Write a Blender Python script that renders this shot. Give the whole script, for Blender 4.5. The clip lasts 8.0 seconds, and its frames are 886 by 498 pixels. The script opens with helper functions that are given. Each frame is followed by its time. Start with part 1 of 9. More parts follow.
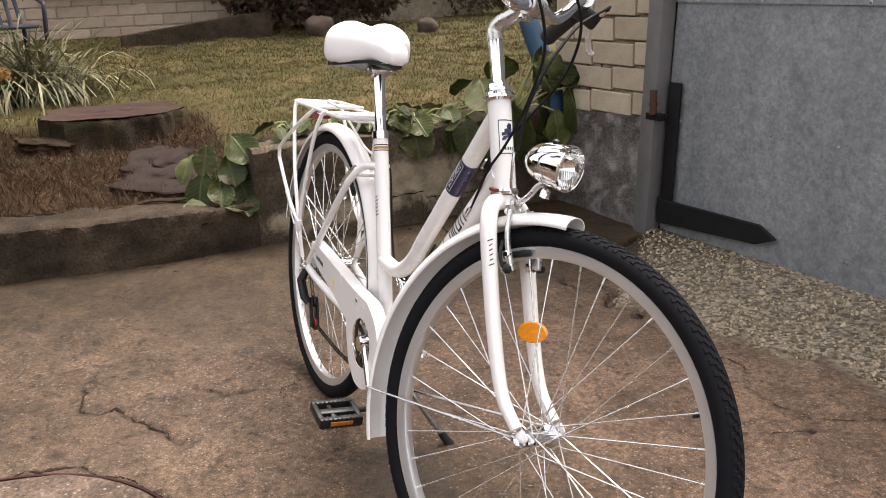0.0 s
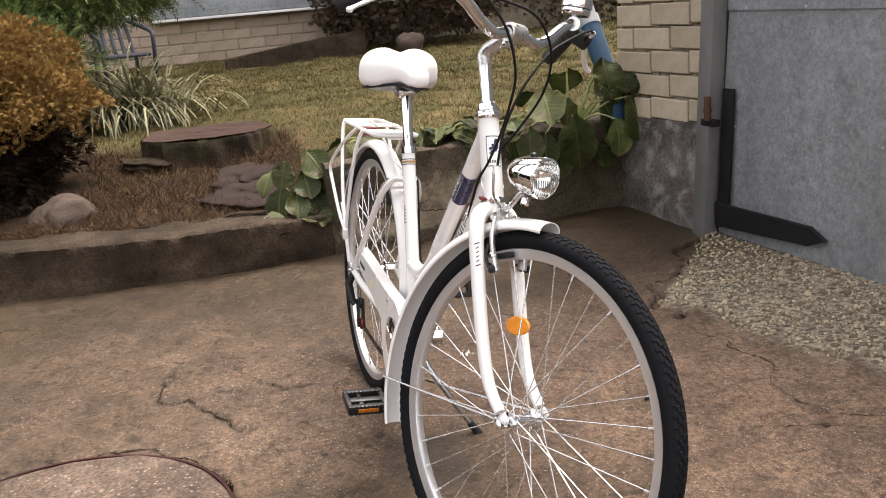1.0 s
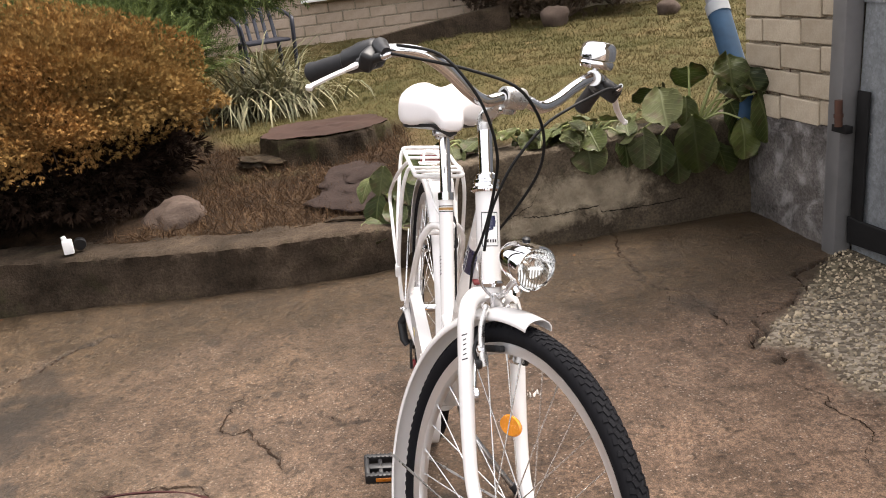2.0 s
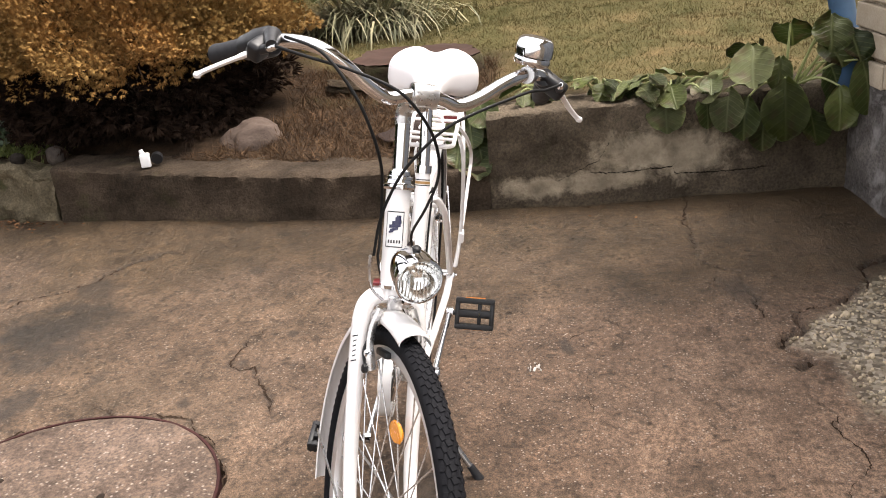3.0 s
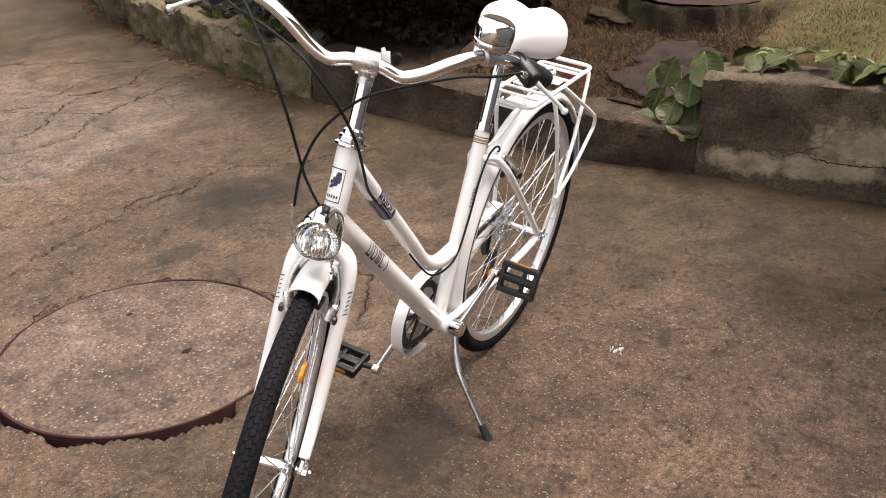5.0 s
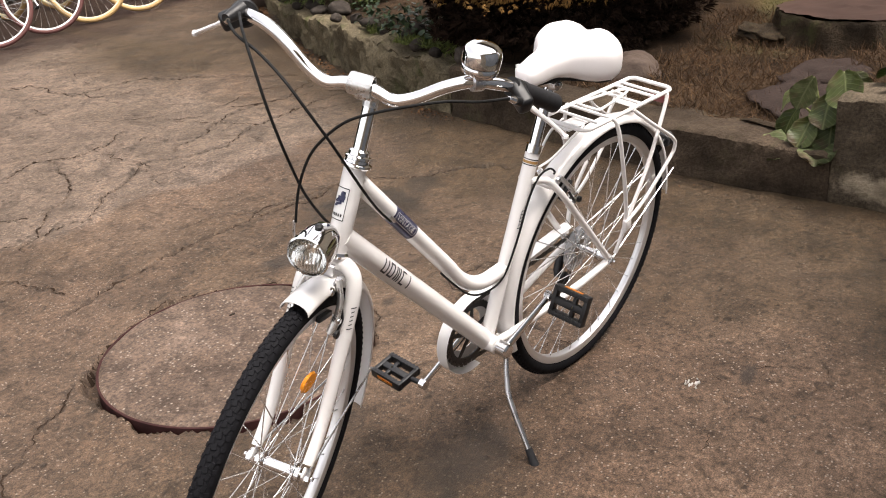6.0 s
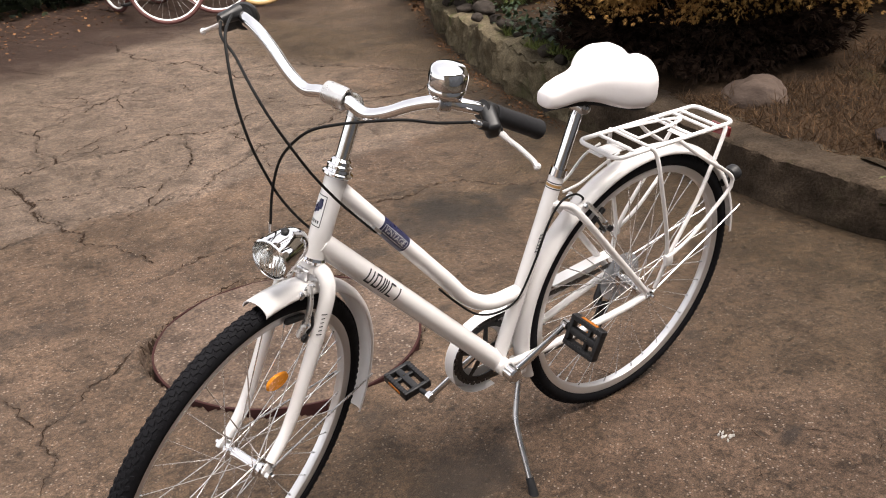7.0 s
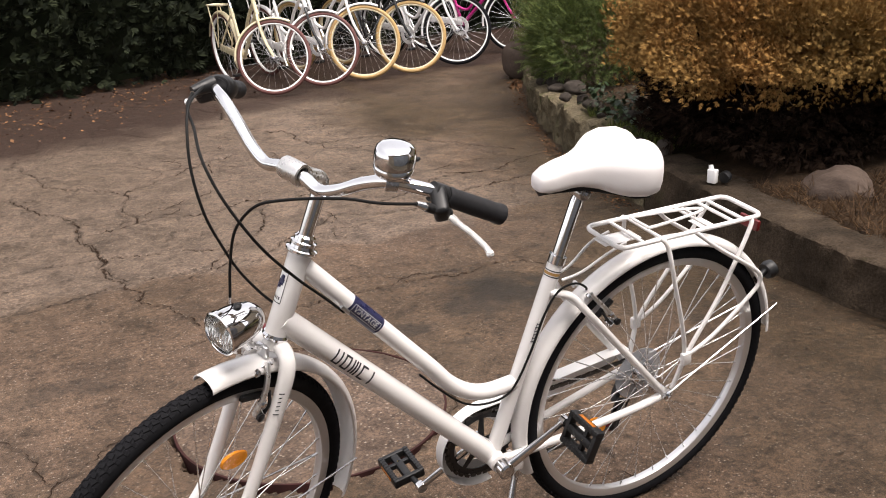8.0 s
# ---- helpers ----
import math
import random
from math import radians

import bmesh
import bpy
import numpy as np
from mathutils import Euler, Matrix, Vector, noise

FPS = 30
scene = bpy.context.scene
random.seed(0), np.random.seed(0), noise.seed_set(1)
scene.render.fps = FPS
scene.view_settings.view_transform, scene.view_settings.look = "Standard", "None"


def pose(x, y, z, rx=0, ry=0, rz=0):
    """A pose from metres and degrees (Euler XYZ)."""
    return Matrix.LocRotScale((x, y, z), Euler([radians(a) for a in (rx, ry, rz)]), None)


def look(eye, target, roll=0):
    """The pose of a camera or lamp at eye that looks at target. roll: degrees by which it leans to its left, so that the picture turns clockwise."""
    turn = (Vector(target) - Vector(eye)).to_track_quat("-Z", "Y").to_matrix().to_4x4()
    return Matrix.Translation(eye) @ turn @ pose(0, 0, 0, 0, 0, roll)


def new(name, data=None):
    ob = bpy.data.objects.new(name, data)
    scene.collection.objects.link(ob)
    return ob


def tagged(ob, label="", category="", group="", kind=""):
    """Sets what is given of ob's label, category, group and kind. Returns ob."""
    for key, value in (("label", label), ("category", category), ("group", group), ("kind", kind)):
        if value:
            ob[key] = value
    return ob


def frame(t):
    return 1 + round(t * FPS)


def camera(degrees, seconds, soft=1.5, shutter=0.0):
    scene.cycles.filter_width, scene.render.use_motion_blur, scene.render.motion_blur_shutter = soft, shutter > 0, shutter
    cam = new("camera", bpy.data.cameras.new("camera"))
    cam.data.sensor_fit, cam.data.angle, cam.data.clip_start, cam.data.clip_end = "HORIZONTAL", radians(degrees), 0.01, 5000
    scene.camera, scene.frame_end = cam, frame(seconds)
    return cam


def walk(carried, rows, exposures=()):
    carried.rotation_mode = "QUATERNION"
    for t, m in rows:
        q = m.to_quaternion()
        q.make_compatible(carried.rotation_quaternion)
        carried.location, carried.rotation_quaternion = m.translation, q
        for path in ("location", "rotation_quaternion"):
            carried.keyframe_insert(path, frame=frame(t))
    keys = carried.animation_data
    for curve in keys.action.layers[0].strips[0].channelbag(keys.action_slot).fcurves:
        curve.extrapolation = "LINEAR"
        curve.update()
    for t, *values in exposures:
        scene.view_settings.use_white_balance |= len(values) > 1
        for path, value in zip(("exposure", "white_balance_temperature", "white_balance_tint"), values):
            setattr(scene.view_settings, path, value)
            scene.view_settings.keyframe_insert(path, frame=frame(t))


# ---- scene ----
cam = camera(51.2, 8.0, soft=1.0)
PATH = [
    (0, (2.382, -0.639, 1.135), (0.613, 0.093, 0.556), -2.1),
    (0.5, (2.592, -0.594, 1.137), (0.774, 0.03, 0.583), -2.6),
    (1, (2.647, -0.492, 1.17), (0.789, 0.01, 0.623), -4.9),
    (1.5, (2.565, -0.291, 1.234), (0.693, 0.107, 0.656), -6.9),
    (1.7, (2.529, -0.215, 1.268), (0.636, 0.058, 0.684), -7.9),
    (2.8, (2.413, 0.286, 1.391), (0.545, 0.116, 0.698), -4.8),
    (3, (2.378, 0.364, 1.397), (0.538, 0.126, 0.65), -5.3),
    (3.5, (2.27, 0.543, 1.432), (0.521, 0.072, 0.584), -4.7),
    (4, (2.211, 0.717, 1.449), (0.536, 0.101, 0.546), -4.7),
    (4.2, (2.202, 0.792, 1.457), (0.556, 0.124, 0.538), -3.9),
    (5.3, (2.064, 1.111, 1.463), (0.582, 0.088, 0.593), -2.4),
    (5.5, (2.023, 1.165, 1.472), (0.585, 0.077, 0.607), -3.6),
    (6, (1.91, 1.32, 1.465), (0.616, 0.049, 0.621), -4.6),
    (6.5, (1.796, 1.473, 1.463), (0.646, 0.075, 0.612), -3.9),
    (7, (1.618, 1.523, 1.469), (0.596, 0.016, 0.641), -2.9),
    (7.2, (1.538, 1.536, 1.487), (0.569, -0.032, 0.711), -2.5),
    (7.3, (1.494, 1.527, 1.491), (0.53, -0.061, 0.75), -2.4),
    (7.4, (1.469, 1.53, 1.491), (0.497, -0.074, 0.794), -2.7),
    (7.5, (1.451, 1.55, 1.484), (0.488, -0.09, 0.865), -3.0),
    (7.6, (1.433, 1.557, 1.476), (0.461, -0.105, 0.936), -3.0),
    (7.8, (1.396, 1.57, 1.453), (0.459, -0.102, 0.883), -2.5),
    (8, (1.345, 1.6, 1.446), (0.503, -0.086, 0.777), -2.5),
]
walk(cam, [(t, look(eye, target, roll)) for t, eye, target, roll in PATH], [(0.0, 1.80, 6800, 13), (0.5, 1.88, 6800, 13), (1.5, 1.92, 6800, 13), (3.0, 2.06, 6800, 13), (4.0, 1.86, 6800, 13), (5.5, 1.70, 6800, 13), (6.5, 1.60, 6800, 13), (8.0, 1.40, 6800, 14)])

# ---------------------------------------------------------------- sky, sun
SUN_ELEV, SUN_AZ = 68.0, 115.0          # degrees; azimuth counted from +x towards +y
world = bpy.data.worlds.new("sky")
scene.world = world
world.use_nodes = True
wn = world.node_tree
wn.nodes.clear()
w_out = wn.nodes.new("ShaderNodeOutputWorld")
w_bg = wn.nodes.new("ShaderNodeBackground")
w_sky = wn.nodes.new("ShaderNodeTexSky")
w_hsv = wn.nodes.new("ShaderNodeHueSaturation")
w_sky.sky_type, w_sky.sun_disc = "NISHITA", False
w_sky.sun_elevation, w_sky.sun_rotation = radians(SUN_ELEV), radians(90.0 - SUN_AZ)
w_sky.air_density, w_sky.dust_density = 1.0, 3.0
w_hsv.inputs["Saturation"].default_value = 0.18
w_bg.inputs["Strength"].default_value = 0.15
wn.links.new(w_sky.outputs[0], w_hsv.inputs["Color"])
wn.links.new(w_hsv.outputs[0], w_bg.inputs["Color"])
wn.links.new(w_bg.outputs[0], w_out.inputs[0])

sun_data = bpy.data.lights.new("sun", "SUN")
sun_data.energy, sun_data.angle, sun_data.color = 1.6, radians(35), (1.0, 0.95, 0.88)
sun = new("sun", sun_data)
sun_dir = Vector((math.cos(radians(SUN_ELEV)) * math.cos(radians(SUN_AZ)),
                  math.cos(radians(SUN_ELEV)) * math.sin(radians(SUN_AZ)), math.sin(radians(SUN_ELEV))))
sun.matrix_world = look(sun_dir * 20, (0, 0, 0))


# ---------------------------------------------------------------- materials
def ramp(nt, fac, stops):
    n = nt.nodes.new("ShaderNodeValToRGB")
    e = n.color_ramp.elements
    while len(e) < len(stops):
        e.new(0.5)
    for el, (pos, col) in zip(e, stops):
        el.position = pos
        el.color = (*col, 1) if len(col) == 3 else col
    nt.links.new(fac, n.inputs[0])
    return n.outputs[0]


def mixed(nt, fac, a, b, mode="MIX"):
    n = nt.nodes.new("ShaderNodeMix")
    n.data_type, n.blend_type = "RGBA", mode
    for socket, value in ((n.inputs[0], fac), (n.inputs[6], a), (n.inputs[7], b)):
        if isinstance(value, (int, float)):
            socket.default_value = value
        elif isinstance(value, tuple):
            socket.default_value = (*value, 1)
        else:
            nt.links.new(value, socket)
    return n.outputs[2]


def calc(nt, op, a, b=0.0):
    n = nt.nodes.new("ShaderNodeMath")
    n.operation = op
    n.use_clamp = False
    for socket, value in zip(n.inputs, (a, b)):
        if isinstance(value, (int, float)):
            socket.default_value = value
        else:
            nt.links.new(value, socket)
    return n.outputs[0]


def noise_at(nt, vec, scale, detail=4.0, rough=0.55, warp=0.0):
    n = nt.nodes.new("ShaderNodeTexNoise")
    n.inputs["Scale"].default_value, n.inputs["Detail"].default_value = scale, detail
    n.inputs["Roughness"].default_value, n.inputs["Distortion"].default_value = rough, warp
    nt.links.new(vec, n.inputs["Vector"])
    return n.outputs["Fac"]


def bumped(nt, height, strength, distance):
    n = nt.nodes.new("ShaderNodeBump")
    n.inputs["Strength"].default_value, n.inputs["Distance"].default_value = strength, distance
    nt.links.new(height, n.inputs["Height"])
    return n.outputs[0]


def blank(name):
    m = bpy.data.materials.new(name)
    m.use_nodes = True
    nt = m.node_tree
    return m, nt, nt.nodes["Principled BSDF"], nt.nodes.new("ShaderNodeTexCoord")


def simple(name, color, rough=0.5, metal=0.0, spread=0.06, scale=40.0, bump=0.0, dist=0.001, coat=0.0, spec=0.5, rough_spread=0.1, obj_spread=0.0):
    """A surface of one colour with slight unevenness in tone, roughness and relief."""
    m, nt, b, tc = blank(name)
    v = tc.outputs["Object"]
    f = noise_at(nt, v, scale, 5)
    g = noise_at(nt, v, scale * 0.12, 3)
    t = calc(nt, "ADD", calc(nt, "MULTIPLY", f, 0.5), calc(nt, "MULTIPLY", g, 0.5))
    lo = tuple(max(0, c * (1 - spread)) for c in color)
    hi = tuple(min(1, c * (1 + spread)) for c in color)
    col = ramp(nt, t, [(0.3, lo), (0.7, hi)])
    if obj_spread:
        oi = nt.nodes.new("ShaderNodeObjectInfo")
        col = mixed(nt, 1.0, col, ramp(nt, oi.outputs["Random"], [(0.0, (1 - obj_spread,) * 3), (1.0, (1.0, 1.0, 1.0))]), "MULTIPLY")
    nt.links.new(col, b.inputs["Base Color"])
    r = ramp(nt, f, [(0.3, (max(0, rough - rough_spread),) * 3), (0.7, (min(1, rough + rough_spread),) * 3)])
    nt.links.new(r, b.inputs["Roughness"])
    b.inputs["Metallic"].default_value = metal
    b.inputs["Coat Weight"].default_value = coat
    b.inputs["Specular IOR Level"].default_value = spec
    if bump:
        nt.links.new(bumped(nt, f, bump, dist), b.inputs["Normal"])
    return m


M_WHITE = simple("white_gloss_paint", (0.785, 0.765, 0.755), 0.26, 0, 0.012, 9, coat=0.5, rough_spread=0.02)
M_CHROME = simple("chrome", (0.74, 0.74, 0.75), 0.05, 1.0, 0.03, 80, rough_spread=0.03)
M_BOWL = simple("metallised_reflector", (0.86, 0.86, 0.85), 0.12, 1.0, 0.03, 60, rough_spread=0.04)
M_SPOKE = simple("bright_spoke_steel", (0.82, 0.82, 0.82), 0.22, 0.9, 0.03, 30, rough_spread=0.03)
M_STEEL = simple("galvanised_steel", (0.58, 0.58, 0.59), 0.28, 1.0, 0.05, 30, rough_spread=0.04)
M_RIM = simple("polished_rim_alloy", (0.70, 0.70, 0.71), 0.34, 0.8, 0.02, 8, rough_spread=0.03)
M_ALLOY = simple("brushed_alloy", (0.84, 0.83, 0.83), 0.36, 0.5, 0.05, 150, rough_spread=0.08)
M_STEM = simple("cast_alloy_stem", (0.60, 0.59, 0.58), 0.30, 0.9, 0.05, 90, rough_spread=0.08)
M_RUBBER = simple("tyre_rubber", (0.0075, 0.0075, 0.009), 0.8, 0, 0.2, 50, bump=0.2, dist=0.001, spec=0.1)
M_GRIP = simple("grip_rubber", (0.014, 0.014, 0.016), 0.65, 0, 0.15, 90, bump=0.2, dist=0.0006, spec=0.3)
M_BLACK = simple("black_plastic", (0.010, 0.010, 0.011), 0.42, 0, 0.15, 70, spec=0.35)
M_CABLE = simple("cable_sheath", (0.008, 0.008, 0.008), 0.6, 0, 0.1, 60, spec=0.15)
M_SADDLE = simple("white_leatherette", (0.79, 0.76, 0.76), 0.45, 0, 0.02, 220, bump=0.15, dist=0.0004)
M_NAVY = simple("navy_badge", (0.018, 0.02, 0.06), 0.3, 0, 0.1, 60)
M_INK = simple("black_print", (0.02, 0.02, 0.025), 0.45, 0, 0.1, 60)
M_BADGE = simple("silver_print", (0.62, 0.62, 0.62), 0.4, 0, 0.05, 60)
M_AMBER = simple("amber_reflector", (0.85, 0.30, 0.02), 0.22, 0, 0.15, 160, coat=0.5)
M_AMBER_DARK = simple("dark_amber_reflector", (0.42, 0.13, 0.01), 0.3, 0, 0.2, 160)
M_RED = simple("red_plastic", (0.13, 0.008, 0.010), 0.35, 0, 0.1, 80)
M_GOLD = simple("gold_pinstripe", (0.35, 0.2, 0.06), 0.4, 0, 0.1, 60)
M_YELLOW = simple("yellow_sticker", (0.75, 0.62, 0.25), 0.45, 0, 0.08, 60)


def glass_material():
    m, nt, b, tc = blank("clear_lens")
    b.inputs["Transmission Weight"].default_value = 1.0
    b.inputs["IOR"].default_value = 1.12
    b.inputs["Roughness"].default_value = 0.03
    b.inputs["Base Color"].default_value = (0.95, 0.95, 0.93, 1)
    return m


M_LENS = glass_material()


# ---------------------------------------------------------------- mesh tools
def finish(me, smooth=40):
    if smooth:
        me.shade_smooth()
        me.set_sharp_from_angle(angle=radians(smooth))


def part(name, bm, material, parent=None, label="", at=None, smooth=40):
    """Links a bmesh as one mesh object, under a thing or a part."""
    me = bpy.data.meshes.new(name)
    bm.normal_update()
    bm.to_mesh(me)
    bm.free()
    finish(me, smooth)
    me.materials.append(material)
    ob = new(name, me)
    if parent is not None:
        ob.parent = parent
    if at is not None:
        ob.matrix_local = at
    if label:
        tagged(ob, label)
    return ob


def raw(name, verts, faces, material, parent=None, smooth=0, attrs=None):
    """One mesh object from arrays: verts (n, 3), faces (m, 3 or 4)."""
    verts, faces = np.asarray(verts, np.float32), np.asarray(faces, np.int32)
    me = bpy.data.meshes.new(name)
    k = faces.shape[1]
    me.vertices.add(len(verts))
    me.vertices.foreach_set("co", verts.ravel())
    me.loops.add(faces.size)
    me.loops.foreach_set("vertex_index", faces.ravel())
    me.polygons.add(len(faces))
    me.polygons.foreach_set("loop_start", np.arange(0, faces.size, k, dtype=np.int32))
    me.update(calc_edges=True)
    me.validate()
    for key, values in (attrs or {}).items():
        a = me.attributes.new(key, "FLOAT", "POINT")
        a.data.foreach_set("value", np.asarray(values, np.float32))
    finish(me, smooth)
    me.materials.append(material)
    ob = new(name, me)
    if parent is not None:
        ob.parent = parent
    return ob


def empty(name, m, label, category, group="", kind=""):
    ob = new(name)
    ob.empty_display_size = 0.1
    ob.matrix_world = m
    return tagged(ob, label, category, group, kind)


def box(bm, m, size, bevel=0.0, seg=2):
    """A box of the given size with rounded edges, at the pose m."""
    r = bmesh.ops.create_cube(bm, size=1.0, matrix=m @ Matrix.Diagonal((*size, 1)))
    if bevel:
        edges = list({e for v in r["verts"] for e in v.link_edges})
        bmesh.ops.bevel(bm, geom=edges, offset=bevel, segments=seg, affect="EDGES", profile=0.5)
    return r


def frame_of(d, up=None):
    d = d.normalized()
    up = Vector(up) if up is not None else (Vector((0, 0, 1)) if abs(d.z) < 0.95 else Vector((1, 0, 0)))
    s = d.cross(up).normalized()
    return s, s.cross(d).normalized()


def tube(bm, pts, r, seg=12, closed=False, caps=True, flat=1.0, up=None):
    """A tube along points; r is one radius or one per point; flat squeezes its second axis."""
    pts = [Vector(p) for p in pts]
    n = len(pts)
    rs = list(r) if isinstance(r, (list, tuple)) else [r] * n
    rings = []
    u0 = None
    for i, p in enumerate(pts):
        a = pts[i - 1] if (i or closed) else p
        b = pts[(i + 1) % n] if (i < n - 1 or closed) else p
        d = (b - a).normalized()
        if u0 is None:
            u, w = frame_of(d, up)
        else:
            u = (u0 - d * u0.dot(d)).normalized()
            w = u.cross(d).normalized() * -1
            w = d.cross(u).normalized() * -1
        u0 = u
        w = u.cross(d).normalized()
        rings.append([bm.verts.new(p + (u * math.cos(2 * math.pi * j / seg) + w * (flat * math.sin(2 * math.pi * j / seg))) * rs[i]) for j in range(seg)])
    m = n if closed else n - 1
    for i in range(m):
        a, b = rings[i], rings[(i + 1) % n]
        for j in range(seg):
            bm.faces.new((a[j], a[(j + 1) % seg], b[(j + 1) % seg], b[j]))
    if caps and not closed:
        bm.faces.new(rings[0][::-1])
        bm.faces.new(rings[-1])
    bmesh.ops.recalc_face_normals(bm, faces=bm.faces)


def curve(pts, n=24, closed=False):
    """Smooth points through the given ones (Catmull-Rom)."""
    P = [Vector(p) for p in pts]
    k = len(P)
    out = []
    spans = k if closed else k - 1
    for i in range(spans):
        p0, p1 = P[(i - 1) % k] if (closed or i) else P[0], P[i]
        p2, p3 = P[(i + 1) % k], P[(i + 2) % k] if (closed or i + 2 < k) else P[-1]
        steps = max(2, n // spans)
        for j in range(steps):
            t = j / steps
            out.append(0.5 * (2 * p1 + (p2 - p0) * t + (2 * p0 - 5 * p1 + 4 * p2 - p3) * t * t + (3 * p1 - p0 - 3 * p2 + p3) * t ** 3))
    if not closed:
        out.append(P[-1].copy())
    return out


def lathe(bm, profile, m=None, seg=32, close=False):
    """Turns a profile of (radius, height) about the z axis of m."""
    m = m or Matrix()
    rings = []
    for r, h in profile:
        if r < 1e-6:
            rings.append([bm.verts.new(m @ Vector((0, 0, h)))])
        else:
            rings.append([bm.verts.new(m @ Vector((r * math.cos(2 * math.pi * j / seg), r * math.sin(2 * math.pi * j / seg), h))) for j in range(seg)])
    pairs = list(zip(rings, rings[1:] + ([rings[0]] if close else [])))
    if not close:
        pairs = pairs[:len(rings) - 1]
    for a, b in pairs:
        for j in range(seg):
            k = (j + 1) % seg
            if len(a) == 1 and len(b) == 1:
                continue
            if len(a) == 1:
                bm.faces.new((a[0], b[k], b[j]))
            elif len(b) == 1:
                bm.faces.new((a[j], a[k], b[0]))
            else:
                bm.faces.new((a[j], a[k], b[k], b[j]))
    bmesh.ops.recalc_face_normals(bm, faces=bm.faces)


def along(a, b):
    """A pose at a whose z axis points to b."""
    a, b = Vector(a), Vector(b)
    return Matrix.Translation(a) @ (b - a).to_track_quat("Z", "Y").to_matrix().to_4x4()


def rod(bm, a, b, r, seg=12, r2=None):
    tube(bm, [a, b], [r, r if r2 is None else r2], seg)


def bolt(bm, at, d, r, h, seg=6):
    """A bolt head or nut: a low prism with a domed end."""
    at, d = Vector(at), Vector(d).normalized()
    lathe(bm, [(0, 0), (r, 0), (r, h * 0.75), (r * 0.6, h), (0, h)], along(at, at + d), seg)


def scatter(base_v, base_f, mats):
    """Vertices and faces of one small shape repeated at many 4x4 poses (array n, 4, 4)."""
    base_v, base_f, mats = np.asarray(base_v, float), np.asarray(base_f, int), np.asarray(mats, float)
    v = np.einsum("nij,kj->nki", mats[:, :3, :3], base_v) + mats[:, None, :3, 3]
    f = base_f[None] + (np.arange(len(mats)) * len(base_v))[:, None, None]
    return v.reshape(-1, 3), f.reshape(-1, base_f.shape[1])


def poses(loc, rx, ry, rz, sc):
    """Arrays of places, turns (radians) and sizes as 4x4 poses."""
    loc = np.asarray(loc, float)
    n = len(loc)
    cx, sx, cy, sy, cz, sz = np.cos(rx), np.sin(rx), np.cos(ry), np.sin(ry), np.cos(rz), np.sin(rz)
    m = np.zeros((n, 4, 4))
    m[:, 0, 0], m[:, 0, 1], m[:, 0, 2] = cz * cy, cz * sy * sx - sz * cx, cz * sy * cx + sz * sx
    m[:, 1, 0], m[:, 1, 1], m[:, 1, 2] = sz * cy, sz * sy * sx + cz * cx, sz * sy * cx - cz * sx
    m[:, 2, 0], m[:, 2, 1], m[:, 2, 2] = -sy, cy * sx, cy * cx
    s = np.asarray(sc, float)
    m[:, :3, :3] *= s[:, None, None] if s.ndim == 1 else s[:, None, :]
    m[:, :3, 3], m[:, 3, 3] = loc, 1
    return m

# ---------------------------------------------------------------- ground
MAN = (0.57, -0.935, 0.425)               # manhole cover: centre and radius

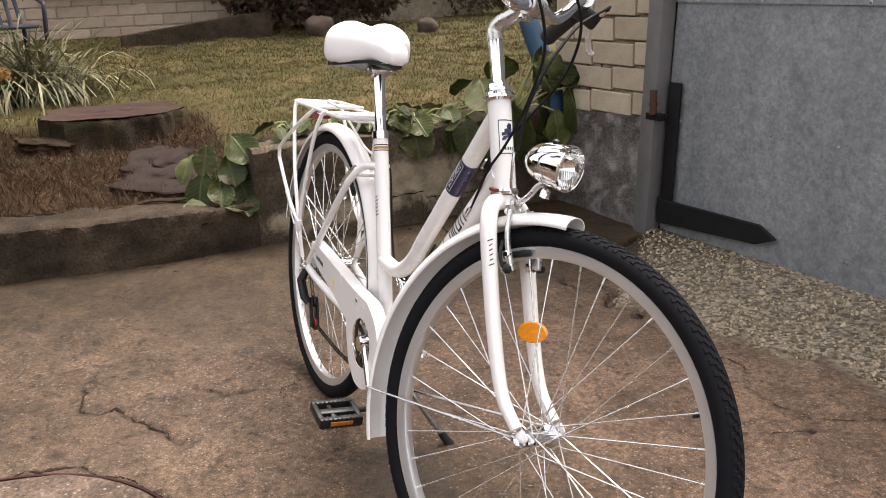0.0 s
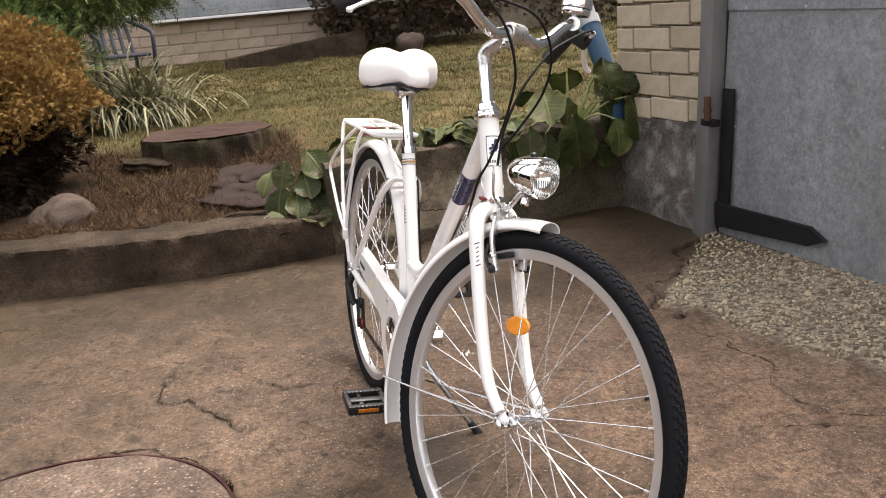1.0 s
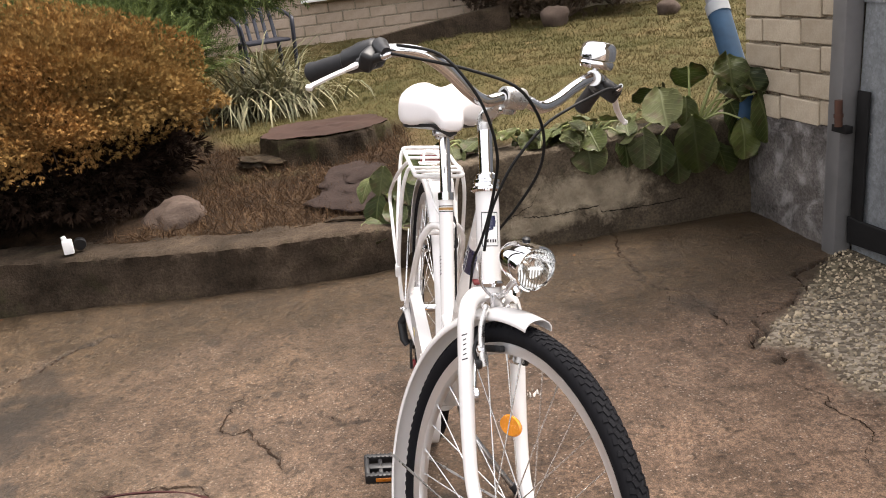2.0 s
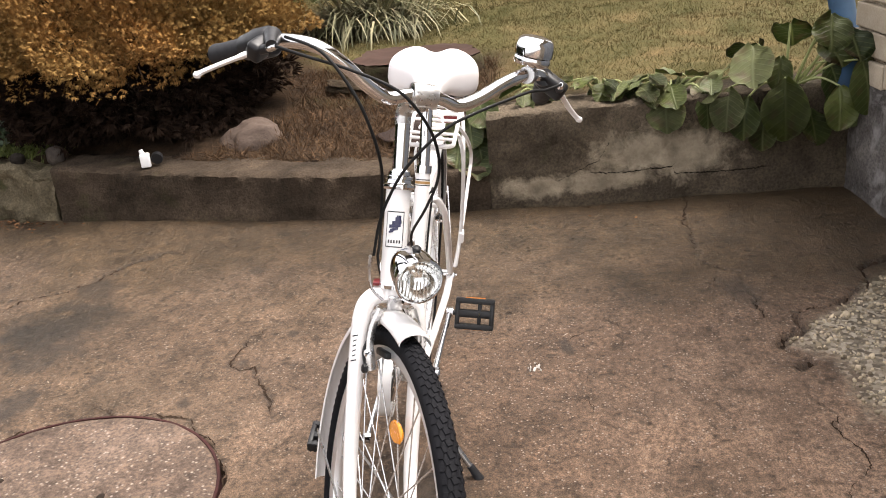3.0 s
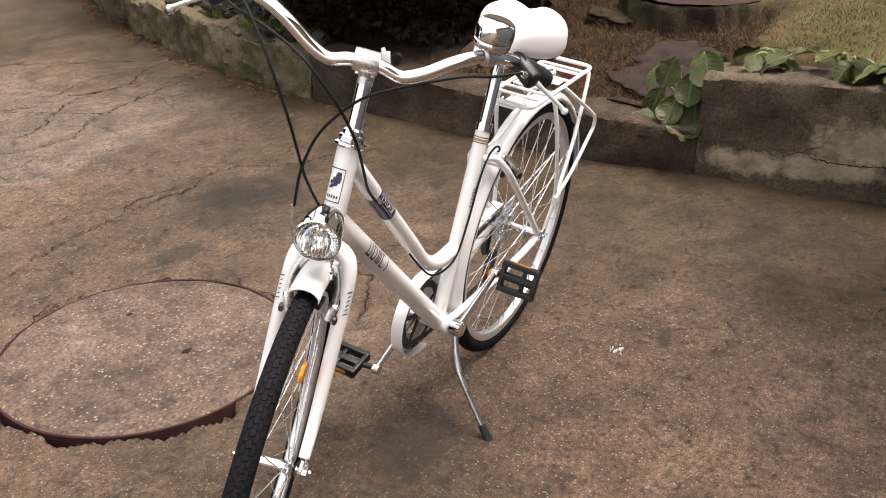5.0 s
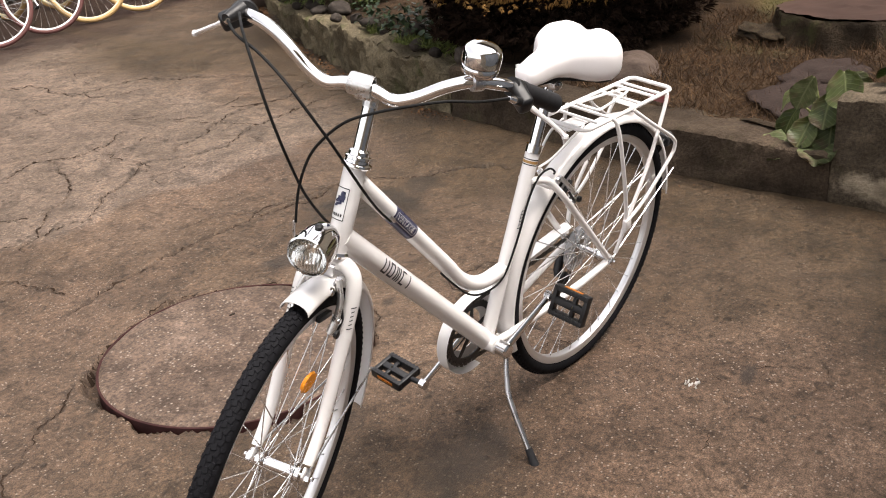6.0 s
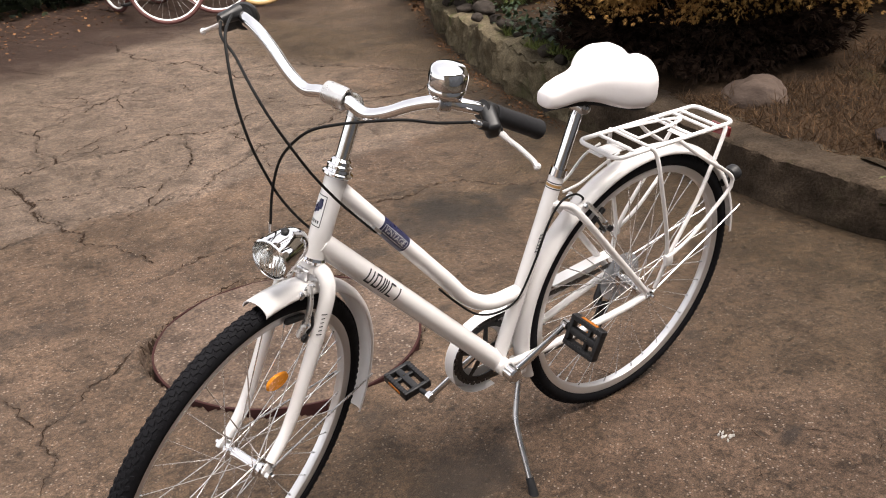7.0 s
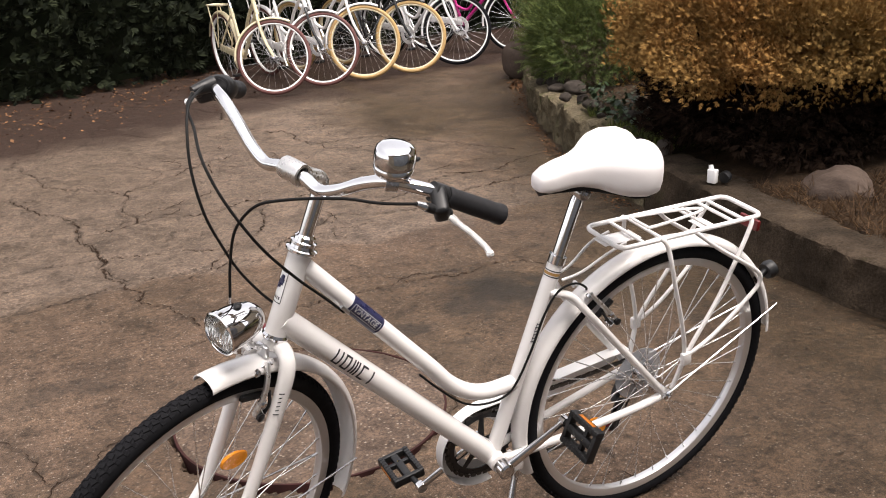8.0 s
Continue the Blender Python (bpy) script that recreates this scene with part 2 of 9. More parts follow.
CRACKS = {                                 # width, depth, line on the plan
    "edge": (0.013, 0.020, [(0.8, -1.62), (0.56, -1.67), (0.41, -1.73), (0.32, -1.76), (0.11, -1.74), (-0.13, -1.76), (-0.34, -1.71), (-0.55, -1.75), (-0.72, -1.71), (-0.80, -1.58), (-0.93, -1.49), (-1.09, -1.34), (-1.13, -1.2)]),
    "wall": (0.010, 0.014, [(-1.5, 0.94), (-1.29, 0.92), (-1.07, 0.90), (-0.84, 0.92), (-0.68, 0.99), (-0.47, 1.03), (-0.33, 1.02)]),
    "pit": (0.022, 0.010, [(-0.04, -0.54), (0.07, -0.5), (0.17, -0.47)]),
    "pitb": (0.010, 0.008, [(-0.13, -0.33), (-0.03, -0.27), (-0.06, -0.19)]),
    "rim": (0.010, 0.012, [(0.05, -1.05), (0.14, -0.88), (0.13, -0.77), (0.18, -0.69), (0.27, -0.63), (0.36, -0.56)]),
    "slabi": (0.014, 0.02, [(1.01, -3.6), (0.98, -3.14), (0.96, -2.65), (0.92, -2.36), (0.72, -1.75)]),
    "slabj": (0.012, 0.016, [(1.6, -2.8), (1.24, -2.84), (0.93, -2.85), (0.6, -2.7), (0.35, -2.61)]),
    "bend": (0.010, 0.014, [(0.18, -1.97), (-0.05, -1.9), (-0.28, -1.79), (-0.47, -1.79), (-0.62, -1.72)]),
    "far": (0.014, 0.018, [(-1.89, -3.37), (-1.36, -3.19), (-1.11, -3.22), (-0.43, -2.91)]),
    "patch": (0.022, 0.03, [(-0.85, 1.68), (-0.7, 1.45), (-0.5, 1.34), (-0.36, 1.16), (-0.26, 1.12), (-0.18, 1.05), (-0.1, 1.1), (-0.02, 1.06)]),
    "mid": (0.006, 0.008, [(-0.43, 0.52), (-0.33, 0.535), (-0.24, 0.54)]),
    "front": (0.008, 0.01, [(0.98, -1.15), (1.2, -1.0), (1.32, -0.9), (1.42, -0.6), (1.5, -0.45)]),
    "frontb": (0.007, 0.01, [(1.32, -0.9), (1.5, -1.3), (1.6, -1.9)]),
    "near": (0.005, 0.008, [(0.9, 0.95), (0.75, 1.05), (0.6, 1.0), (0.42, 1.1), (0.1, 1.05)]),
    "nearb": (0.005, 0.008, [(0.75, 1.05), (1.0, 1.35), (1.1, 1.7)]),
    "slab": (0.010, 0.012, [(1.4, -2.3), (0.9, -2.43), (1.0, -3.1), (1.0, -3.5), (1.3, -4.2)]),
    "slabb": (0.012, 0.02, [(0.9, -2.43), (0.3, -2.4), (-0.22, -2.85), (-0.6, -2.7), (-1.0, -2.9), (-1.8, -2.9)]),
    "slabc": (0.013, 0.02, [(-0.28, -6.35), (-0.42, -6.07), (-0.41, -5.44), (-0.52, -5.1), (-0.69, -5.04), (-0.68, -4.51), (-1.2, -4.45), (-1.9, -3.4)]),
    "slabd": (0.015, 0.02, [(-0.19, -4.48), (0.05, -4.43), (0.27, -4.24), (0.5, -4.03), (0.66, -3.95), (0.7, -3.59), (0.71, -3.33), (0.92, -3.22)]),
    "slabe": (0.012, 0.018, [(0.71, -3.33), (0.53, -3.32), (0.32, -3.24), (0.1, -3.39), (-0.01, -3.38), (-0.11, -3.25), (-0.49, -3.42)]),
    "slabf": (0.010, 0.016, [(-0.01, -3.38), (0.06, -3.11), (0.13, -2.84), (0.26, -2.66), (0.36, -2.66), (0.53, -2.42), (0.68, -2.28)]),
    "slabg": (0.010, 0.016, [(0.66, -3.95), (1.0, -4.3), (1.2, -5.1)]),
    "stain": (0.006, 0.008, [(-0.42, -0.62), (-0.2, -0.66), (-0.04, -0.54)]),
}


def line_distance(X, Y, pts):
    d = np.full(X.shape, 9.0)
    for (ax, ay), (bx, by) in zip(pts, pts[1:]):
        ux, uy = bx - ax, by - ay
        t = np.clip(((X - ax) * ux + (Y - ay) * uy) / (ux * ux + uy * uy), 0, 1)
        d = np.minimum(d, np.hypot(X - ax - t * ux, Y - ay - t * uy))
    return d


def value_noise(X, Y, scale, seed):
    """Smooth noise in -1 .. 1 on the plan."""
    rng = np.random.RandomState(seed)
    g = rng.rand(64, 64) * 2 - 1
    x, y = X * scale + 1000, Y * scale + 1000
    i, j = np.floor(x).astype(int), np.floor(y).astype(int)
    fx, fy = x - i, y - j
    fx, fy = fx * fx * (3 - 2 * fx), fy * fy * (3 - 2 * fy)
    a, b, c, d = g[i % 64, j % 64], g[(i + 1) % 64, j % 64], g[i % 64, (j + 1) % 64], g[(i + 1) % 64, (j + 1) % 64]
    return (a * (1 - fx) + b * fx) * (1 - fy) + (c * (1 - fx) + d * fx) * fy


def fbm(X, Y, scale, seed, octaves=4):
    return sum(value_noise(X, Y, scale * 2 ** k, seed + k) * 0.5 ** k for k in range(octaves))


def slope(X, Y):
    """The yard rises gently towards the hedge."""
    return 0.007 * np.clip(-Y - 3.2, 0, 6)


def gravel_mask(X, Y):
    """Worn concrete with bare pebbles in front of the garage door."""
    wob = 0.07 * fbm(X, Y, 3.0, 40) + 0.03 * fbm(X, Y, 12.0, 44)
    edge_l = X - np.interp(Y, [0.5, 1.0, 1.12, 1.34, 1.7], [0.1, -0.2, -0.27, -0.52, -0.9]) + wob * 0.5
    edge_f = Y - np.interp(X, [-0.4, -0.1, 0.3, 0.8, 1.6], [1.0, 1.02, 1.13, 1.27, 1.42]) + wob
    return np.clip(edge_l / 0.05, 0, 1) * np.clip(edge_f / 0.10, 0, 1)


def axis_steps(marks):
    out = [marks[0][0]]
    for (a, step), (b, _) in zip(marks, marks[1:]):
        n = max(1, round((b - a) / step))
        out += list(a + (b - a) * (np.arange(n) + 1) / n)
    return np.array(out)


gx = axis_steps([(-400, 120), (-40, 10), (-8, 1.0), (-3.4, 0.05), (-1.75, 0.0125), (1.7, 0.025), (3.2, 0.2), (6, 2), (12, 10), (40, 120), (400, 1)])
gy = axis_steps([(-400, 120), (-40, 6), (-12, 0.5), (-7, 0.03), (-3.6, 0.016), (-2.0, 0.0125), (2.0, 0.2), (4, 2), (12, 10), (40, 120), (400, 1)])
GX, GY = np.meshgrid(gx, gy, indexing="ij")
wx = GX + 0.032 * fbm(GX, GY, 7.0, 3) + 0.008 * fbm(GX, GY, 30.0, 5)
wy = GY + 0.032 * fbm(GX, GY, 7.0, 13) + 0.008 * fbm(GX, GY, 30.0, 15)
near = np.clip(1 - np.hypot(GX, GY + 2) / 12, 0, 1) > 0
gz = slope(GX, GY) + 0.014 * np.clip((-0.9 - GX) / 0.5, 0, 1) * np.clip((2.2 + GY) / 0.5, 0, 1) * (np.abs(GY) < 6) + np.where(near, 0.004 * fbm(GX, GY, 2.0, 21) + 0.0022 * fbm(GX, GY, 9.0, 25), 0)
crack = np.zeros(GX.shape)
thin = fbm(GX, GY, 3.5, 33)
for width, depth, pts in CRACKS.values():
    d = line_distance(wx, wy, pts)
    w = width * (0.7 + 0.5 * np.clip(fbm(GX, GY, 5.0, 31), -1, 1))
    k = np.clip(1 - d / np.maximum(w, 0.002), 0, 1)
    gz -= depth * k
    crack = np.maximum(crack, np.clip(1.3 * (1 - d / (w * 1.2 + 0.005)), 0, 1) * np.clip(0.85 + 0.5 * thin, 0.25, 1))
# broken slabs towards the hedge
sr = np.random.RandomState(17)
seeds = np.stack([sr.uniform(-3.2, 3.0, 80), sr.uniform(-7.6, -2.0, 80)], -1)
d1, d2 = np.full(GX.shape, 9.0), np.full(GX.shape, 9.0)
vx, vy = wx + 0.05 * fbm(GX, GY, 2.5, 91), wy + 0.05 * fbm(GX, GY, 2.5, 95)
for sx_, sy_ in seeds:
    dd = np.hypot(vx - sx_, vy - sy_)
    d2 = np.where(dd < d1, d1, np.minimum(d2, dd))
    d1 = np.minimum(d1, dd)
slab = np.clip((-GY - 2.30 + 0.12 * fbm(GX, GY, 2.0, 97)) / 0.05, 0, 1) * np.clip((GX + 1.5 - 0.25 * fbm(GX, GY, 1.5, 99)) / 0.5, 0, 1) * (GY > -9)
cells = np.clip(1 - (d2 - d1) / 0.016, 0, 1) * np.clip((-GY - 2.2) / 0.3, 0, 1) * np.clip(0.4 + fbm(GX, GY, 1.2, 101), 0, 1)
gz -= 0.014 * cells
crack = np.maximum(crack, np.clip(cells * 0.9, 0, 1))
gravel = gravel_mask(GX, GY) * (GY < 2.2)
gz += gravel * (0.012 * np.clip((GY - 1.2) / 0.6, 0, 2)) - 0.014 * gravel * np.clip(1 - gravel, 0, 1)
md = np.hypot(wx - MAN[0], wy - MAN[1])
turn = np.arctan2(GY - MAN[1], GX - MAN[0])
arc = 0.22 + 0.78 * np.clip(np.cos(turn - radians(35)) * 1.4 + 0.35, 0, 1)
half = 0.003 + 0.0065 * arc * (0.75 + 0.5 * np.clip(fbm(GX, GY, 9.0, 36), -1, 1))
gap = np.clip(1.3 - np.abs(md - MAN[2] - half) / np.maximum(half, 0.004), 0, 1)
gz -= np.where(md < MAN[2], 0.045, 0.045 * np.clip(gap, 0, 1) * arc)
soil = np.clip(gap * 1.2, 0, 1) * (0.35 + 0.65 * arc)
mossy = np.clip(1 - np.abs(GX + 1.45 + 0.11 * np.clip(-GY, 0, 3)) / 0.10, 0, 1)
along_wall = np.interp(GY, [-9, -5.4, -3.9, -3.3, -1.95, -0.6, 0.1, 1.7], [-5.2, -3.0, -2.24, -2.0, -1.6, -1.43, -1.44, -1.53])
# Darker tone by the ledge and plinth corner: damp plus painted shade.
lighter_by_garage = np.clip((GY - 0.0) / 0.8, 0, 1) * np.clip((GX + 0.7) / 0.6, 0, 1)
damp_shade = np.clip(0.36 + 0.40 * np.clip((-0.2 - GX) / 1.0, 0, 1) - 0.80 * lighter_by_garage + 0.7 * np.clip(1 - (GX - along_wall) / 0.6, 0, 1) + 0.32 * fbm(GX, GY, 1.3, 105) + 0.12 * fbm(GX, GY, 6.0, 109), 0, 1)
damp_shade = np.maximum(damp_shade, np.clip(1.25 - np.hypot((GX + 1.35) / 0.75, (GY - 1.55) / 0.55) + 0.2 * fbm(GX, GY, 4.0, 111), 0, 1))
damp_shade = damp_shade * (1 - 0.6 * slab)
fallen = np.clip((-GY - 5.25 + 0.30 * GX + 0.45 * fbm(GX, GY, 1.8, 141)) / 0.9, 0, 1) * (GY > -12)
wet = np.clip(1.15 - np.hypot((GX + 1.1) / 1.1, (GY - 1.25) / 0.9) + 0.25 * fbm(GX, GY, 3.0, 71), 0, 1)
# old oil and damp marks: centre, half-sizes, depth of tone
STAINS = [(-0.46, -1.44, 0.20, 0.20, 1.0), (-0.25, -1.38, 0.14, 0.10, 0.8), (0.07, -1.31, 0.10, 0.07, 0.9), (-0.80, -1.42, 0.14, 0.09, 0.7), (0.53, 0.02, 0.13, 0.09, 0.8), (-0.215, 0.385, 0.055, 0.028, 0.9),
          (-0.17, -0.65, 0.026, 0.02, 0.8), (-0.09, -1.11, 0.06, 0.03, 0.7), (-0.41, -0.11, 0.05, 0.03, 0.7), (-0.36, -0.52, 0.03, 0.02, 0.8), (0.07, -0.76, 0.03, 0.02, 0.9), (-0.93, -0.81, 0.05, 0.03, 0.6), (-0.38, -0.18, 0.04, 0.03, 0.6),
          (-0.55, 0.98, 0.12, 0.07, 0.6), (0.62, -0.36, 0.06, 0.04, 0.5), (-0.62, 0.62, 0.14, 0.06, 0.4), (-1.05, 0.45, 0.10, 0.05, 0.4), (1.25, -1.5, 0.16, 0.09, 0.5), (-0.43, -1.59, 0.08, 0.06, 0.8)]
blot = np.zeros(GX.shape)
sxn, syn, ssn = 0.05 * fbm(GX, GY, 9.0, 131), 0.05 * fbm(GX, GY, 9.0, 135), 0.35 * fbm(GX, GY, 16.0, 139)
for cx_, cy_, rx_, ry_, k_ in STAINS:
    q_ = np.hypot((GX + sxn * min(1, rx_ * 6) - cx_) / rx_, (GY + syn * min(1, ry_ * 6) - cy_) / ry_)
    blot = np.maximum(blot, k_ * np.clip((1.15 - q_ + ssn) / 0.45, 0, 1))
# Concrete up to 1.36 times paler in front of the garage.
paler_zone = np.clip((GY - 0.1 + 0.15 * fbm(GX, GY, 1.7, 161)) / 0.6, 0, 1) * np.clip((GX + 0.45 + 0.2 * fbm(GX, GY, 1.9, 165)) / 0.8, 0, 1)
dirt = np.clip(0.5 + 0.9 * fbm(GX, GY, 1.1, 51), 0, 1)
nx, ny = GX.shape
idx = np.arange(nx * ny).reshape(nx, ny)
quads = np.stack([idx[:-1, :-1], idx[1:, :-1], idx[1:, 1:], idx[:-1, 1:]], -1).reshape(-1, 4)


def concrete_ground():
    m, nt, b, tc = blank("worn_yard_concrete")
    v = tc.outputs["Object"]

    def attr(n):
        a = nt.nodes.new("ShaderNodeAttribute")
        a.attribute_name = n
        return a.outputs["Fac"]

    big = noise_at(nt, v, 0.9, 5, 0.6, 0.4)
    mid = noise_at(nt, v, 5.0, 6, 0.65, 0.3)
    blotch = noise_at(nt, v, 17.0, 5, 0.7, 0.6)
    fine = noise_at(nt, v, 60.0, 4, 0.7)
    grain = noise_at(nt, v, 260.0, 3, 0.7)
    col = ramp(nt, big, [(0.32, (0.074, 0.049, 0.034)), (0.5, (0.102, 0.069, 0.049)), (0.66, (0.140, 0.097, 0.071))])
    col = mixed(nt, calc(nt, "MULTIPLY", attr("slab"), 0.85), col, (0.128, 0.097, 0.077))
    col = mixed(nt, 0.8, col, ramp(nt, mid, [(0.34, (0.58, 0.565, 0.54)), (0.5, (1.0, 0.99, 0.98)), (0.66, (1.32, 1.29, 1.26))]), "MULTIPLY")
    col = mixed(nt, 0.8, col, ramp(nt, blotch, [(0.34, (0.40, 0.385, 0.36)), (0.45, (0.97, 0.965, 0.96)), (0.66, (1.36, 1.34, 1.31))]), "MULTIPLY")
    col = mixed(nt, 0.85, col, ramp(nt, fine, [(0.37, (0.50, 0.485, 0.47)), (0.5, (1, 1, 1)), (0.63, (1.45, 1.42, 1.38))]), "MULTIPLY")
    col = mixed(nt, 0.9, col, ramp(nt, grain, [(0.38, (0.48, 0.47, 0.46)), (0.5, (1, 1, 1)), (0.62, (1.55, 1.52, 1.48))]), "MULTIPLY")
    col = mixed(nt, attr("paler_zone"), col, mixed(nt, 1.0, col, (1.36, 1.36, 1.36), "MULTIPLY"))
    # pale grains in the cement, and small dark pits
    vo = nt.nodes.new("ShaderNodeTexVoronoi")
    vo.inputs["Scale"].default_value = 75.0
    nt.links.new(v, vo.inputs["Vector"])
    speck = calc(nt, "MULTIPLY", ramp(nt, vo.outputs["Distance"], [(0.12, (1, 1, 1)), (0.26, (0, 0, 0))]), ramp(nt, noise_at(nt, v, 27.0, 2), [(0.42, (0, 0, 0)), (0.53, (1, 1, 1))]))
    col = mixed(nt, calc(nt, "MULTIPLY", speck, 0.85), col, (0.36, 0.30, 0.25))
    vp = nt.nodes.new("ShaderNodeTexVoronoi")
    vp.inputs["Scale"].default_value = 22.0
    nt.links.new(v, vp.inputs["Vector"])
    pit = calc(nt, "MULTIPLY", ramp(nt, vp.outputs["Distance"], [(0.10, (1, 1, 1)), (0.30, (0, 0, 0))]), ramp(nt, noise_at(nt, v, 7.0, 3), [(0.49, (0, 0, 0)), (0.58, (1, 1, 1))]))
    col = mixed(nt, calc(nt, "MULTIPLY", pit, 0.7), col, (0.028, 0.021, 0.016))
    # dark oily stains
    st = ramp(nt, noise_at(nt, v, 2.3, 4, 0.6, 0.8), [(0.58, (0, 0, 0)), (0.70, (1, 1, 1))])
    col = mixed(nt, calc(nt, "MULTIPLY", st, 0.25), col, (0.030, 0.024, 0.020))
    col = mixed(nt, calc(nt, "MULTIPLY", attr("blot"), 0.75), col, (0.026, 0.022, 0.020))
    # pebbly wear by the garage
    pv = nt.nodes.new("ShaderNodeTexVoronoi")
    pv.inputs["Scale"].default_value = 70.0
    nt.links.new(v, pv.inputs["Vector"])
    peb = ramp(nt, pv.outputs["Color"], [(0.2, (0.085, 0.072, 0.055)), (0.5, (0.20, 0.168, 0.125)), (0.8, (0.38, 0.33, 0.26))])
    col = mixed(nt, calc(nt, "MULTIPLY", attr("gravel"), 0.85), col, peb)
    col = mixed(nt, calc(nt, "MULTIPLY", attr("dirt"), 0.22), col, (0.052, 0.037, 0.027))
    # Damp and painted shade darken the concrete together.
    col = mixed(nt, attr("damp_shade"), col, mixed(nt, 1.0, col, (0.47, 0.46, 0.37), "MULTIPLY"))
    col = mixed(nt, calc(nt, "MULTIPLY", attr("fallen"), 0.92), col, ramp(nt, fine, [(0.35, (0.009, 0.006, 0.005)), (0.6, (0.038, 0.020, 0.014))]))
    # Dark crack colour paints the shade of its depth.
    col = mixed(nt, calc(nt, "MULTIPLY", attr("crack"), 0.55), col, (0.016, 0.012, 0.009))
    col = mixed(nt, attr("soil"), col, (0.035, 0.022, 0.015))
    col = mixed(nt, calc(nt, "MULTIPLY", attr("mossy"), calc(nt, "MULTIPLY", mid, 0.9)), col, (0.06, 0.04, 0.022))
    nt.links.new(col, b.inputs["Base Color"])
    dry = ramp(nt, mid, [(0.3, (0.52, 0.52, 0.52)), (0.7, (0.72, 0.72, 0.72))])
    ro = mixed(nt, calc(nt, "MULTIPLY", attr("damp_shade"), 0.5), dry, (0.40, 0.40, 0.40))
    ro = mixed(nt, calc(nt, "MULTIPLY", attr("wet"), 0.6), ro, (0.36, 0.36, 0.36))
    ro = mixed(nt, attr("gravel"), ro, (0.85, 0.85, 0.85))
    b.inputs["Specular IOR Level"].default_value = 0.22
    nt.links.new(ro, b.inputs["Roughness"])
    h = calc(nt, "ADD", calc(nt, "MULTIPLY", fine, 1.0), calc(nt, "ADD", calc(nt, "MULTIPLY", grain, 0.5), calc(nt, "MULTIPLY", calc(nt, "SUBTRACT", blotch, calc(nt, "MULTIPLY", pit, 0.5)), 1.6)))
    nt.links.new(bumped(nt, h, 1.0, 0.007), b.inputs["Normal"])
    return m


M_GROUND = concrete_ground()
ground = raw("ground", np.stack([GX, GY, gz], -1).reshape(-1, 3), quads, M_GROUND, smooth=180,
             attrs={"gravel": gravel.ravel(), "crack": crack.ravel(), "soil": soil.ravel(), "mossy": mossy.ravel(), "wet": wet.ravel(), "dirt": dirt.ravel(), "damp_shade": damp_shade.ravel(), "fallen": fallen.ravel(), "blot": blot.ravel(), "slab": slab.ravel(), "paler_zone": paler_zone.ravel()})
tagged(ground, "worn brown concrete yard with cracks and stains", "ground", kind="structure")


def grid_height(X, Y):
    """Height of the yard between its grid points."""
    i = np.clip(np.searchsorted(gx, X) - 1, 0, len(gx) - 2)
    j = np.clip(np.searchsorted(gy, Y) - 1, 0, len(gy) - 2)
    a, b = (X - gx[i]) / (gx[i + 1] - gx[i]), (Y - gy[j]) / (gy[j + 1] - gy[j])
    return (gz[i, j] * (1 - a) + gz[i + 1, j] * a) * (1 - b) + (gz[i, j + 1] * (1 - a) + gz[i + 1, j + 1] * a) * b


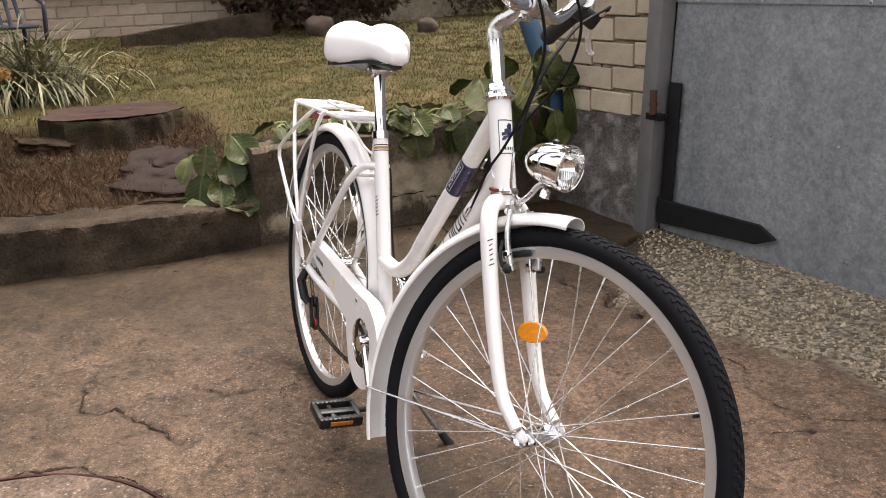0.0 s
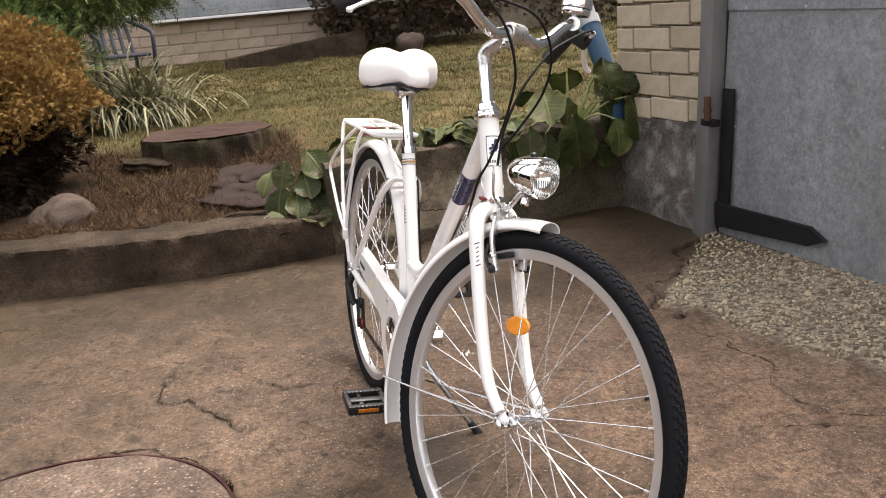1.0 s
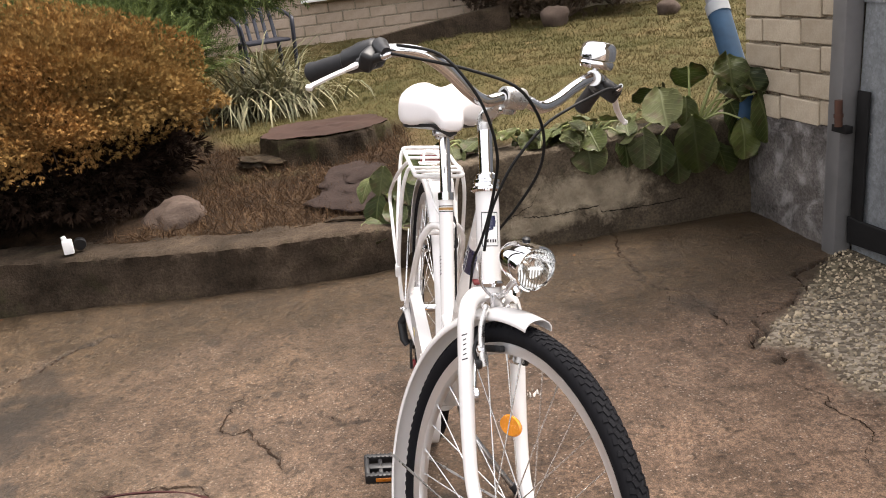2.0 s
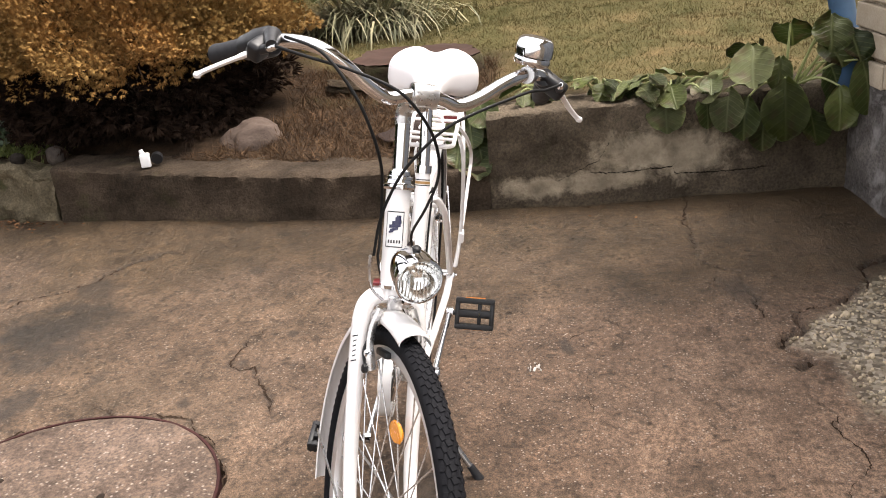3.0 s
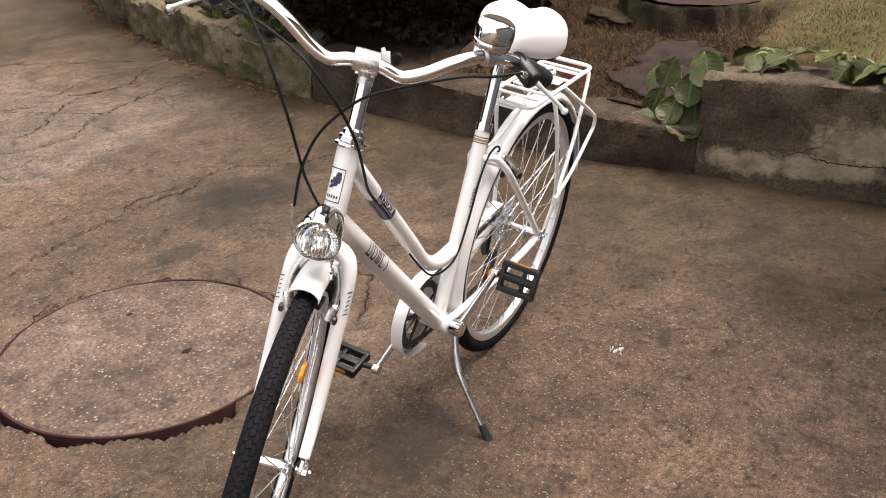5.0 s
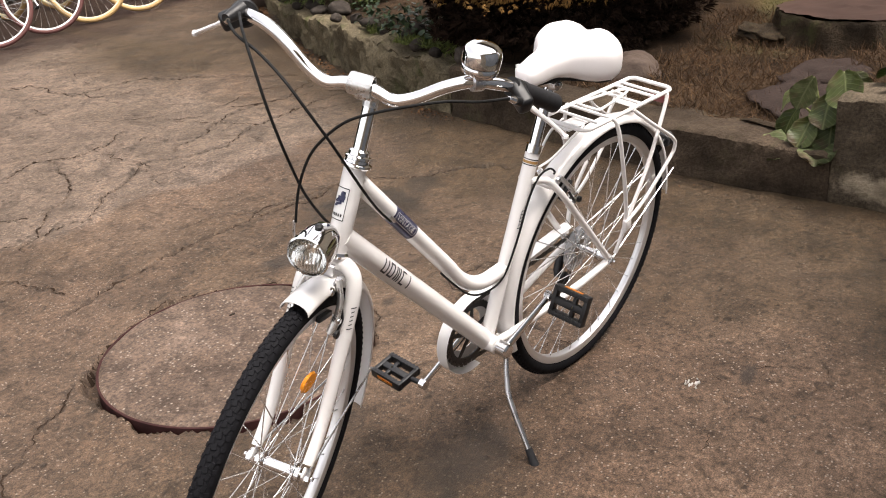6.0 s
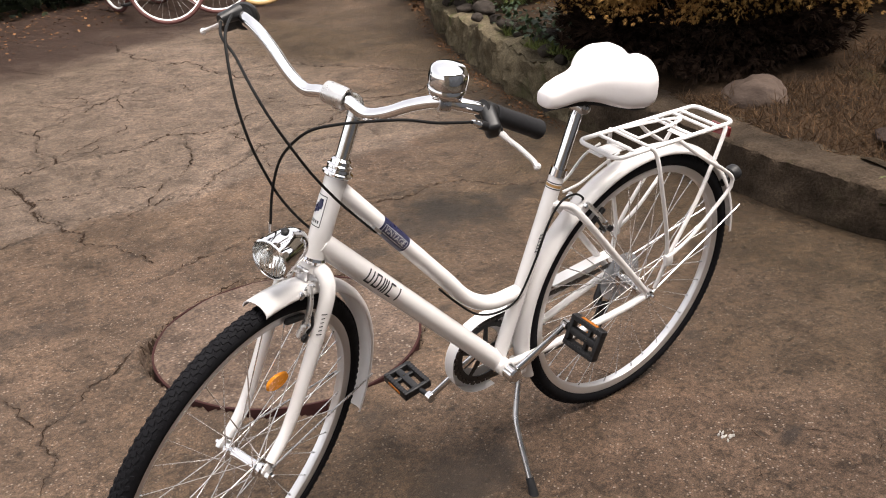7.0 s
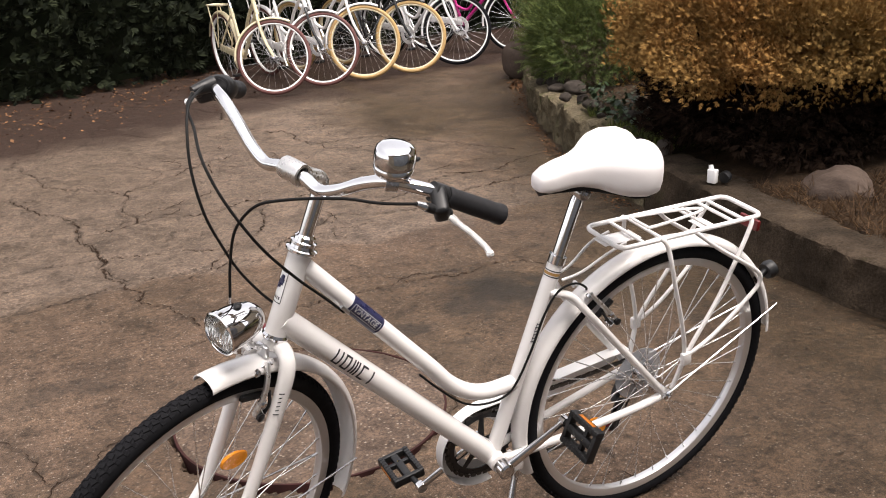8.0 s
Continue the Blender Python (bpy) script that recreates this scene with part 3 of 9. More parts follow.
def crack_lines():
    """Jagged flat ribbons along the crack lines, dark for soil and painted depth shade, with fine side cracks in the
    broken slabs.
    """
    r = random.Random(23)
    lines = [(w, pts) for w, d, pts in CRACKS.values()]
    for k in range(34):
        x, y, a = r.uniform(-1.3, 1.7), r.uniform(-5.4, -2.5), r.uniform(0, 6.28)
        pts = [(x, y)]
        for q in range(r.randint(2, 5)):
            a += r.gauss(0, 0.5)
            x, y = x + 0.2 * math.cos(a), y + 0.2 * math.sin(a)
            pts.append((x, y))
        lines.append((r.uniform(0.004, 0.009), pts))
    for k in range(12):
        x, y, a = r.uniform(-0.9, 1.6), r.uniform(-1.9, 1.2), r.uniform(0, 6.28)
        pts = [(x, y)]
        for q in range(r.randint(1, 3)):
            a += r.gauss(0, 0.5)
            x, y = x + 0.10 * math.cos(a), y + 0.10 * math.sin(a)
            pts.append((x, y))
        if math.hypot(x - MAN[0], y - MAN[1]) > 0.65:
            lines.append((0.003, pts))
    for a0, a1, w in ((-75, 40, 0.018), (30, 150, 0.016), (150, 285, 0.006)):
        lines.append((w, [(MAN[0] + (MAN[2] + 0.012) * math.cos(radians(a)), MAN[1] + (MAN[2] + 0.012) * math.sin(radians(a))) for a in range(a0, a1 + 1, 5)]))
    V, F = [], []
    for k, (w, pts) in enumerate(lines):
        P = []
        for (ax, ay), (bx, by) in zip(pts, pts[1:]):
            n = max(2, int(math.hypot(bx - ax, by - ay) / 0.007))
            P += [(ax + (bx - ax) * i / n, ay + (by - ay) * i / n) for i in range(n)]
        P = np.array(P + [pts[-1]])
        q = P.copy()
        for turn_ in range(3):
            q = P - np.stack([0.032 * fbm(q[:, 0], q[:, 1], 7.0, 3) + 0.008 * fbm(q[:, 0], q[:, 1], 30.0, 5), 0.032 * fbm(q[:, 0], q[:, 1], 7.0, 13) + 0.008 * fbm(q[:, 0], q[:, 1], 30.0, 15)], -1)
        q += np.array([[r.gauss(0, 0.0012), r.gauss(0, 0.0012)] for i in range(len(q))])
        t = np.gradient(q, axis=0)
        t /= np.maximum(np.linalg.norm(t, axis=1), 1e-6)[:, None]
        nrm = np.stack([-t[:, 1], t[:, 0]], -1)
        s = np.arange(len(q)) * 0.007
        half = w * (0.42 if k >= len(lines) - 3 else 0.33) * np.clip(0.55 + 0.75 * fbm(s, s * 0 + k, 9.0, 151) + 0.5 * fbm(s, s * 0 + k, 60.0, 157), 0.06, 1.6)
        half *= np.clip(np.minimum(s, s[-1] - s) / 0.06, 0.05, 1)
        base = len(V)
        for c_, n_, h_ in zip(q, nrm, half):
            for e in (-1, 1):
                x, y = c_ + n_ * h_ * e * (0.7 + 0.6 * r.random())
                V.append((x, y, 0.0))
        for i in range(len(q) - 1):
            F.append((base + 2 * i, base + 2 * i + 1, base + 2 * i + 3, base + 2 * i + 2))
    V = np.array(V)
    V[:, 2] = grid_height(V[:, 0], V[:, 1]) + 0.0022
    return V, F


crack_v, crack_f = crack_lines()
clefts = raw("crack_lines", crack_v, crack_f, simple("crack_soil_shade", (0.024, 0.015, 0.010), 0.95, 0, 0.5, 80, spec=0.1), ground)
tagged(clefts, kind="stuff")

# ---------------------------------------------------------------- bank, ledge and retaining walls
def edge_x(y):
    """Front line of the ledge and of the stone edging, on the plan."""
    return np.interp(y, [-9, -5.7, -5.4, -4.55, -3.9, -3.3, -2.6, -1.95, -1.2, -0.6, 0.1, 0.8, 1.7], [-5.2, -3.2, -3.02, -2.56, -2.25, -2.0, -1.76, -1.6, -1.5, -1.43, -1.45, -1.51, -1.55])


def ledge_z(y):
    return np.interp(y, [-9, -5, -3.3, -1.95, -1.0, 0.1], [0.0, 0.18, 0.30, 0.275, 0.235, 0.205])


def bank_z(x, y):
    """Top of the planted bank behind the walls."""
    back = np.maximum(0, edge_x(y) - 0.2 - x)
    w = 0.03 + 0.7 * back
    k = np.clip((y - 0.1 + 0.9 * w) / (2 * w), 0, 1)
    k = k * k * (3 - 2 * k)
    low = ledge_z(y) + (0.43 - ledge_z(y)) * k
    rise = np.interp(back, [0, 0.25, 0.9, 1.4, 2.6, 5.4, 9, 30], [0.0, 0.03, 0.13, 0.20, 0.24, 0.40, 0.75, 1.5])
    rise_hi = np.interp(back, [0, 0.4, 1.4, 2.6, 5.4, 9, 30], [0.0, 0.02, 0.05, 0.09, 0.22, 0.6, 1.3])
    out = low + rise * (1 - k) + rise_hi * k
    return out - np.clip(-y - 3, 0, 4) * 0.03


def old_concrete(name, light, dark, moss=0.3, pale=0.0, pale_col=(0.46, 0.38, 0.275), pale_size=2.6, patches=()):
    m, nt, b, tc = blank(name)
    v = tc.outputs["Object"]
    big = noise_at(nt, v, 2.2, 5, 0.6, 0.5)
    mid = noise_at(nt, v, 11.0, 6, 0.65)
    fine = noise_at(nt, v, 90.0, 4, 0.65)
    col = ramp(nt, big, [(0.3, dark), (0.68, light)])
    col = mixed(nt, 0.8, col, ramp(nt, mid, [(0.3, (0.5, 0.48, 0.44)), (0.5, (1, 1, 1)), (0.7, (1.3, 1.28, 1.22))]), "MULTIPLY")
    col = mixed(nt, 0.6, col, ramp(nt, fine, [(0.34, (0.4, 0.4, 0.4)), (0.66, (1.5, 1.5, 1.48))]), "MULTIPLY")
    g = ramp(nt, noise_at(nt, v, 3.7, 5, 0.7, 0.6), [(0.55, (0, 0, 0)), (0.7, (1, 1, 1))])
    col = mixed(nt, calc(nt, "MULTIPLY", g, moss), col, (0.055, 0.06, 0.022))
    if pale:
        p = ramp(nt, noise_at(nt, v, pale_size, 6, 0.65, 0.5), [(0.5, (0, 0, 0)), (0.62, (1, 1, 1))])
        if patches:                     # pale ragged patches: y, z, half sizes
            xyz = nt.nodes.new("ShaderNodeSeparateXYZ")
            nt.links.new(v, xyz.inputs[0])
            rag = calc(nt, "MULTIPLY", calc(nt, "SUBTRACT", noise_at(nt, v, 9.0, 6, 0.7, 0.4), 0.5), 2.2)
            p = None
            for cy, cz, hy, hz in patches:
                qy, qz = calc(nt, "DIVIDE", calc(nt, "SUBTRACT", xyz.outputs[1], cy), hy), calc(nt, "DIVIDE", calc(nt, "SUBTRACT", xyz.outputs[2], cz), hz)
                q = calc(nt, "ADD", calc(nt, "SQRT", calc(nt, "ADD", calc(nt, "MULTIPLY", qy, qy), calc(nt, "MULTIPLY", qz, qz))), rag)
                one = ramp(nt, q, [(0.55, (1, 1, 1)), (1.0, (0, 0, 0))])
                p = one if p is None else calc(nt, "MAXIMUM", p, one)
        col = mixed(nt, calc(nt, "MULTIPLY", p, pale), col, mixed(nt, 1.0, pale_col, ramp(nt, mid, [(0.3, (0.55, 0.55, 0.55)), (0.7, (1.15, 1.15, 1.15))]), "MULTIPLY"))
    nt.links.new(col, b.inputs["Base Color"])
    b.inputs["Roughness"].default_value = 0.9
    b.inputs["Specular IOR Level"].default_value = 0.12
    h = calc(nt, "ADD", fine, calc(nt, "MULTIPLY", mid, 2.0))
    nt.links.new(bumped(nt, h, 0.8, 0.010), b.inputs["Normal"])
    return m


M_LEDGE = old_concrete("mossy_concrete", (0.080, 0.058, 0.041), (0.022, 0.016, 0.011), 0.35)
M_EDGING = old_concrete("mossy_rubble_edging", (0.17, 0.140, 0.092), (0.052, 0.041, 0.026), 0.85)
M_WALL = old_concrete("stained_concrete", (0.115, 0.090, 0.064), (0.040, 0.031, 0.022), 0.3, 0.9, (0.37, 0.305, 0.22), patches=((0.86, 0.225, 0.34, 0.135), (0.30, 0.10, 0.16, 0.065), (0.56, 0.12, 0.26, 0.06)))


def wall_strip(name, ys, front, depth, top, base=-0.06, wob=0.006, steps_z=14, mat=None, seed=1):
    """A cast wall that follows the plan line front(y): uneven faces, worn top edge."""
    ys = np.asarray(ys)
    prof = []
    nz = steps_z
    for k in range(nz + 1):
        prof.append((0.0, k / nz))
    for k in range(1, 7):
        prof.append((k / 6, 1.0))
    prof += [(1.0, 0.5), (1.0, 0.0)]
    n, m = len(ys), len(prof)
    V = np.zeros((n, m, 3))
    for i, y in enumerate(ys):
        for j, (d, h) in enumerate(prof):
            V[i, j] = (front(y) - d * depth, y, base + (top(y) - base) * h)
    a = fbm(V[..., 1] * 1.0, V[..., 2] * 1.0 + V[..., 0], 4.0, seed)
    c = fbm(V[..., 1], V[..., 2] + V[..., 0], 22.0, seed + 9)
    isf = np.array([1.0 if d == 0 else 0.0 for d, h in prof])
    ist = np.array([1.0 if h == 1.0 else 0.0 for d, h in prof])
    V[..., 0] += isf * (wob * 1.8 * a + wob * 0.8 * c)
    V[..., 2] += ist * (wob * 1.2 * a + wob * 0.8 * c)
    r = 0.012
    V[:, nz, 0] -= r
    V[:, nz - 1, 2] = V[:, nz, 2] - r
    V[:, nz, 2] -= 0.003
    ids = np.arange(n * m).reshape(n, m)
    q = np.stack([ids[:-1, :-1], ids[:-1, 1:], ids[1:, 1:], ids[1:, :-1]], -1).reshape(-1, 4)
    verts = V.reshape(-1, 3)
    # end caps as fans
    c0, c1 = len(verts), len(verts) + 1
    verts = np.vstack([verts, V[0].mean(0), V[-1].mean(0)])
    e0 = np.stack([ids[0, 1:], ids[0, :-1], np.full(m - 1, c0), np.full(m - 1, c0)], -1)
    e1 = np.stack([ids[-1, :-1], ids[-1, 1:], np.full(m - 1, c1), np.full(m - 1, c1)], -1)
    me_faces = q
    ob = raw(name, verts, me_faces, mat, smooth=50)
    bm = bmesh.new()
    bm.from_mesh(ob.data)
    bm.verts.ensure_lookup_table()
    for fan in (e0, e1):
        for f in fan:
            bm.faces.new([bm.verts[f[0]], bm.verts[f[1]], bm.verts[f[2]]])
    bmesh.ops.recalc_face_normals(bm, faces=bm.faces)
    bm.to_mesh(ob.data)
    bm.free()
    finish(ob.data, 50)
    return ob


ledge = wall_strip("low_ledge_wall", np.arange(-1.98, 0.1001, 0.02), edge_x, 0.235, ledge_z, wob=0.007, mat=M_LEDGE, seed=4)
tagged(ledge, "low mossy concrete ledge along the garden bank", "wall", kind="structure")
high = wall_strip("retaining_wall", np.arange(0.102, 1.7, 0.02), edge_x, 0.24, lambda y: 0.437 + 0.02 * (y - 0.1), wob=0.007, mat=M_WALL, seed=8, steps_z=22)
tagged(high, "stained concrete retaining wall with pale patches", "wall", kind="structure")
CLEFTS = [(0.0022, [(0.636, 0.322), (0.574, 0.213), (0.476, 0.168), (0.389, 0.126)]), (0.0026, [(0.524, 0.160), (0.669, 0.149), (0.884, 0.157), (0.908, 0.181)]), (0.0026, [(0.884, 0.157), (0.896, 0.125), (1.121, 0.119), (1.30, 0.13)])]


def wall_cleft(wall, lines, name):
    """Jagged cracks that follow the face of a wall; lines hold (y, z) points and a width."""
    face = np.array([v.co[:] for v in wall.data.vertices])
    r = random.Random(77)
    V, F = [], []
    for w, pts in lines:
        P = []
        for (ay, az), (by_, bz_) in zip(pts, pts[1:]):
            n = max(2, int(math.hypot(by_ - ay, bz_ - az) / 0.008))
            P += [(ay + (by_ - ay) * i / n + r.gauss(0, 0.0016), az + (bz_ - az) * i / n + r.gauss(0, 0.0016)) for i in range(n)]
        base = len(V)
        for k, (y, z) in enumerate(P):
            near_ = face[np.argsort(np.hypot(face[:, 1] - y, face[:, 2] - z) + (face[:, 0] < edge_x(y) - 0.06))[:4]]
            h = w * (0.3 + r.random()) * min(1, 0.2 + k / 6, 0.2 + (len(P) - k) / 6)
            for e in (-1, 1):
                V.append((float(near_[:, 0].max()) + 0.0025, y + 0.4 * e * h, z + e * h))
        for k in range(len(P) - 1):
            F.append((base + 2 * k, base + 2 * k + 1, base + 2 * k + 3, base + 2 * k + 2))
    tagged(raw(name, np.array(V), F, simple("dark_wall_crack", (0.014, 0.011, 0.008), 0.95, 0, 0.4, 80, spec=0.1), wall), kind="stuff")


wall_cleft(high, CLEFTS, "crack_lines")
stonewall = wall_strip("stone_edging_wall", np.arange(-6.0, -1.9821, 0.02), lambda y: edge_x(y) - 0.02 * abs(math.sin(9 * y)) , 0.2, lambda y: float(ledge_z(y)) - 0.02 + 0.018 * math.sin(13 * y), mat=M_EDGING, wob=0.022, seed=12)
tagged(stonewall, "rough old stone and mortar edging with moss", "wall", kind="structure")

# garden bank behind the walls
bx = -axis_steps([(1.55, 0.03), (3.6, 0.10), (7.5, 0.6), (14, 4), (40, 1)])[::-1]
by = axis_steps([(-14, 1.0), (-6, 0.15), (-2.5, 0.05), (2.4, 0.4), (8, 3), (30, 1)])
BX, BY = np.meshgrid(bx, by, indexing="ij")
BZ = bank_z(BX, BY) + 0.02 * fbm(BX, BY, 2.2, 61) + 0.012 * fbm(BX, BY, 9.0, 65) - 0.01
inside = np.clip((edge_x(BY) - 0.16 - BX) / 0.05, -4, 1)
BZ = np.where(inside < 0.5, slope(BX, BY) - 0.3, BZ)
BZ = np.where((BY > 1.66) & (BX > -1.62), -0.3, BZ)
ids = np.arange(BX.size).reshape(BX.shape)
bq = np.stack([ids[:-1, :-1], ids[1:, :-1], ids[1:, 1:], ids[:-1, 1:]], -1).reshape(-1, 4)


def lawn_mask(x, y):
    """1 on grass, 0 on bare needle litter near the ledge and under the shrubs."""
    back = edge_x(y) - x
    g = np.clip((back - 1.20 + 0.35 * fbm(x, y, 1.7, 81)) / 0.4, 0, 1)
    g = np.maximum(g, np.clip((y - 0.0) / 0.3, 0, 1) * np.clip((back - 0.3) / 0.2, 0, 1))
    return g * (1 - np.clip((-y - 0.85 + 0.3 * fbm(x, y, 1.5, 85)) / 0.3, 0, 1) * np.clip((3.4 - back) / 0.4, 0, 1))


def soil_material():
    m, nt, b, tc = blank("garden_soil")
    v = tc.outputs["Object"]
    a = nt.nodes.new("ShaderNodeAttribute")
    a.attribute_name = "lawn"
    mid, fine = noise_at(nt, v, 6.0, 6, 0.65), noise_at(nt, v, 70.0, 5, 0.7)
    col = ramp(nt, mid, [(0.3, (0.012, 0.008, 0.006)), (0.5, (0.032, 0.020, 0.012)), (0.72, (0.065, 0.040, 0.024))])
    col = mixed(nt, a.outputs["Fac"], col, ramp(nt, noise_at(nt, v, 3.0, 5, 0.6), [(0.3, (0.042, 0.042, 0.014)), (0.55, (0.085, 0.070, 0.030)), (0.75, (0.145, 0.102, 0.050))]))
    col = mixed(nt, 0.7, col, ramp(nt, fine, [(0.3, (0.45, 0.45, 0.45)), (0.7, (1.4, 1.4, 1.35))]), "MULTIPLY")
    nt.links.new(col, b.inputs["Base Color"])
    b.inputs["Roughness"].default_value = 0.95
    b.inputs["Specular IOR Level"].default_value = 0.1
    nt.links.new(bumped(nt, fine, 0.8, 0.012), b.inputs["Normal"])
    return m


M_SOIL = soil_material()
bank = raw("garden_bank", np.stack([BX, BY, BZ], -1).reshape(-1, 3), bq, M_SOIL, smooth=180, attrs={"lawn": lawn_mask(BX, BY).ravel()})
tagged(bank, "sloping garden bank of soil and winter lawn", "ground", kind="structure")

# ---------------------------------------------------------------- garage
GA = math.atan(0.113)                                    # the building stands slightly askew
GM = Matrix.Translation((-1.44, 1.640, 0)) @ Matrix.Rotation(GA, 4, "Z")   # x along the front, y into the building


def brick_material(name, light, dark, joint=False):
    m, nt, b, tc = blank(name)
    v = tc.outputs["Object"]
    oi = nt.nodes.new("ShaderNodeObjectInfo")
    base = ramp(nt, oi.outputs["Random"], [(0.0, dark), (1.0, light)])
    mid, fine = noise_at(nt, v, 14.0, 5, 0.6), noise_at(nt, v, 120.0, 4, 0.65)
    col = mixed(nt, 0.6, base, ramp(nt, mid, [(0.3, (0.72, 0.68, 0.62)), (0.6, (1, 1, 1)), (0.8, (1.1, 1.08, 1.05))]), "MULTIPLY")
    col = mixed(nt, 0.5, col, ramp(nt, fine, [(0.3, (0.75, 0.75, 0.75)), (0.7, (1.15, 1.15, 1.15))]), "MULTIPLY")
    nt.links.new(col, b.inputs["Base Color"])
    b.inputs["Roughness"].default_value = 0.88
    nt.links.new(bumped(nt, calc(nt, "ADD", fine, mid), 0.5, 0.004), b.inputs["Normal"])
    return m


M_BRICK = brick_material("cream_silicate_brick", (0.47, 0.395, 0.30), (0.37, 0.307, 0.228))
M_BRICK_HOUSE = brick_material("pinkish_cream_brick", (0.44, 0.345, 0.27), (0.36, 0.28, 0.215))
M_MORTAR = old_concrete("grey_mortar", (0.37, 0.315, 0.245), (0.25, 0.212, 0.165), 0.03)
M_PLINTH = old_concrete("blotched_plinth_render", (0.20, 0.18, 0.168), (0.058, 0.052, 0.049), 0.1, 0.75, (0.34, 0.32, 0.31), 6.0)
M_POST = simple("grey_painted_steel", (0.17, 0.165, 0.165), 0.5, 0.2, 0.2, 22, bump=0.1, dist=0.002)
M_STRAP = simple("black_bitumen_paint", (0.014, 0.0135, 0.0135), 0.65, 0.0, 0.3, 30, bump=0.3, dist=0.002, spec=0.08)
M_RUST = simple("rusty_iron", (0.075, 0.032, 0.020), 0.8, 0.2, 0.4, 60, bump=0.3, dist=0.002)


def sheet_material():
    """Galvanised sheet: mottled grey spangle, faint runs, small nail heads catch light."""
    m, nt, b, tc = blank("weathered_galvanised_sheet")
    v = tc.outputs["Object"]
    mp = nt.nodes.new("ShaderNodeMapping")
    mp.inputs["Scale"].default_value = (1.0, 1.0, 0.35)
    nt.links.new(v, mp.inputs["Vector"])
    big, mid, fine = noise_at(nt, mp.outputs[0], 3.0, 5, 0.6, 0.4), noise_at(nt, v, 26.0, 4, 0.6), noise_at(nt, v, 150.0, 3, 0.6)
    col = ramp(nt, big, [(0.3, (0.19, 0.203, 0.216)), (0.7, (0.29, 0.304, 0.318))])
    col = mixed(nt, 0.8, col, ramp(nt, mid, [(0.32, (0.78, 0.78, 0.78)), (0.5, (1, 1, 1)), (0.7, (1.2, 1.2, 1.22))]), "MULTIPLY")
    col = mixed(nt, 0.5, col, ramp(nt, fine, [(0.3, (0.75, 0.75, 0.75)), (0.7, (1.2, 1.2, 1.2))]), "MULTIPLY")
    sp = nt.nodes.new("ShaderNodeTexVoronoi")
    sp.inputs["Scale"].default_value = 85.0
    nt.links.new(v, sp.inputs["Vector"])
    col = mixed(nt, 0.35, col, ramp(nt, sp.outputs["Color"], [(0.25, (0.72, 0.72, 0.72)), (0.5, (1, 1, 1)), (0.75, (1.35, 1.36, 1.38))]), "MULTIPLY")
    nt.links.new(col, b.inputs["Base Color"])
    b.inputs["Metallic"].default_value = 0.35
    nt.links.new(ramp(nt, mid, [(0.3, (0.42,) * 3), (0.7, (0.62,) * 3)]), b.inputs["Roughness"])
    nt.links.new(bumped(nt, calc(nt, "ADD", big, calc(nt, "MULTIPLY", fine, 0.1)), 0.25, 0.01), b.inputs["Normal"])
    return m


M_SHEET = sheet_material()

LEANED = Matrix(((1, 0, 0.045, 0), (0, 1, 0.02, 0), (0, 0, 1, 0), (0, 0, 0, 1)))   # the old door frame leans a little


def leaned(bm):
    bmesh.ops.transform(bm, matrix=GM @ LEANED @ GM.inverted(), verts=bm.verts)
    return bm


U0, U1 = -0.17, 0.497            # brick pier along the front


def unit_brick(l, d, h, r=0.004):
    bm = bmesh.new()
    box(bm, Matrix(), (l, d, h), r, 1)
    me = bpy.data.meshes.new("brick")
    bm.to_mesh(me)
    bm.free()
    return me


bm = bmesh.new()
box(bm, GM @ Matrix.Translation(((U0 + U1) / 2, 0.1505, 1.5)), (U1 - U0 - 0.004, 0.309, 2.1))
pier = part("wall_garage", leaned(bm), M_MORTAR, smooth=0)
tagged(pier, "cream brick garage wall above a blotched plinth", "wall", kind="structure")
bm = bmesh.new()
nx_, nz_ = 24, 20
for side in (0, 1):
    grid = []
    for i in range(nx_ + 1):
        col = []
        for j in range(nz_ + 1):
            u = U0 + (U1 - U0 + 0.002) * i / nx_
            zt = 0.470 + 0.030 * (u - U0) / (U1 - U0)
            z = -0.05 + (zt + 0.05) * j / nz_
            n_ = 0.012 * float(fbm(np.array(u), np.array(z), 6.0, 90)) + 0.006 * float(fbm(np.array(u), np.array(z), 30.0, 95))
            col.append(bm.verts.new(GM @ Vector((u, (-0.012 - abs(n_)) if side == 0 else 0.25, z))))
        grid.append(col)
    for i in range(nx_):
        for j in range(nz_):
            f = (grid[i][j], grid[i + 1][j], grid[i + 1][j + 1], grid[i][j + 1])
            bm.faces.new(f if side == 0 else f[::-1])
    if side == 0:
        first = grid
for i in range(nx_):
    bm.faces.new((first[i][nz_], first[i + 1][nz_], grid[i + 1][nz_], grid[i][nz_]))
for j in range(nz_):
    bm.faces.new((first[0][j + 1], first[0][j], grid[0][j], grid[0][j + 1])[::-1])
    bm.faces.new((first[nx_][j], first[nx_][j + 1], grid[nx_][j + 1], grid[nx_][j])[::-1])
bmesh.ops.recalc_face_normals(bm, faces=bm.faces)
plinth = part("plinth", leaned(bm), M_PLINTH, smooth=60)
tagged(plinth, "grey blotched rendered plinth, flaking", "wall", kind="structure")

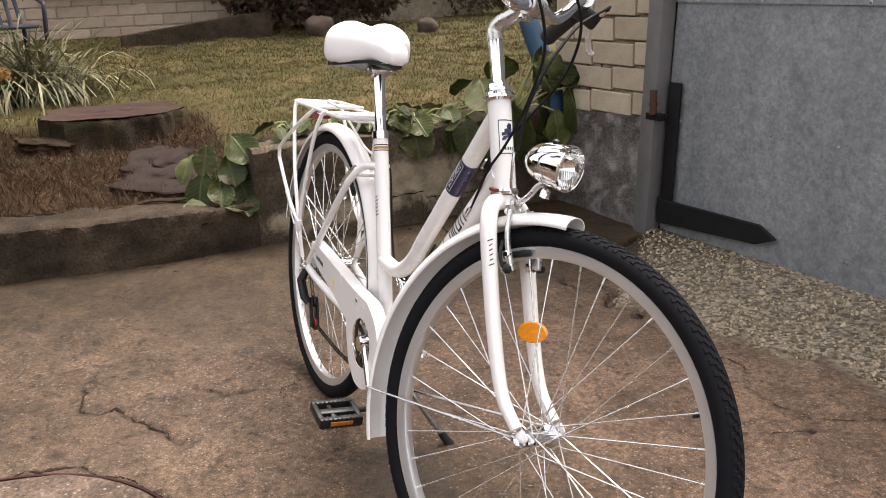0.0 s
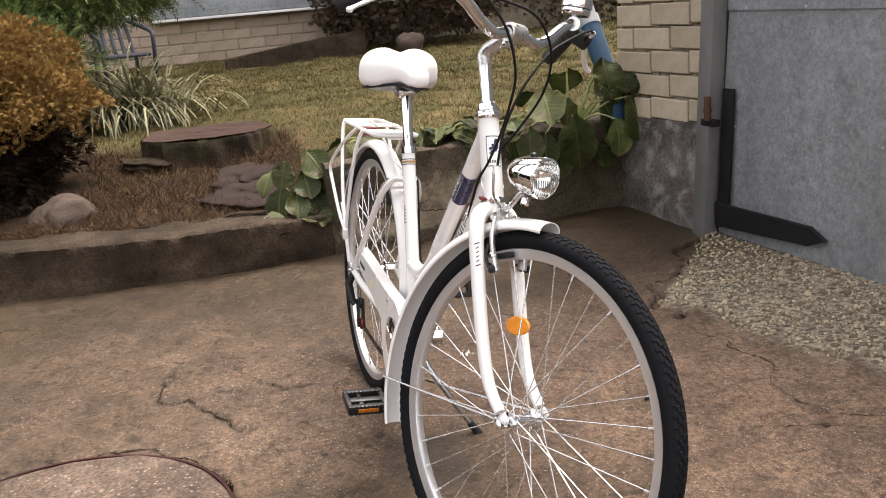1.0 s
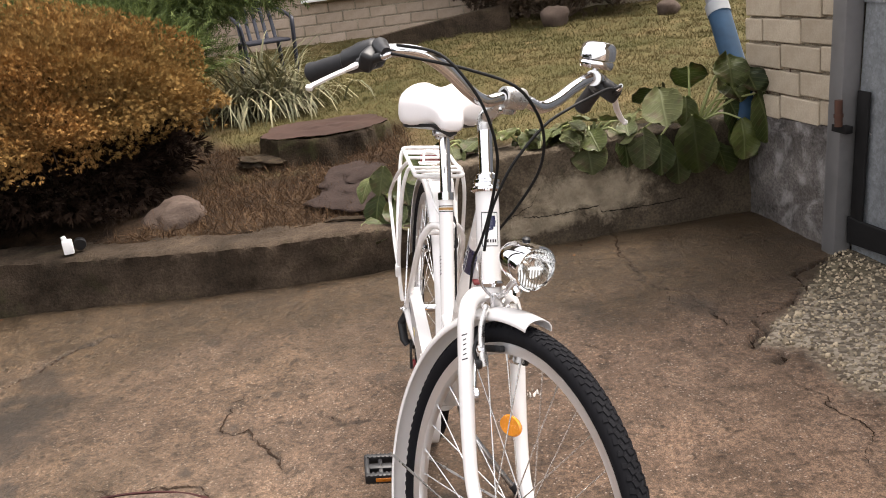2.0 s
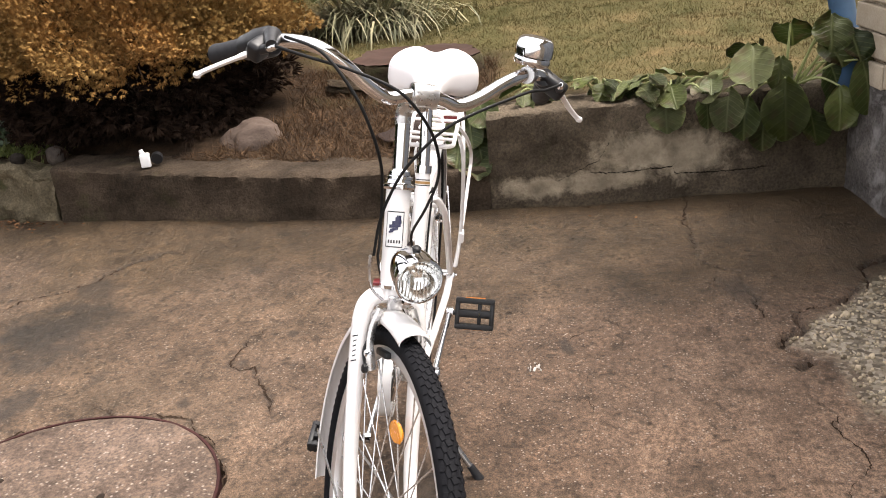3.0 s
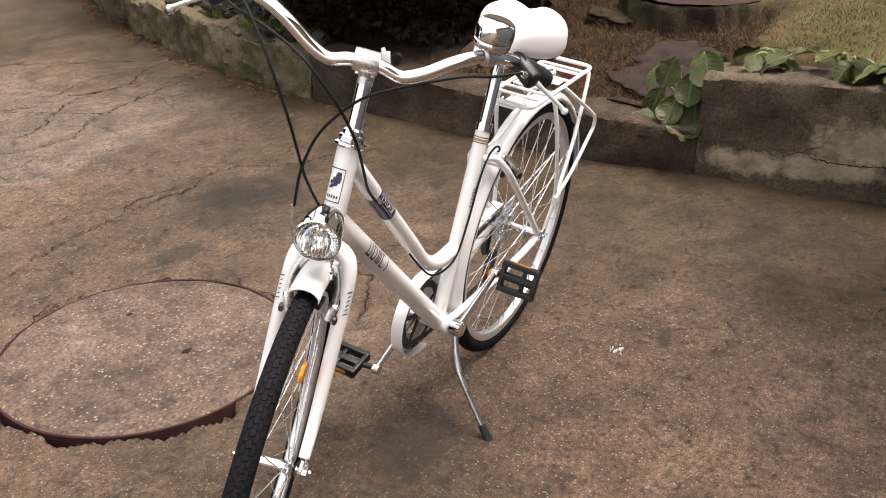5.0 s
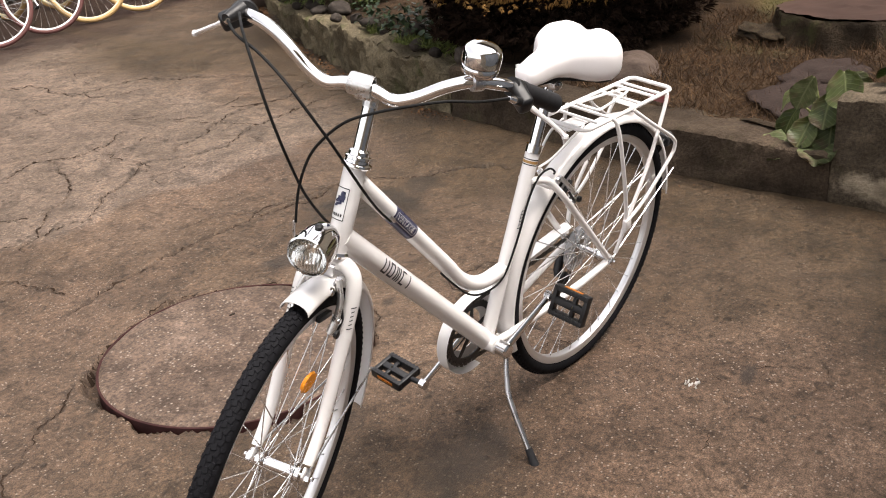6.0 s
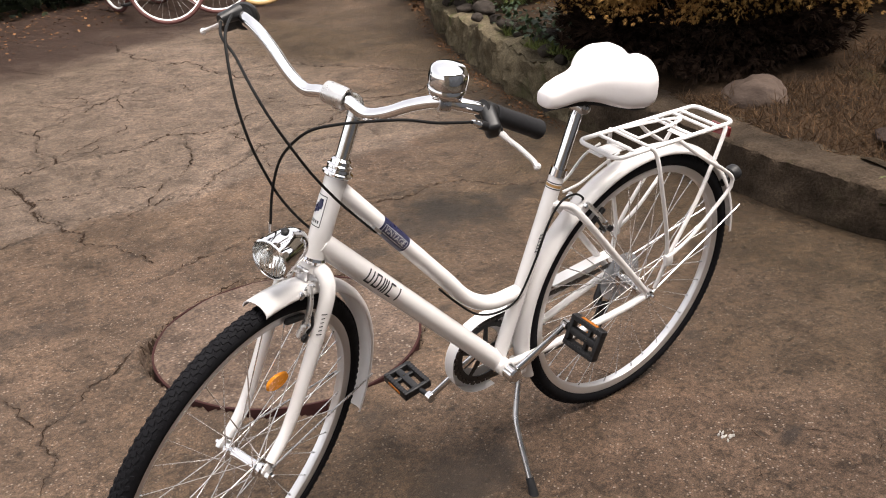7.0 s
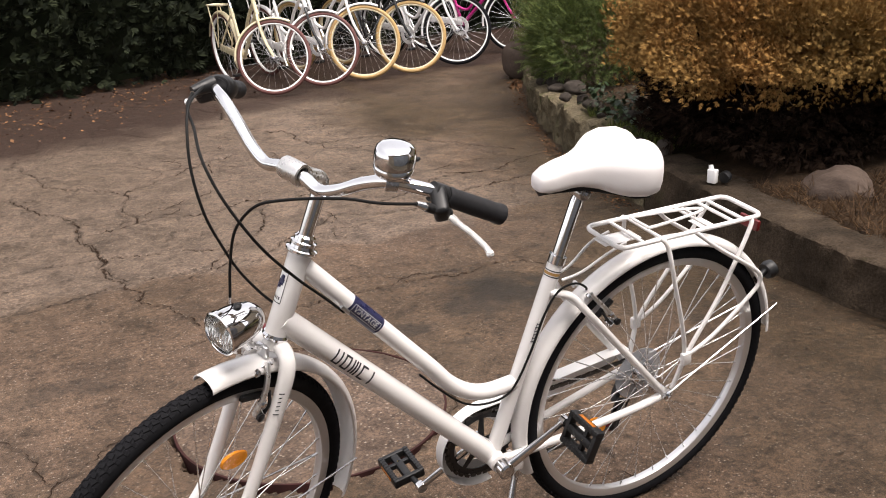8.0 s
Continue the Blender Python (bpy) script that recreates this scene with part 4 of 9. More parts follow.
# steel post, garage door leaf, straps, hinge
bm = bmesh.new()
box(bm, GM @ Matrix.Translation((0.5385, -0.010, 1.15)), (0.083, 0.075, 2.40), 0.004)
post = part("door_post", leaned(bm), M_POST, smooth=30)
tagged(post, "grey painted steel door post, slightly rusty", "post", kind="structure")
door = empty("door_1", GM @ Matrix.Translation((0.588, 0.020, 0.0)), "grey galvanised sheet metal garage door, closed", "door", kind="structure")


def door_part(name, m, size, mat, bevel=0.003, label="", parent=None, seg=2):
    bm = bmesh.new()
    box(bm, m, size, bevel, seg)
    bmesh.ops.transform(bm, matrix=LEANED, verts=bm.verts)
    return part(name, bm, mat, parent or door, label, smooth=30)


def sheet_panel(name, u0, u1, z0, z1, y, seed):
    """One sheet with slight dents and a folded edge."""
    bm = bmesh.new()
    nu, nz = 40, 24
    rows = []
    for i in range(nu + 1):
        r_ = []
        for j in range(nz + 1):
            u, z = u0 + (u1 - u0) * i / nu, z0 + (z1 - z0) * j / nz
            r_.append(bm.verts.new((u, y + 0.0035 * float(fbm(np.array(u), np.array(z), 1.6, seed)), z)))
        rows.append(r_)
    for i in range(nu):
        for j in range(nz):
            bm.faces.new((rows[i][j], rows[i + 1][j], rows[i + 1][j + 1], rows[i][j + 1]))
    ext = bmesh.ops.extrude_face_region(bm, geom=bm.faces[:])
    bmesh.ops.translate(bm, verts=[g for g in ext["geom"] if isinstance(g, bmesh.types.BMVert)], vec=(0, 0.03, 0))
    bmesh.ops.recalc_face_normals(bm, faces=bm.faces)
    bmesh.ops.transform(bm, matrix=LEANED, verts=bm.verts)
    return part(name, bm, M_SHEET, door, smooth=40)


low_sheet = sheet_panel("sheet_panel", 0.0, 2.6, 0.012, 0.980, 0.006, 101)
high_sheet = sheet_panel("sheet_panel", 0.0, 2.6, 0.974, 2.25, -0.001, 107)
door_part("strap", Matrix.Translation((0.047, -0.012, 0.400)), (0.068, 0.012, 0.51), M_STRAP, 0.003, "black painted iron strap")
bm = bmesh.new()
pts = [(0.010, 0.050), (0.560, 0.080), (0.652, 0.116), (0.570, 0.158), (0.082, 0.155), (0.010, 0.160)]
lo = [bm.verts.new((u, -0.003, z)) for u, z in pts]
hi = [bm.verts.new((u, -0.022, z)) for u, z in pts]
bm.faces.new(lo)
bm.faces.new(hi[::-1])
for k in range(6):
    bm.faces.new((lo[k], lo[(k + 1) % 6], hi[(k + 1) % 6], hi[k]))
bmesh.ops.recalc_face_normals(bm, faces=bm.faces)
bmesh.ops.bevel(bm, geom=bm.edges[:], offset=0.0025, segments=1, affect="EDGES")
part("strap", bm, M_STRAP, door, "black painted iron strap with a pointed end", smooth=30)
bm = bmesh.new()
tube(bm, [(0.018, -0.066, 0.525), (0.018, -0.066, 0.625)], 0.015, 16)
tube(bm, [(0.018, -0.066, 0.56), (0.018, -0.066, 0.572)], 0.018, 16)
part("hinge", bm, M_RUST, door, "rusty pin hinge")
door_part("hinge_plate", Matrix.Translation((-0.012, -0.056, 0.512)), (0.090, 0.030, 0.028), M_STRAP, 0.002)
for k in range(7):
    for z in (0.10, 0.50, 0.985):
        u = 0.16 + k * 0.38 + 0.05 * math.sin(k * 3 + z * 9)
        bm = bmesh.new()
        bolt(bm, (u, 0.004 if z < 0.96 else -0.004, z), (0, -1, 0), 0.006, 0.004, 8)
        part("rivet", bm, M_STEEL, door)
# walls that close the building
for u0, u1, nm in ((3.215, 5.0, "wall_garage_side"),):
    bm = bmesh.new()
    box(bm, GM @ Matrix.Translation(((u0 + u1) / 2, 0.15, 1.2)), (u1 - u0, 0.30, 2.7))
    tagged(part(nm, bm, M_MORTAR, smooth=0), "plain garage wall beside the door", "wall", kind="structure")
for nm, c, sz_, lb in (("threshold", (2.4, 0.32, -0.02), (5.1, 0.5, 0.10), "concrete threshold inside the garage door"), ("wall_garage_back", (2.4, 5.0, 1.3), (5.2, 0.25, 3.0), "plain back wall of the garage"),
                       ("wall_garage_end", (4.95, 2.6, 1.3), (0.25, 4.6, 3.0), "plain end wall of the garage"), ("wall_garage_end", (U0 + 0.12, 2.6, 1.3), (0.24, 4.55, 3.0), "plain end wall of the garage"),
                       ("roof_garage", (2.4, 2.55, 2.86), (5.5, 5.4, 0.14), "flat concrete garage roof")):
    bm = bmesh.new()
    box(bm, GM @ Matrix.Translation(c), sz_)
    tagged(part(nm, bm, M_MORTAR, smooth=0), lb, "wall" if "wall" in nm else "slab", kind="structure")
bm = bmesh.new()
box(bm, GM @ Matrix.Translation(((U0 + 5.0) / 2, 0.17, 2.62)), (5.2, 0.35, 0.30))
tagged(part("wall_lintel", bm, M_MORTAR, smooth=0), "concrete lintel over the garage door", "wall", kind="structure")

# ---------------------------------------------------------------- house behind the lawn
HX = -7.2
bm = bmesh.new()
# Carried up past the laid bricks, out of view, to block low sky.
box(bm, Matrix.Translation((HX - 0.20, -0.6, 3.0)), (0.40, 9.0, 5.6))
house = part("wall_house", bm, M_MORTAR, smooth=0)
tagged(house, "pinkish cream brick house wall behind the lawn", "wall", kind="structure")
bm = bmesh.new()
box(bm, Matrix.Translation((HX + 0.045, 1.9, 1.055)), (0.16, 5.0, 0.025), 0.004)
sill = part("sill", bm, simple("white_painted_sill", (0.7, 0.69, 0.67), 0.5, 0, 0.08, 20), house, "white painted ledge strip")
bm = bmesh.new()
box(bm, Matrix.Translation((HX + 0.03, 1.9, 1.17)), (0.10, 5.0, 0.19), 0.004)
part("grey_panel", bm, M_SHEET, house, "grey sheet metal band")
bm = bmesh.new()
box(bm, Matrix.Translation((HX + 0.025, -3.0, 1.125)), (0.06, 4.7, 0.02), 0.004)
part("sill", bm, sill.data.materials[0], house)
# low wall beside the house
bm = bmesh.new()
a, b = Vector((-6.3, 0.0, 0)), Vector((-6.35, 1.35, 0))
quad = []
for p, z0, z1 in ((a, 0.35, 0.672), (b, 0.5, 0.83)):
    for dx, z in ((0, z0), (0, z1), (-0.16, z1), (-0.16, z0)):
        quad.append(bm.verts.new((p.x + dx, p.y, z)))
for k in range(4):
    bm.faces.new((quad[k], quad[(k + 1) % 4], quad[4 + (k + 1) % 4], quad[4 + k]))
bm.faces.new(quad[:4])
bm.faces.new(quad[4:][::-1])
bmesh.ops.recalc_face_normals(bm, faces=bm.faces)
bmesh.ops.bevel(bm, geom=bm.edges[:], offset=0.01, segments=2, affect="EDGES")
bmesh.ops.subdivide_edges(bm, edges=[e for e in bm.edges if e.calc_length() > 1], cuts=14)
tagged(part("garden_wall", bm, M_LEDGE, smooth=40), "low dark-topped concrete garden wall", "wall", kind="structure")

# downpipe at the corner
pipe = empty("downpipe", Matrix.Translation((-1.52, 1.600, 0.5)), "slanting downpipe, grey above and blue below", "pipe")
bm = bmesh.new()
tube(bm, curve([(-0.30, 0.0, 0.40), (-0.60, 0.01, 0.80), (-0.85, 0.02, 1.13)], 8), 0.046, 20)
part("upper_pipe", bm, simple("grey_zinc_pipe", (0.17, 0.175, 0.19), 0.5, 0.3, 0.2, 18), pipe, "grey zinc pipe")
bm = bmesh.new()
M_BLUE = simple("blue_painted_pipe", (0.020, 0.052, 0.098), 0.6, 0.0, 0.35, 16, spec=0.2)
tube(bm, curve([(-0.325, 0, 0.435), (-0.20, 0, 0.265), (-0.05, 0, 0.07), (-0.005, -0.01, -0.02), (0.005, -0.03, -0.06)], 14), 0.052, 20, caps=False)
part("lower_pipe", bm, M_BLUE, pipe, "blue painted lower pipe with an open spout")
bm = bmesh.new()
tube(bm, [(-0.335, 0, 0.445), (-0.300, 0, 0.400)], 0.056, 20, caps=False)
part("pipe_collar", bm, simple("pale_pipe_collar", (0.25, 0.26, 0.27), 0.5, 0.3, 0.2, 18), pipe)

# rust spattered on the bricks beside the spout
bm = bmesh.new()
rr = random.Random(15)
for k in range(46):
    u, z = rr.gauss(0.05, 0.06), rr.gauss(0.68, 0.055)
    if u < -0.1:
        continue
    bmesh.ops.create_icosphere(bm, subdivisions=1, radius=rr.uniform(0.003, 0.010), matrix=GM @ Matrix.Translation((u + 0.045 * z, -0.011 + 0.02 * z, z)) @ Matrix.Diagonal((rr.uniform(0.4, 1.0), 0.15, rr.uniform(0.8, 1.8), 1)))
part("rust_spatter", bm, M_RUST, pier, "dark rust spattered on the bricks", smooth=0)

# roof added above the view, to block low sky light behind the lawn
bm = bmesh.new()
box(bm, Matrix.Translation((HX - 1.6, -0.6, 5.95)) @ Matrix.Rotation(radians(-28), 4, "Y"), (4.6, 9.8, 0.16), 0.02)
tagged(part("sky_block_roof", bm, simple("grey_roof_sheet", (0.12, 0.11, 0.10), 0.7, 0.1, 0.2, 6), smooth=0), "unseen pitched grey roof added to block low sky light", "roof", kind="structure")

# ---------------------------------------------------------------- manhole cover
def cover_material():
    m, nt, b, tc = blank("pebbled_concrete_cover")
    v = tc.outputs["Object"]
    big, mid, fine = noise_at(nt, v, 3.0, 5, 0.6, 0.5), noise_at(nt, v, 14.0, 5, 0.65), noise_at(nt, v, 90.0, 4, 0.7)
    col = ramp(nt, big, [(0.32, (0.050, 0.034, 0.025)), (0.5, (0.080, 0.056, 0.042)), (0.68, (0.112, 0.081, 0.063))])
    col = mixed(nt, 0.8, col, ramp(nt, mid, [(0.3, (0.45, 0.43, 0.41)), (0.5, (1, 1, 1)), (0.7, (1.4, 1.36, 1.32))]), "MULTIPLY")
    col = mixed(nt, 0.9, col, ramp(nt, fine, [(0.34, (0.42, 0.41, 0.40)), (0.5, (1, 1, 1)), (0.66, (1.6, 1.56, 1.5))]), "MULTIPLY")
    vo = nt.nodes.new("ShaderNodeTexVoronoi")
    vo.inputs["Scale"].default_value = 60.0
    nt.links.new(v, vo.inputs["Vector"])
    speck = calc(nt, "MULTIPLY", ramp(nt, vo.outputs["Distance"], [(0.10, (1, 1, 1)), (0.30, (0, 0, 0))]), ramp(nt, noise_at(nt, v, 20.0, 2), [(0.40, (0, 0, 0)), (0.54, (1, 1, 1))]))
    col = mixed(nt, calc(nt, "MULTIPLY", speck, 0.8), col, (0.27, 0.23, 0.195))
    nt.links.new(col, b.inputs["Base Color"])
    b.inputs["Roughness"].default_value = 0.75
    b.inputs["Specular IOR Level"].default_value = 0.2
    nt.links.new(bumped(nt, calc(nt, "ADD", fine, calc(nt, "MULTIPLY", mid, 1.5)), 0.6, 0.005), b.inputs["Normal"])
    return m


bm = bmesh.new()
seg, rings_ = 120, 26
centre = bm.verts.new((0, 0, 0.004))
prev = None
for k in range(1, rings_ + 1):
    r = MAN[2] * k / rings_ if k <= rings_ else MAN[2]
    ring = []
    for j in range(seg):
        a = 2 * math.pi * j / seg
        wob = 1 + (0.003 * math.sin(5 * a + 1) + 0.003 * math.sin(13 * a) + 0.002 * math.sin(31 * a)) * (k / rings_) ** 4
        x, y = r * wob * math.cos(a), r * wob * math.sin(a)
        z = 0.006 + 0.004 * float(fbm(np.array(x), np.array(y), 5.0, 120)) - (0.006 if k == rings_ else 0)
        for hx, hy in ((-0.05, 0.115), (-0.12, -0.20)):
            z -= 0.016 * max(0, 1 - math.hypot((x - hx) / 0.030, (y - hy) / 0.020)) ** 0.6
        ring.append(bm.verts.new((x, y, z)))
    for j in range(seg):
        i = (j + 1) % seg
        if prev is None:
            bm.faces.new((centre, ring[j], ring[i]))
        else:
            bm.faces.new((prev[j], ring[j], ring[i], prev[i]))
    prev = ring
low = [bm.verts.new((v.co.x * 0.995, v.co.y * 0.995, -0.06)) for v in prev]
for j in range(seg):
    i = (j + 1) % seg
    bm.faces.new((prev[j], low[j], low[i], prev[i]))
bm.faces.new(low[::-1])
bmesh.ops.recalc_face_normals(bm, faces=bm.faces)
cover = part("manhole_cover", bm, cover_material(), smooth=50, at=Matrix.Translation((MAN[0], MAN[1], 0)))
tagged(cover, "round worn concrete manhole cover set in the yard", "manhole cover")

bm = bmesh.new()
lathe(bm, [(MAN[2] - 0.004, -0.05), (MAN[2] - 0.003, 0.003), (MAN[2] + 0.001, 0.0045), (MAN[2] + 0.005, 0.003), (MAN[2] + 0.006, -0.05)], None, 120, close=True)
part("rim_hoop", bm, simple("rusted_wine_red_iron", (0.034, 0.013, 0.012), 0.8, 0.1, 0.5, 20, bump=0.4, dist=0.002, spec=0.15), cover, "thin rusty iron hoop round the cover", smooth=50)
for hx, hy in ((-0.05, 0.115), (-0.12, -0.20)):
    bm = bmesh.new()
    bmesh.ops.create_icosphere(bm, subdivisions=2, radius=1.0, matrix=Matrix.Translation((hx, hy, -0.006)) @ Matrix.Diagonal((0.021, 0.013, 0.007, 1)))
    part("lifting_hole", bm, simple("soil_in_hole", (0.018, 0.013, 0.010), 0.95, 0, 0.4, 90, bump=0.6, dist=0.003, spec=0.1), cover, "lifting hole filled with dark soil", smooth=60)

# ---------------------------------------------------------------- planting
def leaf_material(name, light, dark, edge=None, rough=0.45, spread=0.6, scale=25.0, veins=None, mottle=None, gloss=0.2):
    m, nt, b, tc = blank(name)
    v = tc.outputs["Object"]
    g = nt.nodes.new("ShaderNodeNewGeometry")
    oi = nt.nodes.new("ShaderNodeObjectInfo")
    rnd = calc(nt, "FRACT", calc(nt, "ADD", g.outputs["Random Per Island"], oi.outputs["Random"]))
    col = ramp(nt, rnd, [(0.0, dark), (1.0, light)])
    f = noise_at(nt, v, scale, 4, 0.6)
    col = mixed(nt, spread, col, ramp(nt, f, [(0.3, (0.55, 0.55, 0.5)), (0.7, (1.35, 1.3, 1.2))]), "MULTIPLY")
    if mottle:
        col = mixed(nt, ramp(nt, noise_at(nt, v, 1.1, 5, 0.65, 0.3), [(0.40, (0, 0, 0)), (0.60, (1, 1, 1))]), col, mixed(nt, 0.5, col, mottle))
    if edge:
        e = ramp(nt, noise_at(nt, v, scale * 0.4, 3), [(0.55, (0, 0, 0)), (0.7, (1, 1, 1))])
        col = mixed(nt, calc(nt, "MULTIPLY", e, 0.7), col, edge)
    if veins:
        sx = nt.nodes.new("ShaderNodeSeparateXYZ")
        nt.links.new(v, sx.inputs[0])
        ay = calc(nt, "ABSOLUTE", sx.outputs[1])
        ph = calc(nt, "FRACT", calc(nt, "MULTIPLY", calc(nt, "SUBTRACT", sx.outputs[0], calc(nt, "MULTIPLY", ay, 0.7)), 42.0))
        vein = ramp(nt, calc(nt, "ABSOLUTE", calc(nt, "SUBTRACT", ph, 0.5)), [(0.0, (1, 1, 1)), (0.13, (0, 0, 0))])
        rib = ramp(nt, ay, [(0.0025, (1, 1, 1)), (0.005, (0, 0, 0))])
        net = calc(nt, "MAXIMUM", calc(nt, "MULTIPLY", vein, 0.45), rib)
        col = mixed(nt, calc(nt, "MULTIPLY", net, 0.7), col, veins)
        nt.links.new(bumped(nt, calc(nt, "ADD", net, calc(nt, "MULTIPLY", f, 0.6)), 0.5, 0.004), b.inputs["Normal"])
    nt.links.new(col, b.inputs["Base Color"])
    b.inputs["Roughness"].default_value = rough
    b.inputs["Specular IOR Level"].default_value = gloss
    return m


M_LEAF = leaf_material("bergenia_leaf", (0.102, 0.122, 0.036), (0.030, 0.046, 0.013), (0.090, 0.048, 0.03), 0.38, veins=(0.17, 0.185, 0.075), gloss=0.28)
M_LEAF_PALE = leaf_material("pale_bergenia_leaf", (0.16, 0.172, 0.075), (0.068, 0.088, 0.034), (0.14, 0.085, 0.055), 0.45, veins=(0.24, 0.25, 0.125), gloss=0.22)
M_STALK = simple("pale_green_stalk", (0.22, 0.24, 0.09), 0.5, 0, 0.2, 40)
M_ORANGE = leaf_material("bronze_thuja", (0.345, 0.180, 0.060), (0.125, 0.074, 0.029), None, 0.85, spread=0.55, scale=5.0, mottle=(0.16, 0.110, 0.037), gloss=0.06)
M_JUNIPER = leaf_material("green_juniper", (0.125, 0.155, 0.045), (0.040, 0.064, 0.020), None, 0.7, spread=0.5, scale=6.0)
M_OLIVE = leaf_material("olive_shrub", (0.13, 0.11, 0.035), (0.06, 0.05, 0.018), None, 0.6, spread=0.5, scale=6.0)
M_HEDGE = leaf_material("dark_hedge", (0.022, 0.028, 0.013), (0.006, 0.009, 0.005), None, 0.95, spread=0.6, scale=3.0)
M_BARE = leaf_material("bare_brown_shrub", (0.07, 0.045, 0.028), (0.03, 0.02, 0.014), None, 0.8, spread=0.5, scale=6.0)
M_BLADE = leaf_material("variegated_blade", (0.30, 0.27, 0.165), (0.10, 0.105, 0.058), None, 0.5, spread=0.3, scale=10.0)
M_GRASS = leaf_material("winter_grass", (0.105, 0.088, 0.032), (0.046, 0.050, 0.016), None, 0.85, spread=0.6, scale=3.3, mottle=(0.135, 0.088, 0.042))
M_STRAW = leaf_material("dry_litter", (0.12, 0.070, 0.036), (0.030, 0.017, 0.010), None, 0.85, spread=0.4, scale=5.0)
M_TWIG = simple("grey_brown_twig", (0.10, 0.07, 0.05), 0.85, 0, 0.3, 60)
M_IVY = leaf_material("dark_ivy", (0.035, 0.055, 0.025), (0.012, 0.022, 0.012), None, 0.4, spread=0.4, scale=12.0)
M_BARK = old_concrete("wet_mossy_bark", (0.062, 0.044, 0.028), (0.014, 0.010, 0.007), 0.7)
M_CUT = simple("weathered_cut_wood", (0.044, 0.027, 0.022), 0.8, 0, 0.35, 8, bump=0.5, dist=0.006, spec=0.08)
M_BOULDER = simple("grey_pink_boulder", (0.072, 0.053, 0.043), 0.8, 0, 0.3, 9, bump=0.5, dist=0.008, spec=0.08)
M_ROCK = simple("mixed_field_stone", (0.066, 0.055, 0.047), 0.9, 0, 0.55, 14, bump=0.9, dist=0.008, obj_spread=0.6, spec=0.08)

rng = np.random.RandomState(7)


def leaf_mesh(length, width, cup, seed, droop=0.3):
    """A broad rounded leaf with a sunk midrib, wavy rim and real thickness at the rib."""
    r = random.Random(seed)
    bm = bmesh.new()
    nl, nw = 12, 6
    rows = []
    for i in range(nl + 1):
        t = (1 - math.cos(math.pi * i / nl)) / 2
        w = width * 0.5 * math.sin(math.pi * min(1, (t * 0.965 + 0.02) ** 1.32)) ** 0.52
        row = []
        for j in range(-nw, nw + 1):
            s = j / nw
            x = t * length
            y = w * s
            z = cup * (abs(s) ** 1.4) * width * 0.5 - droop * length * t * t + 0.010 * math.sin(7 * t + 2 * s + seed) * abs(s) + 0.006 * math.sin(abs(s) * 3 + t * 16) * abs(s)
            row.append(bm.verts.new((x, y + r.uniform(-0.001, 0.001), z)))
        rows.append(row)
    for a, b in zip(rows, rows[1:]):
        for j in range(2 * nw):
            bm.faces.new((a[j], a[j + 1], b[j + 1], b[j]))
    me = bpy.data.meshes.new("leaf")
    bmesh.ops.solidify(bm, geom=bm.faces[:], thickness=0.0015)
    bm.to_mesh(me)
    bm.free()
    me.shade_smooth()
    return me


LEAVES = [leaf_mesh(0.19, 0.175, 0.22, 3, 0.22), leaf_mesh(0.17, 0.145, 0.15, 5, 0.35), leaf_mesh(0.16, 0.145, 0.30, 9, 0.12), leaf_mesh(0.205, 0.17, 0.12, 12, 0.4)]
for me in LEAVES:
    me.materials.append(M_LEAF)
PALE = [m.copy() for m in LEAVES]
for me in PALE:
    me.materials.clear()
    me.materials.append(M_LEAF_PALE)


def bergenia(base, leaves, label, size=1.0):
    """A clump of large leaves on fleshy stalks; leaves: (x, y, z, heading, pitch, roll, scale, pale)."""
    plant = empty("bergenia_plant", Matrix.Translation(base), label, "plant", "bergenia plants along the wall")
    bm = bmesh.new()
    for x, y, z, head, pitch, roll, sc, pale in leaves:
        tip = Vector((x, y, z))
        root = Vector((x * 0.25, y * 0.25, 0.01))
        tube(bm, curve([root, root.lerp(tip, 0.5) + Vector((0, 0, 0.03)), tip], 8), [0.006] * 5 + [0.0045] * 4, 6)
    part("stalk", bm, M_STALK, plant, "pale fleshy stalks")
    for k, (x, y, z, head, pitch, roll, sc, pale) in enumerate(leaves):
        ob = new("leaf", (PALE if pale else LEAVES)[k % 4])
        ob.parent = plant
        ob.matrix_local = Matrix.Translation((x, y, z)) @ Euler((radians(roll), radians(pitch), radians(head)), "XYZ").to_matrix().to_4x4() @ Matrix.Scale(sc * size, 4)
    return plant


def ring_leaves(seed, n, rx, ry, z0, z1, face, spread, droop, sc=(0.8, 1.15), pale=0.2):
    """Random leaves that mostly look towards heading face (degrees)."""
    r = random.Random(seed)
    out = []
    for k in range(n):
        h = face + r.uniform(-spread, spread)
        q = r.random() ** 0.6
        out.append((rx * q * math.cos(radians(h)), ry * r.uniform(-1, 1), z0 + (z1 - z0) * r.random(), h, r.uniform(*droop), r.uniform(-25, 25), r.uniform(*sc), 1 if r.random() < pale else 0))
    return out


